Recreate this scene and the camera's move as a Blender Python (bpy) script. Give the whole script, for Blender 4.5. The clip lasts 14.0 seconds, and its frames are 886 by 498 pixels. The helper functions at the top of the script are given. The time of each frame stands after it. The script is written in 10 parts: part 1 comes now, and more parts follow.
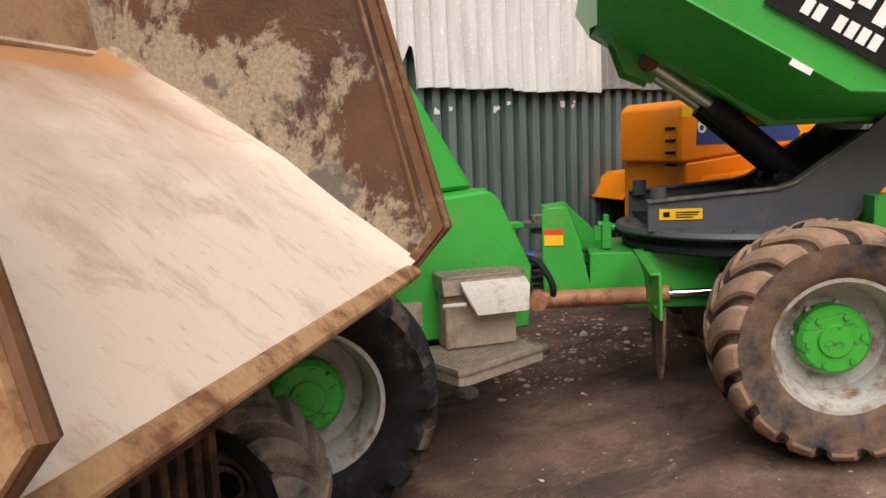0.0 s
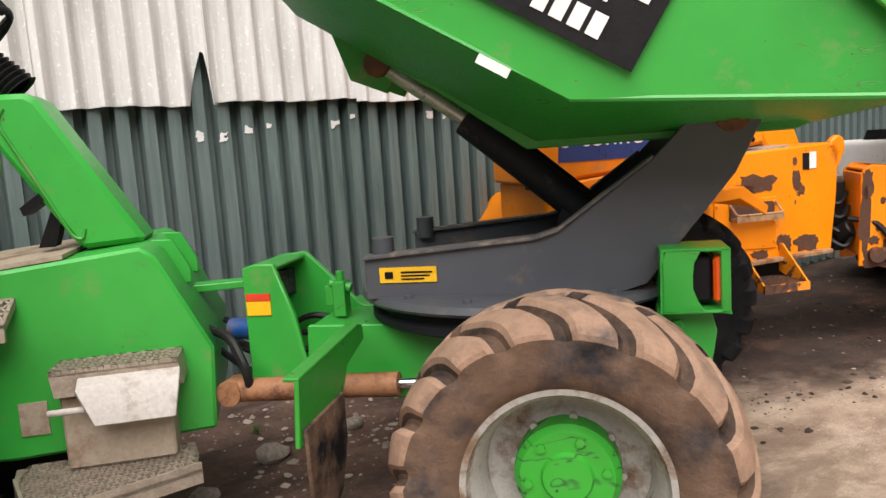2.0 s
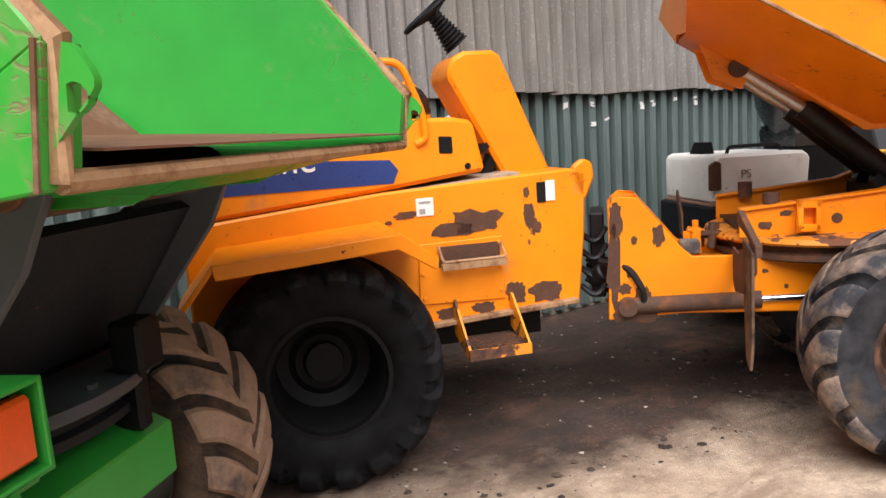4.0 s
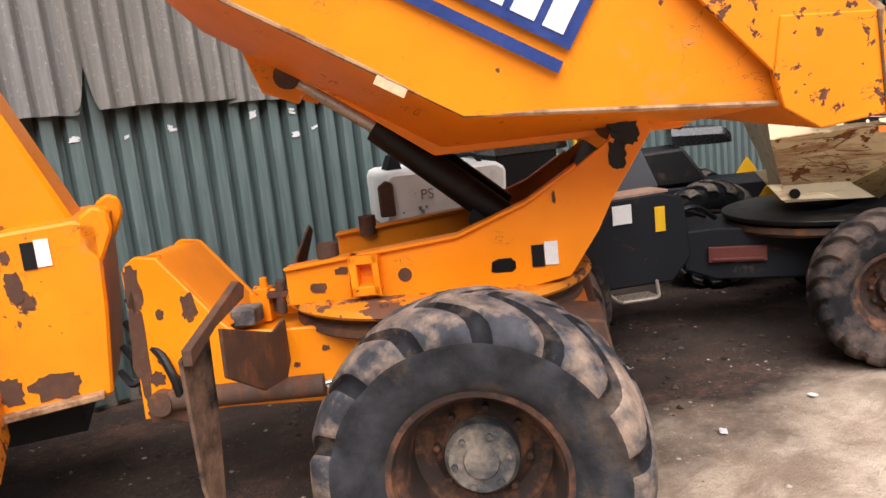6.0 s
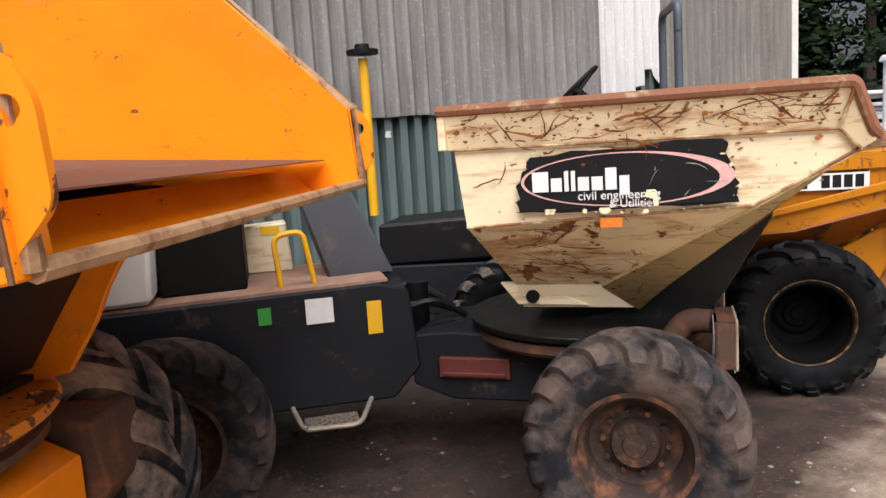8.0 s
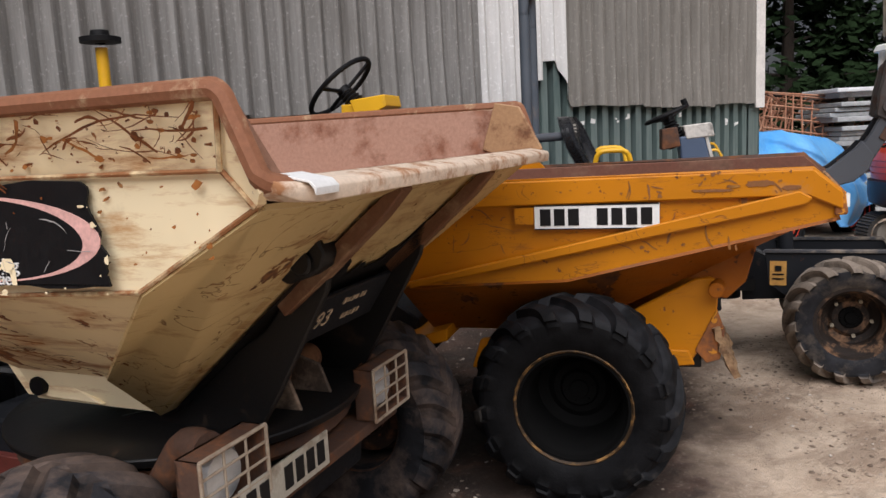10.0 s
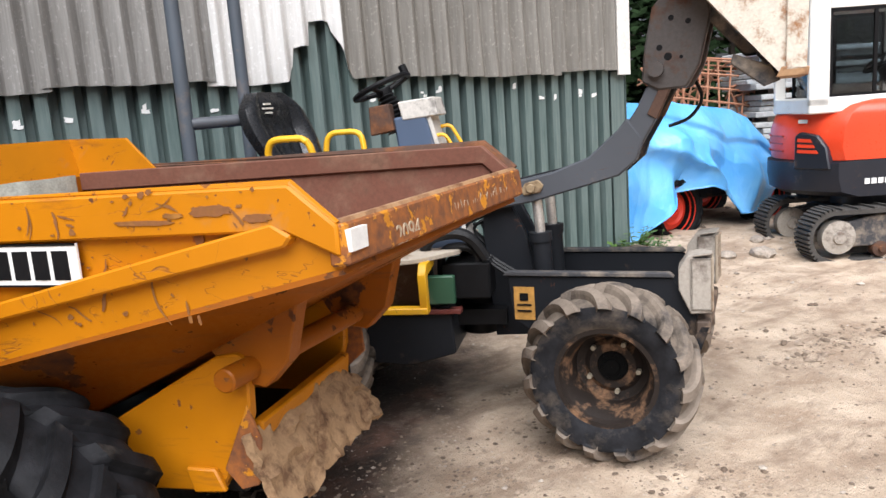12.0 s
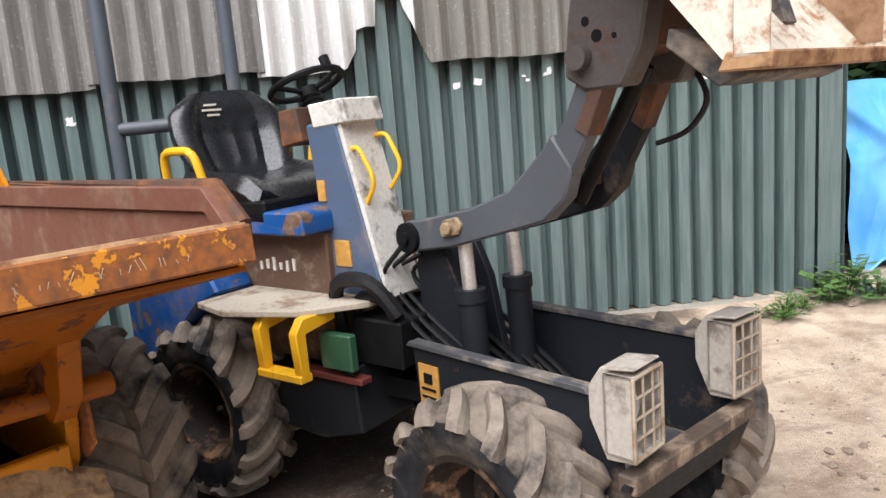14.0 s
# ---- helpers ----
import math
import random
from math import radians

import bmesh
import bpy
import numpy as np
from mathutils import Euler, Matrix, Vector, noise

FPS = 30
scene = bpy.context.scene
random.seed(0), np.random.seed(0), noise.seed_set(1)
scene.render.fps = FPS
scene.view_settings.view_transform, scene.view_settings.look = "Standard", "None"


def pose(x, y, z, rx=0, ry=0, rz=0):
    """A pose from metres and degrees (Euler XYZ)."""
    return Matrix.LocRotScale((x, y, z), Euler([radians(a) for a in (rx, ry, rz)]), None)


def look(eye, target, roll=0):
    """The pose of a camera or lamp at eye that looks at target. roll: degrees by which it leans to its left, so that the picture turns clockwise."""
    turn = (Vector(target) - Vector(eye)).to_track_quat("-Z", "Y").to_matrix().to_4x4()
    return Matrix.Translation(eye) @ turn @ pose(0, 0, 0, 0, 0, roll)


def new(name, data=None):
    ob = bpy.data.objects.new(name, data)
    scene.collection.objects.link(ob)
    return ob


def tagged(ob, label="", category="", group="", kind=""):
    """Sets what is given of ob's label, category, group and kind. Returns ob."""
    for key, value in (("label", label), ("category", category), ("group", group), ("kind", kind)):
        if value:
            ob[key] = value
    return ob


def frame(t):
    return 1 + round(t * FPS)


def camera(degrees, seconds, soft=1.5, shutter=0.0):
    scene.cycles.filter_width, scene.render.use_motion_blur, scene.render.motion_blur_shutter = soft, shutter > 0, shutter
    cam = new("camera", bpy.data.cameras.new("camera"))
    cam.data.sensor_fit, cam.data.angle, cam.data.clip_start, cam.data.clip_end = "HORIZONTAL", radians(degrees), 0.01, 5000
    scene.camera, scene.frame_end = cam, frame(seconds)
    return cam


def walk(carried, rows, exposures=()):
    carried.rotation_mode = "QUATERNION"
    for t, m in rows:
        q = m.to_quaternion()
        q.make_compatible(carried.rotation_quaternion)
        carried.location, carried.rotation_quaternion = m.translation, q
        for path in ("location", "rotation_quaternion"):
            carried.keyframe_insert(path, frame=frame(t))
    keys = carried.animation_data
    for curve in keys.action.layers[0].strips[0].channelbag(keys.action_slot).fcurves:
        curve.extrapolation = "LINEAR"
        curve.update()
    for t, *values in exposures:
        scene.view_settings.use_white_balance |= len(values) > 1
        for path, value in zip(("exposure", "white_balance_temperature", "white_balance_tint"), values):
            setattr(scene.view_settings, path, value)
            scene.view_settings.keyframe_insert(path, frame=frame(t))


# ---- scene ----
cam = camera(60.7, 14.0)

PATH = [
    (0, (1.684, 1.456, 1.472), (2.843, 3.061, 1.187), -2.3),
    (0.5, (2.152, 1.502, 1.461), (3.322, 3.105, 1.21), -1.7),
    (1, (2.681, 1.44, 1.488), (3.744, 3.116, 1.237), -2.7),
    (1.5, (3.1, 1.487, 1.479), (4.17, 3.159, 1.231), -3.0),
    (2, (3.575, 1.454, 1.506), (4.608, 3.145, 1.237), -3.8),
    (2.5, (4.087, 1.367, 1.523), (5.09, 3.075, 1.24), -4.1),
    (3, (4.598, 1.351, 1.528), (5.619, 3.05, 1.261), -3.7),
    (3.2, (4.8, 1.363, 1.547), (5.822, 3.061, 1.279), -3.3),
    (5.3, (6.949, 1.185, 1.605), (8.057, 2.811, 1.248), -5.9),
    (5.5, (7.16, 1.192, 1.608), (8.294, 2.804, 1.269), -6.0),
    (6, (7.703, 1.126, 1.624), (8.875, 2.709, 1.273), -6.2),
    (6.5, (8.207, 1.063, 1.63), (9.443, 2.599, 1.295), -4.9),
    (7, (8.759, 1.076, 1.636), (10.0, 2.614, 1.328), -3.9),
    (7.2, (8.962, 1.089, 1.628), (10.207, 2.63, 1.351), -3.6),
    (9.3, (11.239, 0.905, 1.64), (12.284, 2.583, 1.337), -4.3),
    (9.5, (11.48, 0.889, 1.633), (12.507, 2.579, 1.335), -4.1),
    (10, (11.976, 0.813, 1.64), (13.009, 2.501, 1.348), -2.9),
    (10.5, (12.514, 0.873, 1.633), (13.608, 2.517, 1.316), -2.9),
    (11, (13.121, 0.902, 1.625), (14.219, 2.538, 1.282), -3.5),
    (11.5, (13.677, 0.961, 1.61), (14.758, 2.606, 1.254), -3.7),
    (12, (14.258, 1.013, 1.574), (15.272, 2.699, 1.218), -4.1),
    (12.5, (14.757, 1.121, 1.55), (15.663, 2.869, 1.2), -4.6),
    (13, (15.231, 1.167, 1.552), (15.942, 3.003, 1.203), -4.3),
    (13.5, (15.726, 1.241, 1.576), (16.183, 3.155, 1.216), -4.6),
    (14, (16.235, 1.364, 1.596), (16.416, 3.32, 1.222), -4.7),
]
walk(cam, [(t, look(eye, target, roll)) for t, eye, target, roll in PATH],
     exposures=[(0, 0.20, 6750, 15), (0.5, -0.10, 6750, 15), (1, 0.10, 6700, 15), (1.6, 0.31, 6650, 15), (3, 0.56, 6400, 15), (5.3, 0.58, 6350, 15), (7, 0.62, 6250, 16), (9.3, 0.02, 6150, 15), (9.9, -0.06, 6150, 15), (10.6, -0.04, 6100, 14), (11.5, 0.67, 6000, 13), (12.2, 0.68, 6050, 12), (14, 0.78, 6050, 12)])

# ---- light: overcast daylight ----
world = bpy.data.worlds.new("overcast_sky")
scene.world = world
world.use_nodes = True
wn = world.node_tree
sky = wn.nodes.new("ShaderNodeTexSky")
sky.sky_type = "NISHITA"
sky.sun_disc = False
sky.sun_elevation, sky.sun_rotation = radians(53), radians(165)
sky.air_density, sky.dust_density, sky.ozone_density = 1.0, 4.0, 0.6
tint = wn.nodes.new("ShaderNodeHueSaturation")
tint.inputs["Saturation"].default_value = 0.32
wn.links.new(sky.outputs[0], tint.inputs["Color"])
wn.links.new(tint.outputs[0], wn.nodes["Background"].inputs["Color"])
wn.nodes["Background"].inputs["Strength"].default_value = 0.040
sun_data = bpy.data.lights.new("sun", "SUN")
sun_data.energy, sun_data.angle, sun_data.color = 4.3, radians(60), (1.0, 0.97, 0.925)
sun = new("sun", sun_data)
sun.matrix_world = look((1, -6, 11.6), (6, 1, 0))

# ---- materials ----
class Nodes:
    """A short way to wire a node material."""
    def __init__(self, name, rough=0.6, metal=0.0, spec=0.5):
        self.mat = bpy.data.materials.new(name)
        self.mat.use_nodes = True
        self.t = self.mat.node_tree
        self.b = self.t.nodes["Principled BSDF"]
        self.b.inputs["Roughness"].default_value = rough
        self.b.inputs["Metallic"].default_value = metal
        self.b.inputs["Specular IOR Level"].default_value = spec
        tc = self.t.nodes.new("ShaderNodeTexCoord")
        oi = self.t.nodes.new("ShaderNodeObjectInfo")
        add = self.t.nodes.new("ShaderNodeVectorMath")
        add.operation = "MULTIPLY_ADD"
        self.t.links.new(oi.outputs["Random"], add.inputs[0])
        add.inputs[1].default_value = (7.3, 3.1, 5.7)
        self.t.links.new(tc.outputs["Object"], add.inputs[2])
        self.co, self.rand = add.outputs[0], oi.outputs["Random"]

    def put(self, out, socket):
        self.t.links.new(out, self.b.inputs[socket])

    def noise(self, scale, detail=5, stretch=(1, 1, 1), rough=0.6, distort=0.0):
        m = self.t.nodes.new("ShaderNodeMapping")
        m.inputs["Scale"].default_value = stretch
        self.t.links.new(self.co, m.inputs[0])
        n = self.t.nodes.new("ShaderNodeTexNoise")
        n.inputs["Scale"].default_value, n.inputs["Detail"].default_value = scale, detail
        n.inputs["Roughness"].default_value, n.inputs["Distortion"].default_value = rough, distort
        self.t.links.new(m.outputs[0], n.inputs["Vector"])
        return n.outputs["Fac"]

    def ramp(self, fac, lo, hi, a=0.0, b=1.0):
        r = self.t.nodes.new("ShaderNodeMapRange")
        r.inputs[1].default_value, r.inputs[2].default_value = lo, hi
        r.inputs[3].default_value, r.inputs[4].default_value = a, b
        self.t.links.new(fac, r.inputs[0])
        return r.outputs[0]

    def math(self, op, a, b=None):
        n = self.t.nodes.new("ShaderNodeMath")
        n.operation = op
        for i, v in enumerate((a, b)):
            if v is None:
                continue
            if isinstance(v, (int, float)):
                n.inputs[i].default_value = v
            else:
                self.t.links.new(v, n.inputs[i])
        return n.outputs[0]

    def mix(self, fac, a, b):
        n = self.t.nodes.new("ShaderNodeMix")
        n.data_type = "RGBA"
        for sock, v in ((n.inputs[0], fac), (n.inputs[6], a), (n.inputs[7], b)):
            if isinstance(v, (int, float)):
                sock.default_value = v
            elif isinstance(v, tuple):
                sock.default_value = (*v, 1)
            else:
                self.t.links.new(v, sock)
        return n.outputs[2]

    def along_floor(self):
        """Distance along a tipped skip from its rear seam, and height over its sloping floor."""
        tc = self.t.nodes.new("ShaderNodeTexCoord")
        sep = self.t.nodes.new("ShaderNodeSeparateXYZ")
        self.t.links.new(tc.outputs["Object"], sep.inputs[0])
        x = sep.outputs["X"]
        return x, self.math("SUBTRACT", self.math("ADD", sep.outputs["Z"], self.math("MULTIPLY", x, 0.69)), 1.82)

    def bump(self, height, strength=0.3, distance=0.01):
        n = self.t.nodes.new("ShaderNodeBump")
        n.inputs["Strength"].default_value, n.inputs["Distance"].default_value = strength, distance
        self.t.links.new(height, n.inputs["Height"])
        self.put(n.outputs[0], "Normal")


RUST, RUST_DARK, MUD = (0.16, 0.062, 0.03), (0.055, 0.028, 0.02), (0.30, 0.2, 0.125)


def paint(name, col, chips=0.3, dirt=0.3, scratches=0.4, rough=0.4, chip_col=RUST_DARK, metal=0.0, patch=3.5, rust_col=RUST, streak=0.0, spec=0.5):
    """Painted steel: chips down to rust, hair scratches, thin dried mud. chips, dirt, scratches: 0 to 1."""
    n = Nodes(name, rough, metal, spec)
    shade = n.ramp(n.noise(2.2, 3), 0.3, 0.7, 0.86, 1.08)
    base = n.mix(shade, (0, 0, 0), col)
    base.node.clamp_factor = False
    mud = n.math("MULTIPLY", n.ramp(n.noise(4.0, 8, rough=0.7), 0.62 - 0.22 * dirt, 0.85 - 0.1 * dirt), 0.75)
    fine = n.noise(60, 3)
    mud = n.math("MULTIPLY", mud, n.ramp(fine, 0.3, 0.6, 0.5, 1.0))
    c = n.mix(mud, base, MUD)
    if streak:
        st = n.ramp(n.noise(3.2, 8, (0.8, 0.8, 5.0), rough=0.72, distort=0.25), 0.64 - 0.16 * streak, 0.80 - 0.16 * streak, 0, 0.9)
        c = n.mix(st, c, rust_col)
    big = n.noise(patch, 7, rough=0.62, distort=0.3)
    lim = 0.75 - 0.2 * chips
    chip = n.ramp(big, lim, lim + 0.012)
    small = n.ramp(n.noise(22, 4, rough=0.5), 0.77 - 0.12 * chips, 0.785 - 0.12 * chips)
    chip = n.math("MAXIMUM", chip, small)
    line = n.math("ABSOLUTE", n.math("SUBTRACT", n.noise(2.6, 4, (1, 1, 2.2), distort=0.9), 0.5))
    scr = n.math("MULTIPLY", n.ramp(line, 0.0, 0.004 + 0.005 * max(0.0, scratches - 0.6), 1.0, 0.0), n.ramp(n.noise(5, 2), 0.62 - 0.14 * scratches, 0.7 - 0.14 * scratches))
    chip = n.math("MAXIMUM", chip, n.math("MULTIPLY", scr, 0.9 if scratches > 0.05 else 0.0))
    rust = n.mix(n.ramp(n.noise(30, 4), 0.35, 0.65), chip_col, rust_col)
    c = n.mix(chip, c, rust)
    n.put(c, "Base Color")
    r = n.math("ADD", n.math("MULTIPLY", n.math("MAXIMUM", chip, mud), 0.4), n.ramp(fine, 0.2, 0.8, rough - 0.06, rough + 0.08))
    n.put(r, "Roughness")
    n.bump(n.math("ADD", n.math("MULTIPLY", chip, -0.6), n.math("MULTIPLY", n.noise(9, 3), 0.5)), 0.25, 0.006)
    return n.mat


def plain(name, col, rough=0.6, metal=0.0, var=0.25, scale=14, bump=0.2, col2=None, spec=0.5):
    """A worn plain surface with grain at two scales."""
    n = Nodes(name, rough, metal, spec)
    f = n.math("MULTIPLY", n.math("ADD", n.noise(scale, 6), n.noise(scale * 7, 3)), 0.5)
    dark = tuple(v * (1 - var) for v in col)
    c = n.mix(n.ramp(f, 0.35, 0.65), dark, col2 or tuple(min(1, v * (1 + 0.5 * var)) for v in col))
    n.put(c, "Base Color")
    n.put(n.ramp(f, 0.3, 0.7, max(0.05, rough - 0.12), min(1, rough + 0.12)), "Roughness")
    n.bump(f, bump, 0.004)
    return n.mat


def dirty_metal(name, col, rust, amount, rough=0.6, scale=5.0):
    """Bare or painted metal half covered by rust or mud."""
    n = Nodes(name, rough, 0.0, 0.3)
    big = n.noise(scale, 8, rough=0.68)
    m = n.ramp(big, 0.62 - 0.3 * amount, 0.72 - 0.2 * amount)
    g = n.noise(70, 3)
    a = n.mix(n.ramp(g, 0.3, 0.7), tuple(v * 0.8 for v in col), col)
    b = n.mix(n.ramp(n.noise(26, 4), 0.3, 0.7), tuple(v * 0.55 for v in rust), rust)
    n.put(n.mix(m, a, b), "Base Color")
    n.put(n.ramp(m, 0, 1, rough, min(1, rough + 0.25)), "Roughness")
    n.bump(n.math("ADD", big, n.math("MULTIPLY", g, 0.25)), 0.35, 0.006)
    return n.mat


def tyre_rubber(name, mud_col, amount, base=(0.005, 0.018)):
    """Black rubber with dried mud that has stayed on."""
    n = Nodes(name, 0.75, 0, 0.12)
    g = n.noise(90, 3)
    a = n.mix(n.ramp(n.noise(11, 5), 0.3, 0.7), (base[0], base[0] * 1.04, base[0] * 1.18), (base[1], base[1] * 1.02, base[1] * 1.17))
    m = n.ramp(n.noise(4.5, 7, rough=0.66), 0.66 - 0.4 * amount, 0.85 - 0.4 * amount)
    m = n.math("MULTIPLY", m, n.ramp(g, 0.25, 0.6, 0.82, 1.0))
    mud_col = n.mix(n.ramp(n.noise(16, 6), 0.3, 0.7), tuple(0.68 * v for v in mud_col), mud_col)
    n.put(n.mix(m, a, mud_col), "Base Color")
    n.put(n.ramp(m, 0, 1, 0.62, 0.95), "Roughness")
    n.bump(n.math("ADD", g, n.math("MULTIPLY", m, 1.5)), 0.35, 0.004)
    return n.mat


def skip_wall(name):
    """Chocolate-brown scoured steel with thick patches of dry grey-tan mud."""
    n = Nodes(name, 0.45, 0, 0.4)
    g = n.noise(60, 3)
    brown = n.mix(n.ramp(n.noise(2.2, 6, rough=0.6), 0.3, 0.7), (0.05, 0.026, 0.016), (0.13, 0.062, 0.036))
    x, h = n.along_floor()
    lean = n.math("ADD", n.ramp(x, 0.15, 0.9, 0.05, -0.045), n.ramp(h, 0.05, 0.35, 0.12, 0.0))
    m = n.ramp(n.math("ADD", n.noise(4.2, 10, (1, 1, 0.8), rough=0.76, distort=0.3), lean), 0.50, 0.55)
    olive = n.mix(n.ramp(g, 0.3, 0.7), (0.22, 0.17, 0.115), (0.38, 0.30, 0.21))
    olive = n.mix(n.ramp(n.noise(5.5, 6, rough=0.6), 0.54, 0.6, 0, 0.85), olive, (0.10, 0.088, 0.075))
    n.put(n.mix(m, brown, olive), "Base Color")
    n.put(n.ramp(m, 0, 1, 0.42, 0.95), "Roughness")
    n.bump(n.math("ADD", n.math("MULTIPLY", m, 1.5), g), 0.4, 0.006)
    return n.mat


GREEN = paint("green_paint", (0.028, 0.33, 0.042), 0.16, 0.10, 0.3, 0.34)
GREEN_SCUFF = paint("scuffed_green", (0.03, 0.33, 0.03), 0.45, 0.5, 1.8, 0.42, chip_col=(0.16, 0.10, 0.05), rust_col=(0.26, 0.18, 0.10))
YELLOW_SCUFF = paint("scuffed_amber", (0.88, 0.255, 0.003), 0.8, 0.1, 0.7, 0.4, patch=13, spec=0.3)
# GREEN darkened: the skip belly's shade is put into this paint.
GREEN_DARK = paint("shade_dark_green", (0.02, 0.24, 0.022), 0.3, 0.35, 0.3, 0.45)
YELLOW = paint("amber_paint", (0.88, 0.255, 0.003), 0.24, 0.06, 0.45, 0.34, spec=0.3)
YELLOW_MID = paint("worn_amber_paint", (0.88, 0.255, 0.003), 0.30, 0.06, 0.3, 0.36, spec=0.3)
STAIN_RUST = dirty_metal("rust_stain", (0.24, 0.10, 0.035), (0.34, 0.15, 0.03), 0.45, 0.6, 14)
PATCH_RUST = dirty_metal("bare_rust", (0.095, 0.045, 0.028), (0.15, 0.07, 0.04), 0.45, 0.7, 14)
YELLOW_CHIP = paint("chipped_amber_paint", (0.84, 0.29, 0.008), 0.95, 0.15, 0.5, 0.4, patch=3.0)
OCHRE = paint("ochre_paint", (0.50, 0.180, 0.002), 0.5, 0.05, 1.0, 0.40, spec=0.25, chip_col=(0.10, 0.04, 0.02), rust_col=(0.24, 0.085, 0.015), streak=0.35)
# Darker copy of OCHRE: underside shade put in the colour, plus rust stains.
OCHRE_BELLY_SHADE = paint("shaded_rusty_ochre", (0.27, 0.078, 0.003), 0.8, 0.05, 0.6, 0.45, spec=0.2, chip_col=(0.06, 0.025, 0.014), rust_col=(0.17, 0.06, 0.016), streak=0.7)
# Darker cream: the chute's underside shade put into the paint, with rust streaks.
CREAM_BELLY_SHADE = paint("shaded_stained_cream", (0.56, 0.42, 0.20), 0.55, 0.1, 1.6, 0.5, chip_col=(0.07, 0.03, 0.016), patch=4, rust_col=(0.26, 0.11, 0.03), streak=0.75)
LIP_CHIP = paint("chipped_ochre_lip", (0.56, 0.22, 0.008), 1.7, 0.1, 1.0, 0.5, chip_col=(0.13, 0.05, 0.022), rust_col=(0.30, 0.10, 0.02), patch=15, streak=0.6)
# Near-black for greasy parts; also painted in as shade at chute and frame floor.
BLACK_OIL_SHADE = dirty_metal("oil_shade_black", (0.009, 0.0085, 0.0085), (0.05, 0.032, 0.021), 0.12, 0.45, 6)
CREAM = paint("cream_paint", (0.90, 0.77, 0.51), 0.45, 0.10, 0.0, 0.42, chip_col=(0.20, 0.075, 0.028), rust_col=(0.48, 0.24, 0.08), streak=0.62)
CREAM_BAND = paint("rusting_cream_paint", (0.90, 0.75, 0.48), 0.6, 0.1, 0.0, 0.45, chip_col=(0.20, 0.075, 0.028), patch=7, rust_col=(0.42, 0.17, 0.05), streak=0.8)
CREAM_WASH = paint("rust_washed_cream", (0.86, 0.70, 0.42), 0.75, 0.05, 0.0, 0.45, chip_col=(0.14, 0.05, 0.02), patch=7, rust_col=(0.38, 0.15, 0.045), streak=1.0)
GREY = paint("slate_grey_paint", (0.074, 0.080, 0.092), 0.1, 0.18, 0.3, 0.45, spec=0.35)
CHARCOAL = paint("charcoal_paint", (0.015, 0.0165, 0.020), 0.15, 0.10, 0.3, 0.55, spec=0.15)
BLUE = paint("blue_paint", (0.008, 0.066, 0.24), 0.95, 0.4, 1.6, 0.4, chip_col=(0.16, 0.10, 0.07), rust_col=(0.10, 0.05, 0.03), patch=6)
WHITE = paint("white_paint", (0.84, 0.83, 0.79), 0.16, 0.05, 0.3, 0.4, chip_col=(0.2, 0.12, 0.08))
RED = paint("orange_red_paint", (0.72, 0.06, 0.018), 0.05, 0.08, 0.1, 0.3)
RED_WHEEL = paint("red_wheel_paint", (0.6, 0.035, 0.012), 0.1, 0.3, 0.1, 0.5)
RAIL_YELLOW = paint("rail_yellow_paint", (0.78, 0.42, 0.01), 0.25, 0.2, 0.2, 0.4)
SKIP_FLOOR = dirty_metal("scoured_skip_floor", (0.60, 0.46, 0.36), (0.46, 0.30, 0.21), 0.38, 0.40, 2.2)
SKIP_WALL = skip_wall("caked_skip_wall")


def scoured_floor(name):
    """Steel scoured pale towards the lip, still rusty along the rear seam, streaked by sliding loads."""
    n = Nodes(name, 0.42, 0, 0.4)
    x, _ = n.along_floor()
    slide = n.noise(5, 8, (0.7, 1.3, 0.7), rough=0.72, distort=0.5)
    cloud = n.noise(1.8, 5, rough=0.6)
    wear = n.math("ADD", n.ramp(x, 0.05, 0.85, 0.0, 0.62), n.math("MULTIPLY", n.math("SUBTRACT", cloud, 0.5), 1.3))
    c = n.mix(n.ramp(wear, 0.0, 0.5), (0.34, 0.215, 0.14), (0.64, 0.535, 0.445))
    c = n.mix(n.ramp(slide, 0.52, 0.68, 0, 0.6), c, (0.37, 0.22, 0.145))
    c = n.mix(n.ramp(n.noise(28, 5, (0.6, 1.5, 0.6), rough=0.7), 0.58, 0.68, 0, 0.5), c, (0.36, 0.29, 0.235))
    seam = n.ramp(n.math("ADD", x, n.math("MULTIPLY", n.math("SUBTRACT", slide, 0.5), 0.10)), 0.13, 0.17, 0.8, 0.0)
    c = n.mix(seam, c, (0.40, 0.19, 0.07))
    n.put(c, "Base Color")
    n.put(n.ramp(slide, 0.3, 0.7, 0.34, 0.55), "Roughness")
    n.bump(n.math("ADD", slide, n.math("MULTIPLY", n.noise(60, 3), 0.2)), 0.2, 0.006)
    return n.mat


FLOOR_SCOURED = scoured_floor("scoured_floor")
SKIP_INSIDE = dirty_metal("rusty_skip_inside", (0.17, 0.07, 0.045), (0.24, 0.13, 0.085), 0.45, 0.65, 5)
SKIP_EDGE = dirty_metal("worn_skip_edge", (0.42, 0.25, 0.13), (0.22, 0.10, 0.05), 0.5, 0.55, 9)
SKIP_REAR = dirty_metal("dusty_rear_wall", (0.40, 0.25, 0.15), (0.30, 0.17, 0.09), 0.4, 0.6, 5)
SKIP_SIDE_EDGE = dirty_metal("brown_side_edge", (0.15, 0.07, 0.035), (0.30, 0.19, 0.11), 0.35, 0.55, 8)
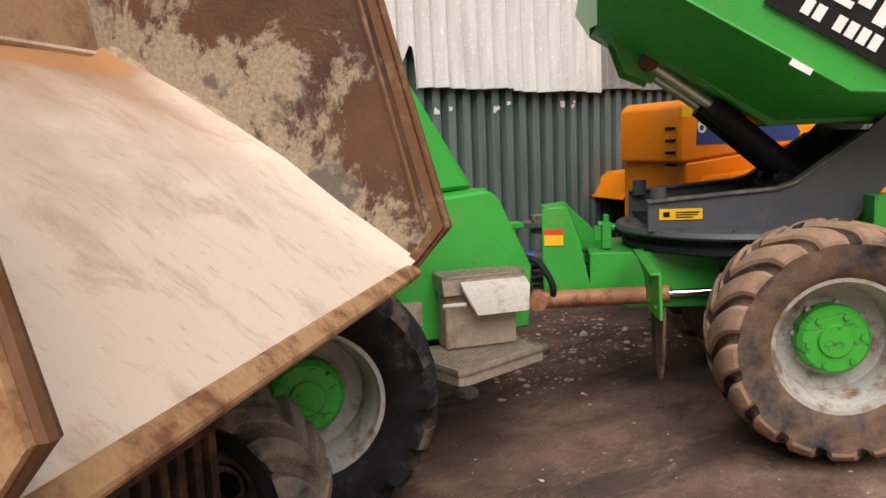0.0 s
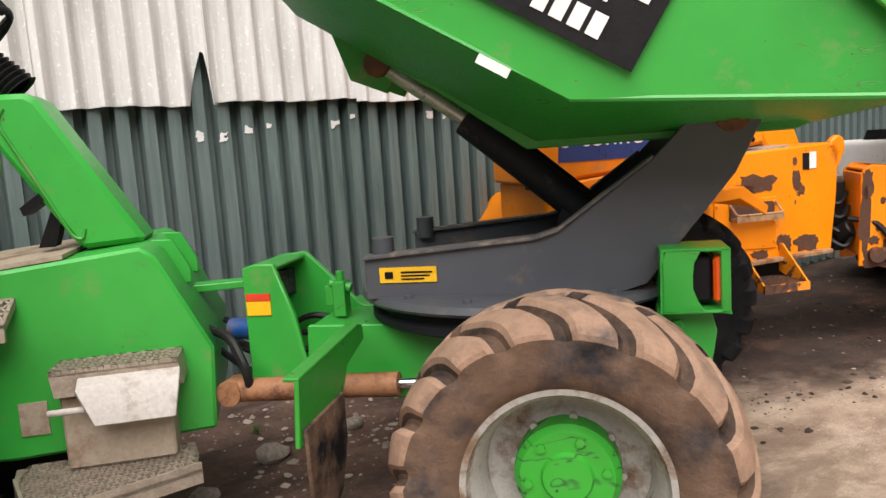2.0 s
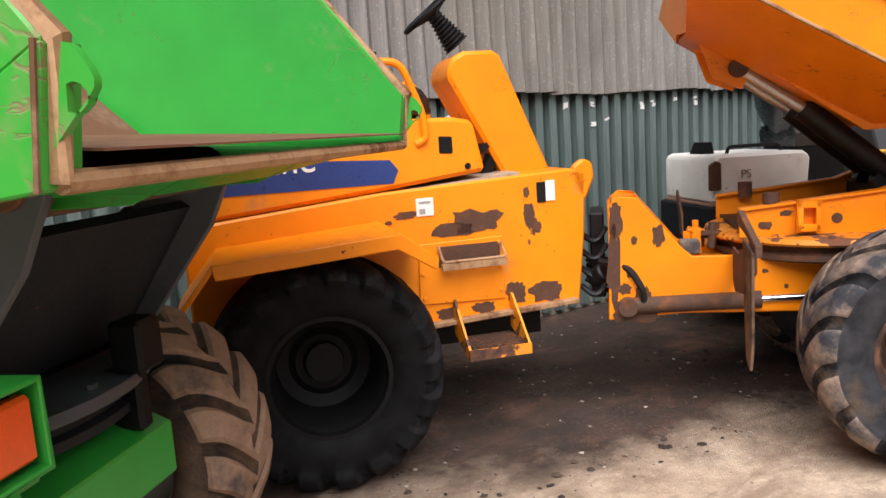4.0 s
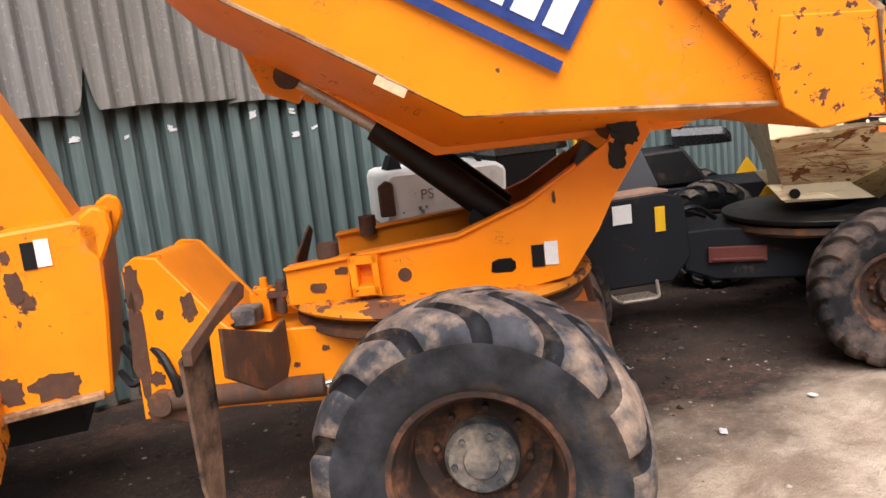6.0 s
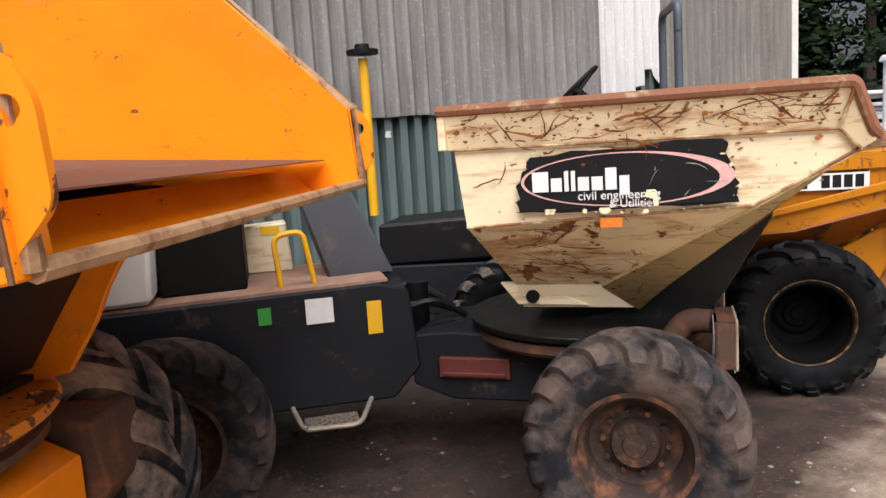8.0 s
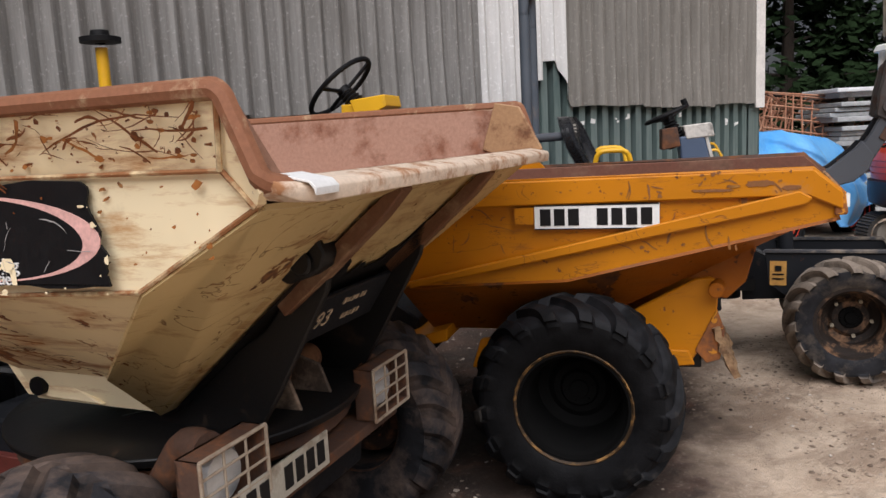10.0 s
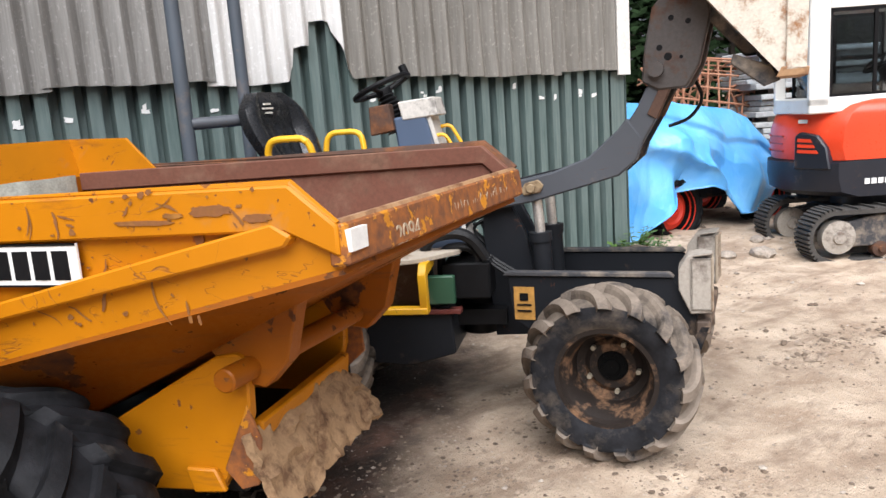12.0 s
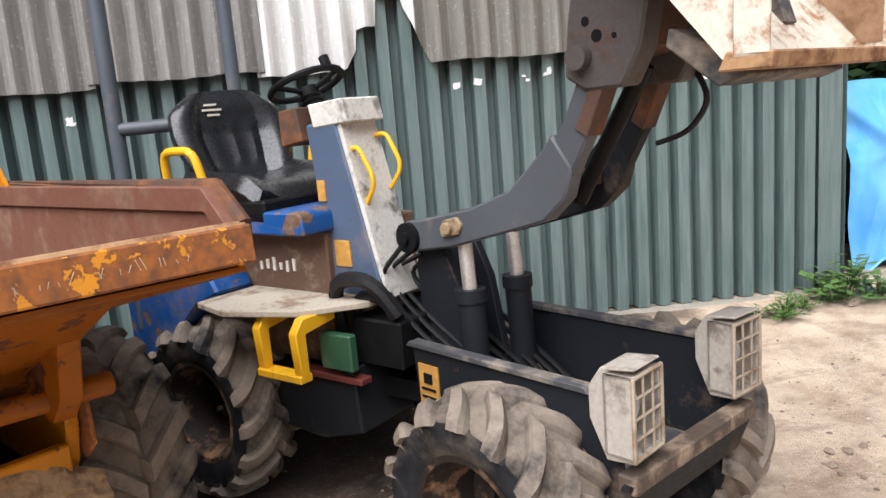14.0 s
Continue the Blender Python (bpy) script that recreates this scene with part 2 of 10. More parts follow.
CAKED_MUD = dirty_metal("caked_mud", (0.42, 0.33, 0.23), (0.28, 0.19, 0.12), 0.35, 0.95, 9)
RUSTY = dirty_metal("rusty_steel", (0.09, 0.05, 0.035), (0.2, 0.085, 0.04), 0.5, 0.75, 8)
RIM_GREY = dirty_metal("rim_grey", (0.40, 0.385, 0.355), (0.22, 0.14, 0.09), 0.34, 0.5, 7)
RIM_RUST = dirty_metal("rim_rust", (0.04, 0.025, 0.02), (0.19, 0.085, 0.045), 0.45, 0.7, 9)
# Near-zero black puts the deep dish's shade into rim and hub.
RIM_SHADE_BLACK = plain("wheel_shade_black", (0.004, 0.004, 0.004), 0.8, 0, 0.4, 20, 0.2, spec=0.1)
RIM_OCHRE = dirty_metal("rim_ochre", (0.05, 0.03, 0.015), (0.36, 0.19, 0.06), 0.4, 0.6, 16)
DUSTY_RIM = dirty_metal("dusty_rim", (0.09, 0.065, 0.05), (0.34, 0.25, 0.18), 0.5, 0.7, 9)
DUST_METAL = dirty_metal("dust_covered_steel", (0.06, 0.06, 0.065), (0.30, 0.25, 0.2), 0.55, 0.7, 6)
PLATE_DUSTY = dirty_metal("dusty_number_plate", (0.46, 0.43, 0.36), (0.30, 0.24, 0.17), 0.4, 0.55, 7)
TAN_STEEL = dirty_metal("tan_dusty_steel", (0.40, 0.33, 0.25), (0.26, 0.17, 0.11), 0.4, 0.6, 5)
FLAP_STEEL = dirty_metal("dull_flap_steel", (0.50, 0.47, 0.43), (0.34, 0.28, 0.22), 0.35, 0.45, 6)
BARE = plain("worn_bare_steel", (0.55, 0.53, 0.5), 0.35, 0.7, 0.3)
CHROME = plain("chromed_rod", (0.75, 0.76, 0.78), 0.12, 1.0, 0.06, 30, 0.03)
COPPER = dirty_metal("ram_brown", (0.34, 0.16, 0.08), (0.18, 0.08, 0.045), 0.4, 0.5, 10)
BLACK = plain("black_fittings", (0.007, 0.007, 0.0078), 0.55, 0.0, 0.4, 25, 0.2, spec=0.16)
HOSE = plain("hose_rubber", (0.012, 0.012, 0.013), 0.45, 0.0, 0.4, 40, 0.15, spec=0.25)
VINYL = plain("seat_vinyl", (0.012, 0.0125, 0.014), 0.27, 0.0, 0.3, 60, 0.15)
TREAD = plain("tread_plate", (0.40, 0.34, 0.27), 0.5, 0.45, 0.35, 18, 0.3)
LABEL_YELLOW = plain("label_yellow", (0.85, 0.48, 0.01), 0.4, 0, 0.1)
LABEL_ORANGE = plain("label_orange", (0.75, 0.20, 0.02), 0.45, 0, 0.2)
RED_DULL = plain("dull_red", (0.14, 0.03, 0.022), 0.6, 0, 0.4)
GREEN_HUB = paint("chipped_green_hub", (0.03, 0.36, 0.03), 0.55, 0.1, 2.2, 0.4, chip_col=(0.02, 0.05, 0.02), rust_col=(0.03, 0.08, 0.03), patch=9)
LABEL_RED = plain("label_red", (0.7, 0.05, 0.02), 0.45, 0, 0.15)
LABEL_WHITE = plain("label_white", (0.78, 0.78, 0.76), 0.45, 0, 0.12)
LABEL_PALE = plain("rubbed_label", (0.72, 0.5, 0.3), 0.5, 0, 0.4, 60)
LABEL_DIM = plain("faded_grey_print", (0.33, 0.32, 0.31), 0.5, 0, 0.2)
LABEL_BLACK = plain("label_black", (0.010, 0.010, 0.011), 0.4, 0, 0.2, spec=0.2)
LABEL_PINK = plain("label_pink", (0.72, 0.42, 0.38), 0.45, 0, 0.25)
LABEL_BLUE = plain("label_blue", (0.015, 0.04, 0.19), 0.35, 0, 0.25, 9)
LAMP_ORANGE = plain("lamp_orange", (0.8, 0.10, 0.01), 0.15, 0, 0.1, 60, 0.1)
LAMP_CLEAR = plain("lamp_lens", (0.65, 0.66, 0.66), 0.1, 0.2, 0.15, 60, 0.1)
CHALK_FAINT = plain("faint_chalk", (0.46, 0.36, 0.25), 0.9, 0, 0.5, 60)
MORTAR = plain("dried_mortar", (0.42, 0.42, 0.36), 0.95, 0, 0.35, 16, 0.6)
LIP_PALE = dirty_metal("pale_lip", (0.72, 0.58, 0.45), (0.42, 0.20, 0.09), 0.42, 0.5, 10)
PINK_RUST = dirty_metal("pink_rust", (0.42, 0.24, 0.17), (0.28, 0.12, 0.07), 0.4, 0.6, 5)
CHALK = plain("chalk", (0.72, 0.68, 0.6), 0.9, 0, 0.3, 50)


def tyre_pair(name, mud, side, lug, groove, base=(0.009, 0.03), side_k=0.6, groove_shade=0.5):
    """Rubber for a tyre's sidewall, for the tops of its lugs and for the grooves between them, whose shade is put into
    a darker mud colour.
    """
    return (tyre_rubber(name + "_side", tuple(side_k * v for v in mud), side, tuple(0.55 * v for v in base)), tyre_rubber(name + "_lug", mud, lug, tuple(0.8 * v for v in base)), tyre_rubber(name + "_groove", tuple(groove_shade * v for v in mud), groove))


TABLE_WORN = paint("worn_table_paint", (0.7, 0.24, 0.01), 1.1, 0.4, 0.6, 0.5, chip_col=(0.14, 0.06, 0.03), patch=5)
FLAP_RUBBER = tyre_rubber("flap_rubber", (0.24, 0.15, 0.10), 0.7)
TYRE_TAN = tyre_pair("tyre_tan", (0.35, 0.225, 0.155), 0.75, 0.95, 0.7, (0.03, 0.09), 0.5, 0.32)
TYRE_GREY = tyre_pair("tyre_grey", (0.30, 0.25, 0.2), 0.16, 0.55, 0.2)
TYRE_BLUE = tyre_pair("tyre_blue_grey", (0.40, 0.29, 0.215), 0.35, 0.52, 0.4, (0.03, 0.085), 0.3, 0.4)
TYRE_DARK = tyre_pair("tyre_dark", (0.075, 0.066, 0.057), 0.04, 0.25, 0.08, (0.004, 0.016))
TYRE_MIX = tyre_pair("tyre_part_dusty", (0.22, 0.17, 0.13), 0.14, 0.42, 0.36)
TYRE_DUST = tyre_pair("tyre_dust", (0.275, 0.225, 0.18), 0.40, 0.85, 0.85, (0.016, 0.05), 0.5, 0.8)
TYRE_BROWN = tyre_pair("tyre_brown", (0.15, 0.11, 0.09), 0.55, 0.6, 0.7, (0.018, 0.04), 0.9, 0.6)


def ground_material():
    n = Nodes("yard_dirt", 0.9)
    mid = n.noise(3.0, 8, rough=0.65)
    fine = n.noise(45, 5, rough=0.7)
    grit = n.noise(140, 3, rough=0.6)
    light = n.mix(n.ramp(mid, 0.36, 0.64), (0.39, 0.285, 0.20), (0.66, 0.53, 0.40))
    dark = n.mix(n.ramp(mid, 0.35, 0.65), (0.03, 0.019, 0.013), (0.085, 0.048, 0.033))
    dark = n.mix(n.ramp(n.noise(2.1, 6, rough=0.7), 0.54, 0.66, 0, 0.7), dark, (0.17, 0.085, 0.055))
    geo = n.t.nodes.new("ShaderNodeNewGeometry")
    sep = n.t.nodes.new("ShaderNodeSeparateXYZ")
    n.t.links.new(geo.outputs["Position"], sep.inputs[0])
    # machine shade and oil stains coloured into the earth, dry dirt in the open yard
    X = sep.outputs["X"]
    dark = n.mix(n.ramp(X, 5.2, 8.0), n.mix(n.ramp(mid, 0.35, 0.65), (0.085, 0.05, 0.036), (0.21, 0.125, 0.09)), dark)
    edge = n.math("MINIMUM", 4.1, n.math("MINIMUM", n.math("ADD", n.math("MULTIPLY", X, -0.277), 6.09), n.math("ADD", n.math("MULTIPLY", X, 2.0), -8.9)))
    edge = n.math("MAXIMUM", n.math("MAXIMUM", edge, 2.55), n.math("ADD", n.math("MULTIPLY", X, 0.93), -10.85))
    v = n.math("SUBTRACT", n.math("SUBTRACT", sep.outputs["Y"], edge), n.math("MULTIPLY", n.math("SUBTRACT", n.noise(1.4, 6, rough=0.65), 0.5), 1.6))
    shaded_oily = n.ramp(v, -0.30, 0.35)
    c = n.mix(shaded_oily, light, dark)
    pale = n.math("MULTIPLY", n.ramp(fine, 0.56, 0.7), n.ramp(shaded_oily, 0, 1, 1.0, 0.22))
    c = n.mix(pale, c, (0.58, 0.49, 0.40))
    c = n.mix(n.ramp(n.noise(7, 8, rough=0.7, distort=0.4), 0.52, 0.68, 0, 0.5), c, n.mix(shaded_oily, (0.22, 0.155, 0.11), (0.05, 0.034, 0.026)))
    c = n.mix(n.ramp(n.noise(1.6, 7, (1.0, 2.2, 1), rough=0.7, distort=0.5), 0.50, 0.62, 0, 0.75), c, n.mix(shaded_oily, (0.28, 0.20, 0.14), (0.04, 0.028, 0.022)))
    c = n.mix(n.ramp(grit, 0.62, 0.7, 0, 0.4), c, (0.055, 0.042, 0.034))
    n.put(c, "Base Color")
    wet = n.ramp(n.noise(1.3, 4), 0.5, 0.7, 0.95, 0.5)
    n.put(n.math("MAXIMUM", wet, n.ramp(fine, 0.3, 0.7, 0.5, 1.0)), "Roughness")
    n.bump(n.math("ADD", n.math("MULTIPLY", mid, 1.5), n.math("ADD", n.math("MULTIPLY", fine, 0.6), n.math("MULTIPLY", grit, 0.3))), 0.82, 0.029)
    return n.mat


def cladding_material():
    n = Nodes("green_cladding", 0.5)
    streak = n.noise(6, 6, (6, 6, 0.35), rough=0.7)
    big = n.noise(1.1, 4)
    a = n.mix(n.ramp(streak, 0.3, 0.7), (0.064, 0.102, 0.096), (0.155, 0.205, 0.195))
    a = n.mix(n.ramp(big, 0.35, 0.7, 0, 0.5), a, (0.15, 0.185, 0.18))
    a = n.mix(n.ramp(n.noise(3.5, 8, rough=0.75), 0.66, 0.75, 0, 0.5), a, (0.20, 0.19, 0.165))
    n.put(a, "Base Color")
    n.put(n.ramp(streak, 0.2, 0.8, 0.4, 0.62), "Roughness")
    n.bump(n.noise(2.5, 3), 0.15, 0.01)
    return n.mat


def sheet_material(name, a, b, grime):
    n = Nodes(name, 0.9, 0, 0.2)
    streak = n.noise(5, 7, (5, 5, 0.25), rough=0.7)
    spot = n.noise(38, 4, rough=0.7)
    c = n.mix(n.ramp(streak, 0.3, 0.7), a, b)
    c = n.mix(n.ramp(spot, 0.58, 0.68, 0, 0.55), c, tuple(min(1, v * 1.6) for v in b))
    c = n.mix(n.ramp(n.noise(2.0, 6, (1, 1, 0.5)), 0.5, 0.75, 0, grime), c, (0.10, 0.09, 0.075))
    n.put(c, "Base Color")
    n.bump(n.math("ADD", spot, streak), 0.3, 0.004)
    return n.mat


DIRT = ground_material()
CLAD = cladding_material()
SHEET_WHITE = sheet_material("pale_fibre_cement", (0.56, 0.55, 0.53), (0.72, 0.71, 0.69), 0.25)
SHEET_GREY = sheet_material("weathered_fibre_cement", (0.16, 0.148, 0.13), (0.26, 0.245, 0.22), 0.5)
SHEET_MID = sheet_material("grey_fibre_cement", (0.17, 0.162, 0.15), (0.29, 0.28, 0.265), 0.4)
FLASH = plain("white_flashing", (0.75, 0.73, 0.69), 0.6, 0, 0.2, 6)
CONCRETE = plain("old_concrete", (0.3, 0.27, 0.22), 0.9, 0, 0.35, 9, 0.5)
STONE = plain("yard_stone", (0.34, 0.29, 0.24), 0.9, 0, 0.5, 8, 0.5)
LEAF = plain("weed_leaf", (0.09, 0.17, 0.035), 0.6, 0, 0.5, 20, 0.1)
TREE_LEAF = plain("tree_leaf", (0.016, 0.030, 0.012), 0.95, 0, 0.6, 3, 0.1, spec=0.05)
RED_DARK = paint("dull_red_slots", (0.35, 0.03, 0.012), 0.05, 0.1, 0.1, 0.4)
BARK = plain("bark", (0.06, 0.045, 0.035), 0.9, 0, 0.4, 12, 0.6)


def tarp_material():
    n = Nodes("blue_tarpaulin", 0.30)
    weave = n.noise(2.2, 3, distort=0.4)
    n.put(n.mix(n.ramp(weave, 0.3, 0.7), (0.10, 0.42, 0.92), (0.22, 0.56, 0.97)), "Base Color")
    crease = n.math("ABSOLUTE", n.math("SUBTRACT", n.noise(3.2, 3, (1, 1, 0.45), distort=0.6), 0.5))
    fine = n.math("ABSOLUTE", n.math("SUBTRACT", n.noise(9, 3, (1, 1, 0.6), distort=0.8), 0.5))
    n.bump(n.math("ADD", crease, n.math("MULTIPLY", fine, 0.2)), 0.55, 0.06)
    return n.mat


TARP = tarp_material()
GREY_BOARD = plain("grey_boards", (0.42, 0.43, 0.43), 0.85, 0, 0.35, 8, 0.4)
PALE_SHEET = plain("pale_sheeting", (0.7, 0.71, 0.72), 0.6, 0, 0.15, 6)
SCRAP_RUST = dirty_metal("scrap_rust", (0.42, 0.19, 0.11), (0.52, 0.30, 0.19), 0.5, 0.8, 10)
MACHINE_BLACK = paint("machine_black", (0.012, 0.014, 0.022), 0.05, 0.15, 0.2, 0.42)
TRACK_RUBBER = plain("track_rubber", (0.06, 0.055, 0.05), 0.8, 0, 0.5, 12, 0.4)

# ---- mesh helpers ----
I4 = Matrix.Identity(4)


def finish(bm, bevel=0.0, solid=0.0):
    """Thickens and bevels a bmesh and marks its sharp edges."""
    bmesh.ops.remove_doubles(bm, verts=bm.verts, dist=0.0004)
    bmesh.ops.recalc_face_normals(bm, faces=bm.faces)
    if solid:
        bmesh.ops.solidify(bm, geom=list(bm.faces), thickness=solid)
        bmesh.ops.recalc_face_normals(bm, faces=bm.faces)
    if bevel:
        sharp = [e for e in bm.edges if len(e.link_faces) == 2 and e.calc_face_angle(0) > 0.6]
        bmesh.ops.bevel(bm, geom=sharp, offset=bevel, segments=1, affect="EDGES", clamp_overlap=True)
    for f in bm.faces:
        f.smooth = True
    for e in bm.edges:
        if len(e.link_faces) != 2 or e.calc_face_angle(0) > 0.55:
            e.smooth = False


def mesh_of(name, bm, material, bevel=0.0, solid=0.0):
    finish(bm, bevel, solid)
    me = bpy.data.meshes.new(name)
    bm.to_mesh(me)
    bm.free()
    for m in material if isinstance(material, (list, tuple)) else (material,):
        me.materials.append(m)
    return me


def part(name, bm, material, parent, label="", m=I4, bevel=0.0, solid=0.0):
    """Links a bmesh as one mesh object under a thing or a part."""
    ob = new(name, mesh_of(name, bm, material, bevel, solid))
    ob.parent = parent
    ob.matrix_local = m
    return tagged(ob, label)


def thing(name, m, label, category, group="", kind=""):
    """An Empty at the base of a thing."""
    ob = new(name)
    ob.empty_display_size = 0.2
    ob.matrix_world = m
    return tagged(ob, label, category, group, kind)


def B():
    return bmesh.new()


def poly(bm, pts):
    return bm.faces.new([bm.verts.new(p) for p in pts])


def prism(bm, pts, a, b, axis="y"):
    """Extrudes an outline. axis y: outline in x, z; x: in y, z; z: in x, y."""
    put = {"y": lambda u, v, w: (u, w, v), "x": lambda u, v, w: (w, u, v), "z": lambda u, v, w: (u, v, w)}[axis]
    lo = [bm.verts.new(put(u, v, a)) for u, v in pts]
    hi = [bm.verts.new(put(u, v, b)) for u, v in pts]
    bm.faces.new(lo)
    bm.faces.new(hi[::-1])
    for i in range(len(pts)):
        j = (i + 1) % len(pts)
        bm.faces.new((lo[j], lo[i], hi[i], hi[j]))
    return bm


def box(bm, x0, x1, y0, y1, z0, z1, m=None):
    c = [bm.verts.new((x, y, z)) for x in (x0, x1) for y in (y0, y1) for z in (z0, z1)]
    for f in ((0, 1, 3, 2), (4, 6, 7, 5), (0, 4, 5, 1), (2, 3, 7, 6), (0, 2, 6, 4), (1, 5, 7, 3)):
        bm.faces.new([c[i] for i in f])
    if m is not None:
        bmesh.ops.transform(bm, matrix=m, verts=c)
    return bm


def ring_at(bm, c, d, r, n, up=(0, 0, 1)):
    d = Vector(d).normalized()
    u = d.cross(Vector(up))
    if u.length < 0.05:
        u = d.cross(Vector((1, 0, 0)))
    u.normalize()
    v = d.cross(u)
    return [bm.verts.new(Vector(c) + r * (math.cos(2 * math.pi * k / n) * u + math.sin(2 * math.pi * k / n) * v)) for k in range(n)]


def tube(bm, pts, r, n=10, closed=False, r_end=None):
    """A round bar along a line of points."""
    pts = [Vector(p) for p in pts]
    rings, k = [], len(pts)
    for i, p in enumerate(pts):
        a = pts[(i - 1) % k] if closed or i else p
        b = pts[(i + 1) % k] if closed or i < k - 1 else p
        rad = r if r_end is None else r + (r_end - r) * i / (k - 1)
        rings.append(ring_at(bm, p, b - a, rad, n))
    for i in range(k if closed else k - 1):
        a, b = rings[i], rings[(i + 1) % k]
        off = min(range(n), key=lambda s: (a[0].co - b[s].co).length)
        for j in range(n):
            bm.faces.new((a[j], a[(j + 1) % n], b[(j + 1 + off) % n], b[(j + off) % n]))
    if not closed:
        bm.faces.new(rings[0][::-1])
        bm.faces.new(rings[-1])
    return bm


def cyl(bm, p, q, r, n=16, r2=None):
    return tube(bm, [p, q], r, n, r_end=r2)


def lathe(bm, prof, n=40, closed=False):
    """Turns a profile of (radius, y) about the y axis."""
    rows = [[bm.verts.new((r * math.cos(2 * math.pi * k / n), y, r * math.sin(2 * math.pi * k / n))) for k in range(n)] for r, y in prof]
    idx = range(len(prof) if closed else len(prof) - 1)
    for i in idx:
        a, b = rows[i], rows[(i + 1) % len(prof)]
        for k in range(n):
            bm.faces.new((a[k], a[(k + 1) % n], b[(k + 1) % n], b[k]))
    return rows


def arc(pts, r, n=4):
    """Rounds the inner corners of a line of 3D points."""
    pts = [Vector(p) for p in pts]
    out = [pts[0]]
    for a, b, c in zip(pts, pts[1:], pts[2:]):
        u, v = (a - b), (c - b)
        d = min(r, u.length * 0.45, v.length * 0.45)
        s, e = b + u.normalized() * d, b + v.normalized() * d
        for k in range(n + 1):
            t = k / n
            out.append(s * (1 - t) ** 2 + b * 2 * t * (1 - t) + e * t * t)
    return out + [pts[-1]]


def bolts(bm, spots, r=0.012, h=0.01, axis="y"):
    d = {"y": Vector((0, h, 0)), "x": Vector((h, 0, 0)), "z": Vector((0, 0, h))}[axis]
    for p in spots:
        cyl(bm, Vector(p) - d, Vector(p) + d, r, 6)
    return bm


def words(name, text, size, material, parent, m, label="", thick=0.0015):
    """Lettering as a mesh, in the x, y plane of m."""
    cu = bpy.data.curves.new(name, "FONT")
    cu.body, cu.size, cu.extrude, cu.align_x, cu.align_y = text, size, thick, "CENTER", "CENTER"
    ob = new(name, cu)
    me = bpy.data.meshes.new_from_object(ob.evaluated_get(bpy.context.evaluated_depsgraph_get()))
    bpy.data.objects.remove(ob)
    me.materials.append(material)
    ob = new(name, me)
    ob.parent = parent
    ob.matrix_local = m
    return tagged(ob, label)


def sticker(name, x0, x1, z0, z1, y, material, parent, label="", m=I4, t=0.003):
    bm = B()
    box(bm, x0, x1, y - t, y + t, z0, z1)
    return part(name, bm, material, parent, label, m)


def bars(name, rows, y, material, parent, m=I4, label="", t=0.0045):
    """Unreadable writing: short plain bars (x0, x1, z0, z1) on a plane y."""
    bm = B()
    for x0, x1, z0, z1 in rows:
        box(bm, x0, x1, y - t, y + t, z0, z1)
    return part(name, bm, material, parent, label, m)


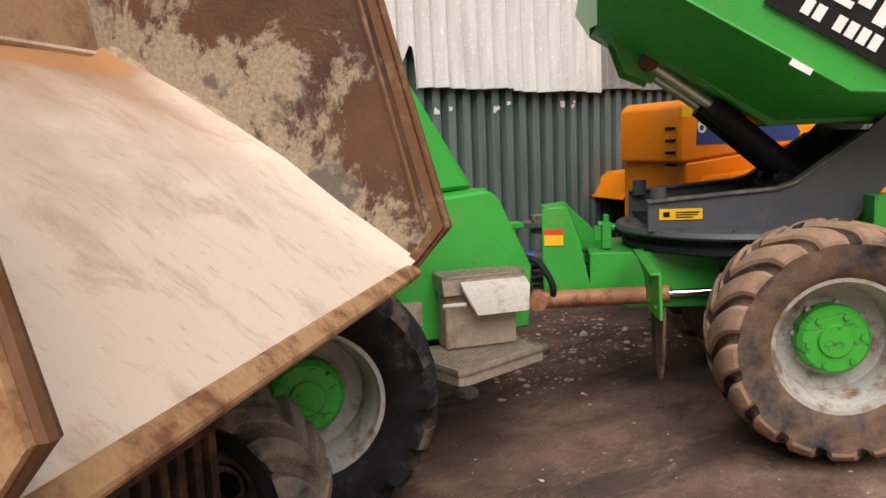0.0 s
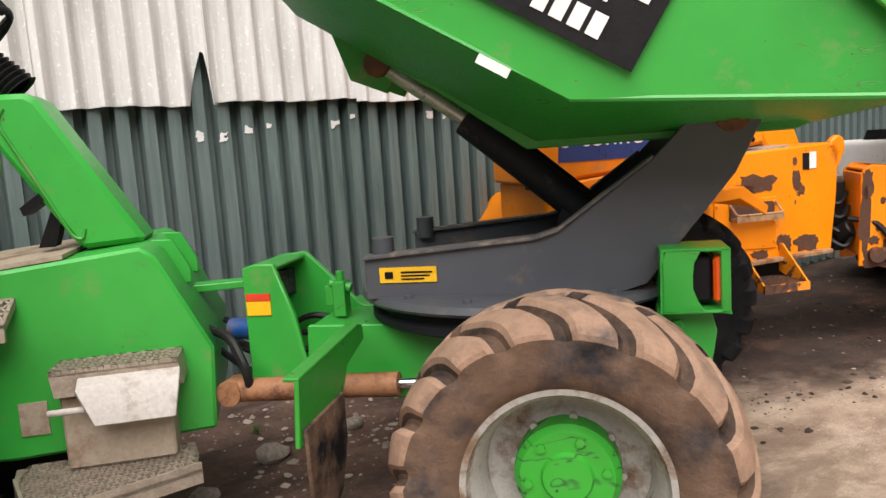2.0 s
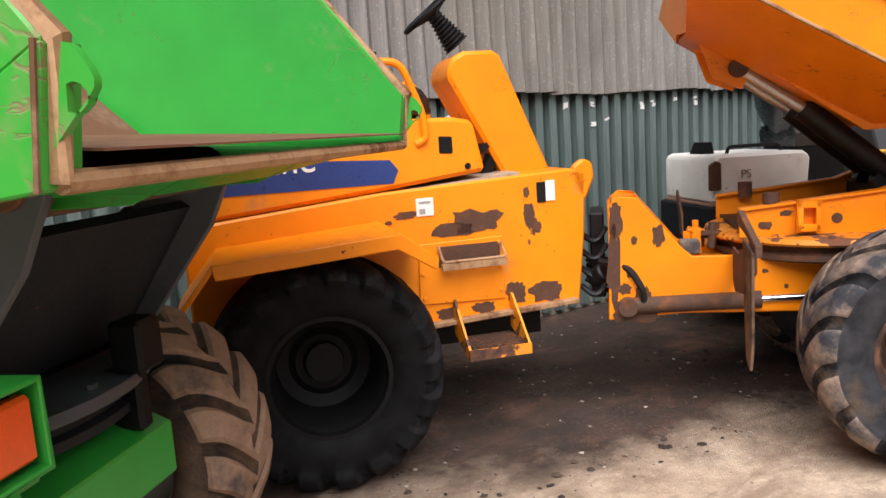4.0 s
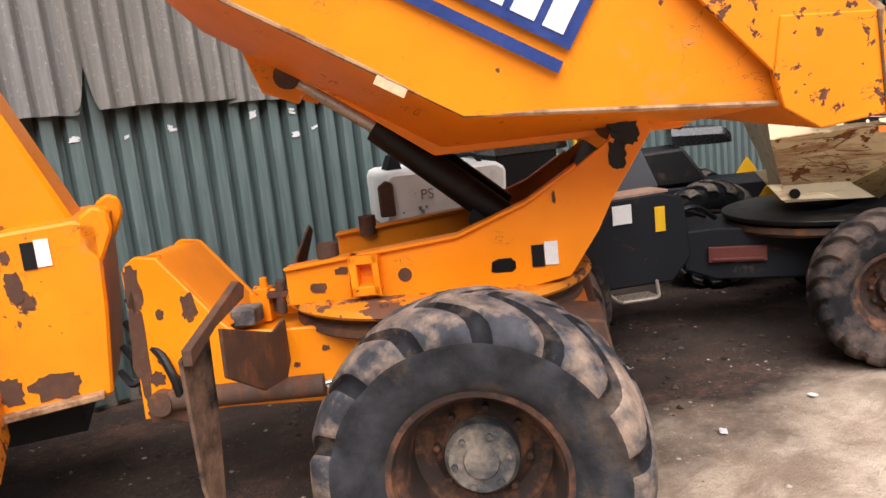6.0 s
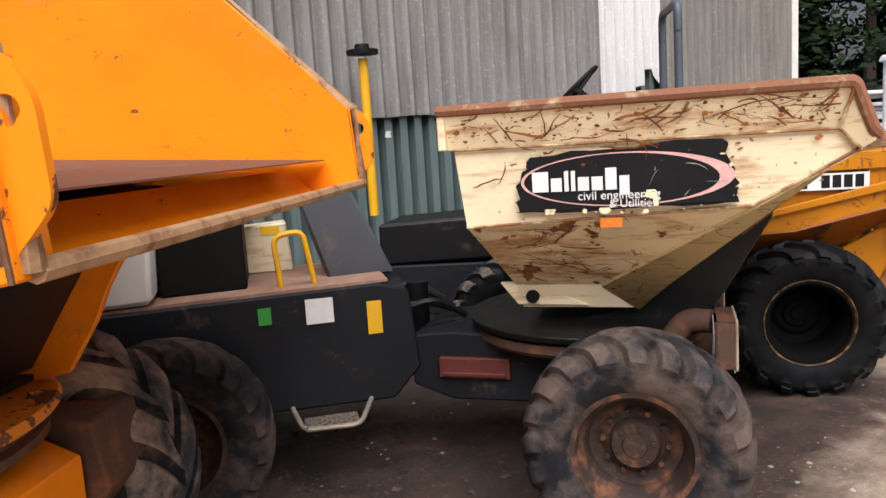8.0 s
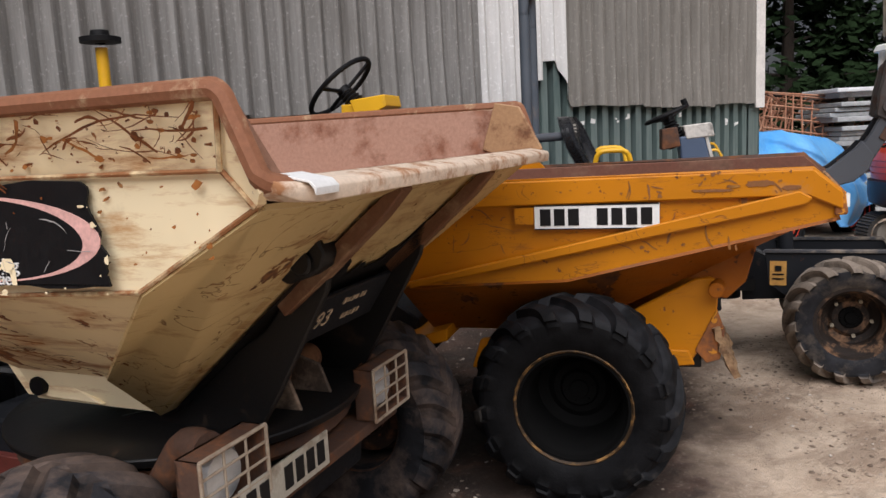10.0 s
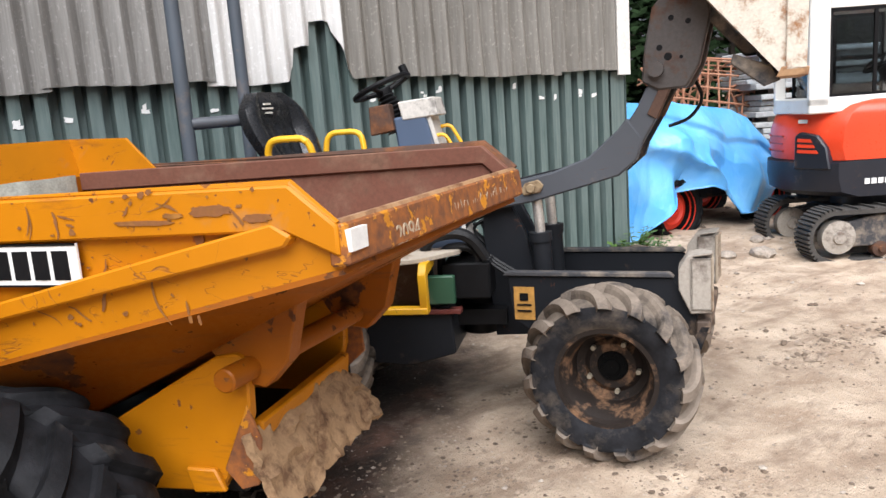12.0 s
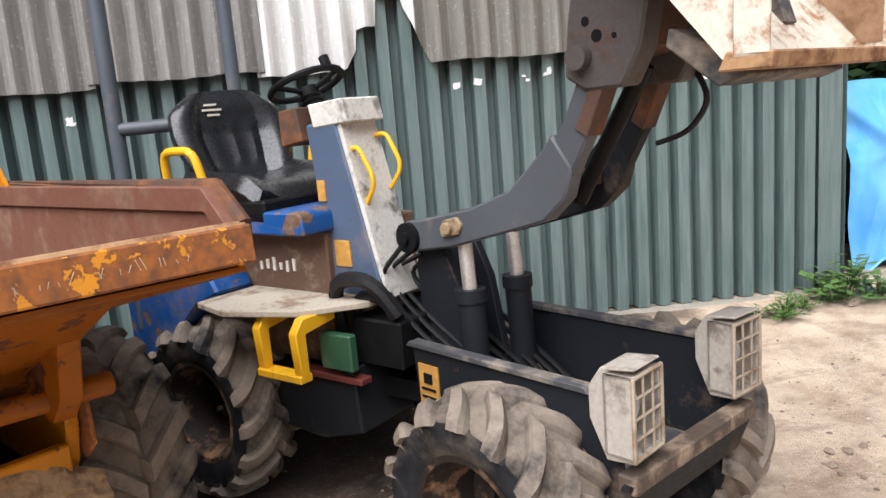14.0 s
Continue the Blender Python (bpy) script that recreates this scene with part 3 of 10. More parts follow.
# ---- wheels ----
def tyre_mesh(name, R, W, rr, lugs, material, lug_h=0.035, wide=1.3, soft=0.012):
    """A tractor-tread tyre: its casing swells into slanting lugs whose edges follow the mesh."""
    h, base = R - rr, R - lug_h
    half = [(rr - 0.01, 0.30, 0), (rr, 0.36, 0), (rr + 0.06 * h, 0.41, 0), (rr + 0.14 * h, 0.445, 0), (rr + 0.28 * h, 0.482, 0), (rr + 0.42 * h, 0.497, 0), (rr + 0.54 * h, 0.5, 0), (rr + 0.60 * h, 0.497, 0.25),
            (rr + 0.66 * h, 0.492, 0.7), (base - 0.055, 0.482, 0.9), (base - 0.036, 0.466, 1), (base - 0.02, 0.436, 1), (base - 0.010, 0.385, 1), (base - 0.003, 0.32, 1), (base + 0.003, 0.24, 1), (base + 0.006, 0.15, 1), (base + 0.008, 0.07, 1)]
    prof = [(r, -y * W, k) for r, y, k in half] + [(base + 0.008, 0.0, 1)] + [(r, y * W, k) for r, y, k in half[::-1]]
    pitch = 2 * math.pi / lugs
    f = min(0.44, 0.58 * wide * 2.5 / (2 * math.pi))
    e = soft / R / pitch
    cols = set()
    for c in (0.0, 0.5):
        for q in (-f - e, -f, -f + e, -f * 0.4, f * 0.4, f - e, f, f + e):
            cols.add(round((c + q) % 1.0, 4))
    cols = sorted(cols)
    keep = [cols[0]]
    for q in cols[1:]:
        if q - keep[-1] > 0.008:
            keep.append(q)
    rr_ = random.Random(int(R * 1000) + lugs)
    wear = [[rr_.uniform(0.86, 1.0) for k in range(lugs)] for q in (0, 1)]
    bm = B()
    rings, lift = [], []
    for k in range(lugs):
        for u in keep:
            col, g_ = [], []
            for i, (r, y, amt) in enumerate(prof):
                a, b = prof[max(i - 1, 0)], prof[min(i + 1, len(prof) - 1)]
                n = Vector((-(b[1] - a[1]), b[0] - a[0]))
                n = -n.normalized() if n.length else Vector((1, 0))
                q = abs(y) / W
                side = 0 if y < 0.03 * W else 1
                d = abs((u - (0.0 if side else 0.5) + 0.5) % 1.0 - 0.5)
                g = min(1.0, max(0.0, (f + e - d) / (2 * e)))
                g = g * g * (3 - 2 * g)
                lug = lug_h * amt * g * wear[side][k]
                shift = (0.22 - 1.05 * q + 0.30 * q * q) * 13.3 / lugs if q < 0.49 else (0.22 - 1.05 * 0.49 + 0.30 * 0.24) * 13.3 / lugs
                th = (k + u) * pitch + shift
                rad, yy = r + n.x * lug, y + n.y * lug
                rad += 0.0035 * noise.noise(Vector((math.cos(th) * 6, math.sin(th) * 6, y * 9))) * amt
                col.append(bm.verts.new((rad * math.cos(th), yy, rad * math.sin(th))))
                g_.append((amt, g))
            rings.append(col)
            lift.append(g_)
    m = len(rings)
    for i in range(m):
        j = (i + 1) % m
        for k in range(len(prof) - 1):
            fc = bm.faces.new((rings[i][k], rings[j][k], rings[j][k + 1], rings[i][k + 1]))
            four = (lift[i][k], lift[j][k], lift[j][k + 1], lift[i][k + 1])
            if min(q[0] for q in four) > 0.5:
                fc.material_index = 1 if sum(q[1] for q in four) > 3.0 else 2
        fc = bm.faces.new((rings[i][0], rings[i][-1], rings[j][-1], rings[j][0]))
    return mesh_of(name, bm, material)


def wheel_set(R, W, rr, lugs, tyre_mat, rim_mat, hub_mat, hub_r, hub_out, dish, hub_label="", nuts=8, lug_h=0.035, nut_mat=None, wide=1.3, soft=0.012):
    """Meshes of one wheel whose outer face looks along -y: tyre, rim, hub."""
    tm = tyre_mesh("tyre", R, W, rr, lugs, tyre_mat, lug_h, wide, soft)
    bm = B()
    o = -0.38 * W
    lathe(bm, [(rr + 0.018, o - 0.012), (rr + 0.02, o + 0.012), (rr - 0.012, o + 0.02), (rr - 0.03, o + 0.05), (rr - 0.045, o + dish), (rr * 0.62, o + dish + 0.02),
               (rr * 0.5, o + dish), (0.05, o + dish)], 40)
    lathe(bm, [(rr + 0.018, o - 0.012), (rr - 0.004, o - 0.01), (rr - 0.012, o + 0.02)], 40)
    lathe(bm, [(rr - 0.012, o + dish + 0.03), (rr - 0.004, 0.36 * W), (rr + 0.02, 0.38 * W)], 40)
    rm = mesh_of("rim", bm, rim_mat)
    bm = B()
    lathe(bm, [(0.001, o + dish - hub_out - 0.012), (hub_r * 0.45, o + dish - hub_out - 0.012), (hub_r * 0.5, o + dish - hub_out), (hub_r * 0.88, o + dish - hub_out),
               (hub_r, o + dish - hub_out + 0.02), (hub_r * 1.02, o + dish + 0.02)], 28)
    hm = mesh_of("hub", bm, hub_mat)
    bm = B()
    cyl(bm, (0, 0.012, 0), (0, -0.015, 0), 0.012, 6)
    nut = mesh_of("wheel_nut", bm, nut_mat or rim_mat)
    bm = B()
    cyl(bm, (0, 0.01, 0), (0, -0.012, 0), max(0.008, hub_r * 0.09), 6)
    bolt = mesh_of("hub_bolt", bm, hub_mat)
    spots = [("wheel_nut", nut, rr * 0.56, 2 * math.pi * k / nuts, o + dish - 0.004) for k in range(nuts)]
    spots += [("hub_bolt", bolt, hub_r * 0.74, 2 * math.pi * k / 6 + 0.3, o + dish - hub_out) for k in range(6)]
    return tm, rm, hm, hub_label, spots


def add_wheel(parent, ws, x, y, R, m=I4, spin=0.0):
    """A wheel at (x, y), its outer face away from the machine's middle."""
    tm, rm, hm, hl, spots = ws
    w = new("wheel", tm)
    w.name = "wheel"
    w.parent = parent
    w.matrix_local = m @ pose(x, y, R, 0, 0, 0 if y < 0 else 180) @ pose(0, 0, 0, 0, spin, 0)
    for n, me, lab in (("rim", rm, ""), ("hub", hm, hl)):
        ob = new(n, me)
        ob.parent = w
        tagged(ob, lab)
    for n, me, r, a, yy in spots:
        ob = new(n, me)
        ob.parent = w
        ob.matrix_local = pose(r * math.cos(a), yy, r * math.sin(a))
    return w


def grille_lamp(parent, x, y, z, w, h, d, body_mat, m=I4, yaw=0.0, bars_mat=None):
    """A headlamp in a box with a wire guard on its front (+x)."""
    mm = m @ pose(x, y, z, 0, 0, yaw)
    bm = B()
    for a in ((0, d, -w / 2, -w / 2 + 0.008, 0, h), (0, d, w / 2 - 0.008, w / 2, 0, h), (0, d, -w / 2, w / 2, h - 0.008, h), (0, d, -w / 2, w / 2, 0, 0.008), (0, 0.01, -w / 2, w / 2, 0, h)):
        box(bm, *a)
    lamp = part("headlamp", bm, body_mat, parent, "boxed headlamp with wire guard", mm, 0.002)
    bm = B()
    lathe(bm, [(0.001, 0.0), (w * 0.26, 0.008), (w * 0.33, 0.03), (w * 0.34, 0.05)], 20)
    part("lens", bm, LAMP_CLEAR, lamp, "round clear lens", pose(d * 0.6, 0, h * 0.5, 0, 0, 90))
    bm = B()
    for k in range(4):
        yy = -w / 2 + w * (k + 0.0) / 3
        cyl(bm, (d + 0.004, yy, 0), (d + 0.004, yy, h), 0.006 if k in (0, 3) else 0.0042, 6)
    for k in range(5):
        zz = h * k / 4
        cyl(bm, (d + 0.004, -w / 2, zz), (d + 0.004, w / 2, zz), 0.006 if k in (0, 4) else 0.0042, 6)
    part("guard", bm, bars_mat or TAN_STEEL, lamp, "rusty wire guard")
    return lamp


def steering_wheel(parent, c, tilt, r, m=I4, mat=BLACK, knob=True, yaw=0.0):
    bm = B()
    tube(bm, [(r * math.cos(a), r * math.sin(a), 0) for a in np.linspace(0, 2 * math.pi, 28, endpoint=False)], 0.014, 8, True)
    for a in (0.4, 2.5, 4.6):
        cyl(bm, (0, 0, -0.035), (r * math.cos(a), r * math.sin(a), 0), 0.011, 8)
    cyl(bm, (0, 0, -0.06), (0, 0, -0.015), 0.04, 12)
    if knob:
        cyl(bm, (r * 0.95, 0.0, 0), (r * 0.95, 0.0, 0.05), 0.02, 8)
    sw = part("steering_wheel", bm, mat, parent, "black steering wheel", m @ pose(*c, 0, 0, yaw) @ pose(0, 0, 0, 0, tilt, 0))
    bm = B()
    prof = []
    for k in range(9):
        z = -0.04 - 0.022 * k
        prof += [(0.03 + 0.004 * k, z), (0.046 + 0.004 * k, z - 0.011)]
    rows = [[bm.verts.new((q * math.cos(t), q * math.sin(t), z)) for t in np.linspace(0, 2 * math.pi, 16, endpoint=False)] for q, z in prof]
    for a, b in zip(rows, rows[1:]):
        for k in range(16):
            bm.faces.new((a[k], a[(k + 1) % 16], b[(k + 1) % 16], b[k]))
    part("boot", bm, HOSE, sw, "ribbed rubber steering boot")
    return sw


def seat(parent, x, y, z, m=I4, material=VINYL, grow=1.0, tall=1.0):
    """A moulded operator seat facing +x."""
    bm = B()
    rows = []
    for u in np.linspace(0, 1, 13):
        row = []
        for v in np.linspace(-1, 1, 17):
            px = -0.22 + 0.5 * u
            w = 0.24 * min(1.0, (1 - max(0.0, u - 0.8) ** 2 * 4))
            side = max(0.0, abs(v) - 0.55) / 0.45
            pz = 0.095 + 0.045 * math.sin(side * math.pi * 0.75) - 0.05 * max(0.0, side - 0.75) * 4 - 0.10 * max(0.0, u - 0.82) ** 2 * 22 + 0.02 * (1 - u)
            row.append(bm.verts.new((px, v * w, pz)))
        rows.append(row)
    for a, b in zip(rows, rows[1:]):
        for k in range(16):
            bm.faces.new((a[k], b[k], b[k + 1], a[k + 1]))
    edge = [r[0] for r in rows] + rows[-1][1:] + [r[-1] for r in rows[-2::-1]] + rows[0][-2:0:-1]
    foot = [bm.verts.new((v.co.x * 0.96, v.co.y * 0.94, 0.0)) for v in edge]
    for k in range(len(edge)):
        j = (k + 1) % len(edge)
        bm.faces.new((edge[k], foot[k], foot[j], edge[j]))
    s = part("seat", bm, material, parent, "black vinyl operator seat", m @ pose(x, y, z) @ Matrix.Diagonal((grow, grow, grow * tall, 1)))
    bm = B()
    rows, back = [], []
    n = 24
    for u in np.linspace(0, 1, 17):
        row, brow = [], []
        for j in range(n + 1):
            v = 2 * j / n - 1
            w = (0.19 + 0.06 * math.sin(math.pi * min(1.0, u * 1.1) * 0.8)) * (1 - max(0.0, u - 0.78) ** 2 * 7)
            side = max(0.0, abs(v) - 0.5) / 0.5
            bolster = 0.055 * math.sin(side * math.pi * 0.8) * (1 - 0.5 * u)
            head = 0.02 * math.exp(-((u - 0.85) / 0.12) ** 2) * (1 - v * v)
            flute = 0.012 * abs(math.sin(v * 9 + 2.4 * abs(v) * (u - 0.2))) * (1 if 0.14 < u < 0.62 and abs(v) < 0.6 else 0)
            lean = -0.14 - 0.14 * u
            pz = 0.08 + 0.45 * u - 0.03 * side * side * u
            row.append(bm.verts.new((lean + bolster + head - flute, v * w, pz)))
            brow.append(bm.verts.new((lean - 0.085 + 0.05 * v * v + 0.03 * abs(u - 0.5), v * w * 0.97, pz)))
        rows.append(row)
        back.append(brow)
    for k in range(16):
        for j in range(n):
            bm.faces.new((rows[k][j], rows[k][j + 1], rows[k + 1][j + 1], rows[k + 1][j]))
            bm.faces.new((back[k][j + 1], back[k][j], back[k + 1][j], back[k + 1][j + 1]))
        bm.faces.new((rows[k][0], rows[k + 1][0], back[k + 1][0], back[k][0]))
        bm.faces.new((rows[k + 1][n], rows[k][n], back[k][n], back[k + 1][n]))
    for j in range(n):
        bm.faces.new((rows[16][j], rows[16][j + 1], back[16][j + 1], back[16][j]))
        bm.faces.new((rows[0][j + 1], rows[0][j], back[0][j], back[0][j + 1]))
    part("backrest", bm, material, s, "black vinyl backrest with fluted panel", I4)
    return s

# ---- swivel-skip dumpers ----
def ground_pose(x, y, h):
    return pose(x, y, 0, 0, 0, h)


def skip_high(parent, mat, belly, inside, st):
    """The raised swivel skip of a dumper, spout forward."""
    A = [(-1.0, 2.24), (0.05, 1.61), (0.93, 1.55), (1.10, 1.55), (1.12, 1.75), (0.60, 2.30), (-0.92, 2.55)]
    nose = st["nose"]
    A[3], A[4] = nose[1], nose[2]
    Y = [0.87, 0.86, 0.87, 0.87, 0.87, 0.88, 0.88]
    b = [(-0.95, 2.02), (-0.10, 1.49), (0.80, 1.50)]
    bw = 0.27
    bm = B()
    for s in (-1, 1):
        a3 = [(x, s * y, z) for (x, z), y in zip(A, Y)]
        b3 = [(x, s * bw, z) for x, z in b]
        poly(bm, [a3[0], a3[1], a3[6]])
        poly(bm, [a3[1], a3[5], a3[6]])
        poly(bm, [a3[1], a3[2], a3[5]])
        poly(bm, [a3[2], (nose[0][0], s * 0.875, nose[0][1]), a3[3], a3[4], a3[5]])
        poly(bm, [a3[0], a3[1], b3[1], b3[0]])
        poly(bm, [a3[1], a3[2], b3[2], b3[1]])
        poly(bm, [a3[6], a3[0], b3[0], (b[0][0] - 0.02, 0, b[0][1] + 0.02), (-0.95, 0, 2.55)])
    for i in (0, 1):
        poly(bm, [(b[i][0], -bw, b[i][1]), (b[i + 1][0], -bw, b[i + 1][1]), (b[i + 1][0], bw, b[i + 1][1]), (b[i][0], bw, b[i][1])])
    poly(bm, [(0.80, -bw, 1.50), (0.93, -0.88, 1.55), (0.93, 0.88, 1.55), (0.80, bw, 1.50)])
    poly(bm, [(0.93, -0.88, 1.55), (nose[0][0], -0.88, nose[0][1]), (nose[0][0], 0.88, nose[0][1]), (0.93, 0.88, 1.55)])
    poly(bm, [(nose[0][0], -0.88, nose[0][1]), (nose[1][0], -0.88, nose[1][1]), (nose[1][0], 0.88, nose[1][1]), (nose[0][0], 0.88, nose[0][1])])
    skip = part("skip", bm, mat, parent, st["skip_label"], I4, 0, 0.018)
    # lining
    bm = B()
    poly(bm, [(-0.9, -0.9, 2.5), (0.1, -0.8, 1.66), (0.1, 0.8, 1.66), (-0.9, 0.9, 2.5)])
    poly(bm, [(0.1, -0.8, 1.66), (1.08, -0.84, 1.6), (1.08, 0.84, 1.6), (0.1, 0.8, 1.66)])
    part("lining", bm, inside, skip, "rusty inside of the skip", I4, 0, 0.004)
    # belly plates with pivot bores
    for s in (-1, 1):
        bm = B()
        prism(bm, [(-0.78, 1.95), (-0.12, 1.475), (0.76, 1.485), (0.92, 1.545), (0.1, 1.62), (-0.7, 2.08)], s * 0.30, s * 0.325)
        prism(bm, [(-0.92, 2.12), (-0.80, 1.78), (-0.66, 1.72), (-0.58, 1.86), (-0.7, 2.05)], s * 0.12, s * 0.15)
        bolts(bm, [(0.34, s * 0.33, 1.535), (0.72, s * 0.33, 1.54)], 0.022, 0.006)
        part("pivot_plate", bm, belly, skip, "", I4, 0.004)
    bm = B()
    cyl(bm, (0.53, -0.36, 1.535), (0.53, 0.36, 1.535), 0.07, 16)
    part("pivot_pin", bm, RUSTY, skip, "rusty brown pivot boss")
    bm = B()
    cyl(bm, (-0.68, -0.2, 1.83), (-0.68, 0.2, 1.83), 0.05, 14)
    part("pivot_pin", bm, RUSTY, skip, "rusty brown pivot boss")
    # stiffened front corners and eyes
    for s in (-1, 1):
        bm = B()
        e0, e1, n0, n1, n2 = nose[3], nose[4], nose[0], nose[1], nose[2]
        prism(bm, [(0.925, 1.54), e0, e1, n2, n1, n0] if st["worn"] else [(0.925, 1.535), e0, n2, n1], s * 0.885, s * 0.93)
        prism(bm, [e0, n2, (0.66, 2.26), (0.48, 2.12)], s * 0.905, s * 0.925)
        part("corner_stiffener", bm, YELLOW_SCUFF if st["worn"] else GREEN_SCUFF, skip, "scuffed corner box", I4, 0.004)
        bm = B()
        ring = arc([(n1[0] - 0.005, 0, n1[1] + 0.03), (n1[0] + 0.05, 0, n1[1] + 0.09), (n2[0] + 0.062, 0, n2[1] - 0.055), (n2[0] + 0.03, 0, n2[1] - 0.004), (n2[0] - 0.01, 0, n2[1])], 0.02, 3)
        c = Vector((n2[0] + 0.026, 0, n2[1] - 0.07))
        near, far = [], []
        for p in ring:
            h = (p - c).normalized() * 0.019
            near.append([bm.verts.new((q.x, s * 0.90, q.z)) for q in (p, c + h)])
            far.append([bm.verts.new((q.x, s * 0.915, q.z)) for q in (p, c + h)])
        for k in range(len(ring)):
            j = (k + 1) % len(ring)
            bm.faces.new((near[k][0], near[j][0], near[j][1], near[k][1]))
            bm.faces.new((far[k][0], far[k][1], far[j][1], far[j][0]))
            for e in (0, 1):
                bm.faces.new((near[k][e], far[k][e], far[j][e], near[j][e]))
        part("eye_plate", bm, YELLOW_SCUFF if st["worn"] else GREEN_SCUFF, skip, "corner plate with a lifting hole")
        bm = B()
        tube(bm, [(n1[0] - 0.002, s * 0.934, n1[1]), (n2[0] - 0.004, s * 0.934, n2[1])], 0.004, 6)
        part("edge_bead", bm, SKIP_SIDE_EDGE, skip, "brown worn corner bead")
        # rolled seam along the fold
        bm = B()
        tube(bm, [(-0.98, s * 0.886, 2.235), (0.05, s * 0.848, 1.612), (0.93, s * 0.888, 1.553)], 0.009, 6)
        part("seam", bm, SKIP_EDGE if st["worn"] else mat, skip)
    bm = B()
    n1, n2 = nose[1], nose[2]
    tube(bm, [(n1[0] + 0.005, -0.9, n1[1] + 0.01), (n1[0] + 0.012, 0, n1[1] + 0.01), (n1[0] + 0.005, 0.9, n1[1] + 0.01)], 0.016, 8)
    for s in (-1, 1):
        tube(bm, [(n1[0] + 0.005, s * 0.9, n1[1] + 0.01), (n2[0] + 0.01, s * 0.905, n2[1]), (0.61, s * 0.965, 2.305), (-0.92, s * 0.965, 2.555)], 0.016, 8)
    part("rim_bar", bm, SKIP_EDGE, skip, "scraped bare rim edge")
    sticker("maker_label", -0.205, -0.105, 1.703, 1.731, -0.874, LABEL_PALE if st["worn"] else LABEL_WHITE, skip, "small torn white label", pose(0, 0, 0) @ Matrix.Translation((-0.155, -0.874, 1.718)) @ pose(0, 0, 0, 0, 31, 0) @ Matrix.Translation((0.155, 0.874, -1.718)))
    return skip

DUST_EDGE = dirty_metal("dusty_grey_edge", (0.10, 0.10, 0.105), (0.26, 0.22, 0.18), 0.5, 0.6, 9)


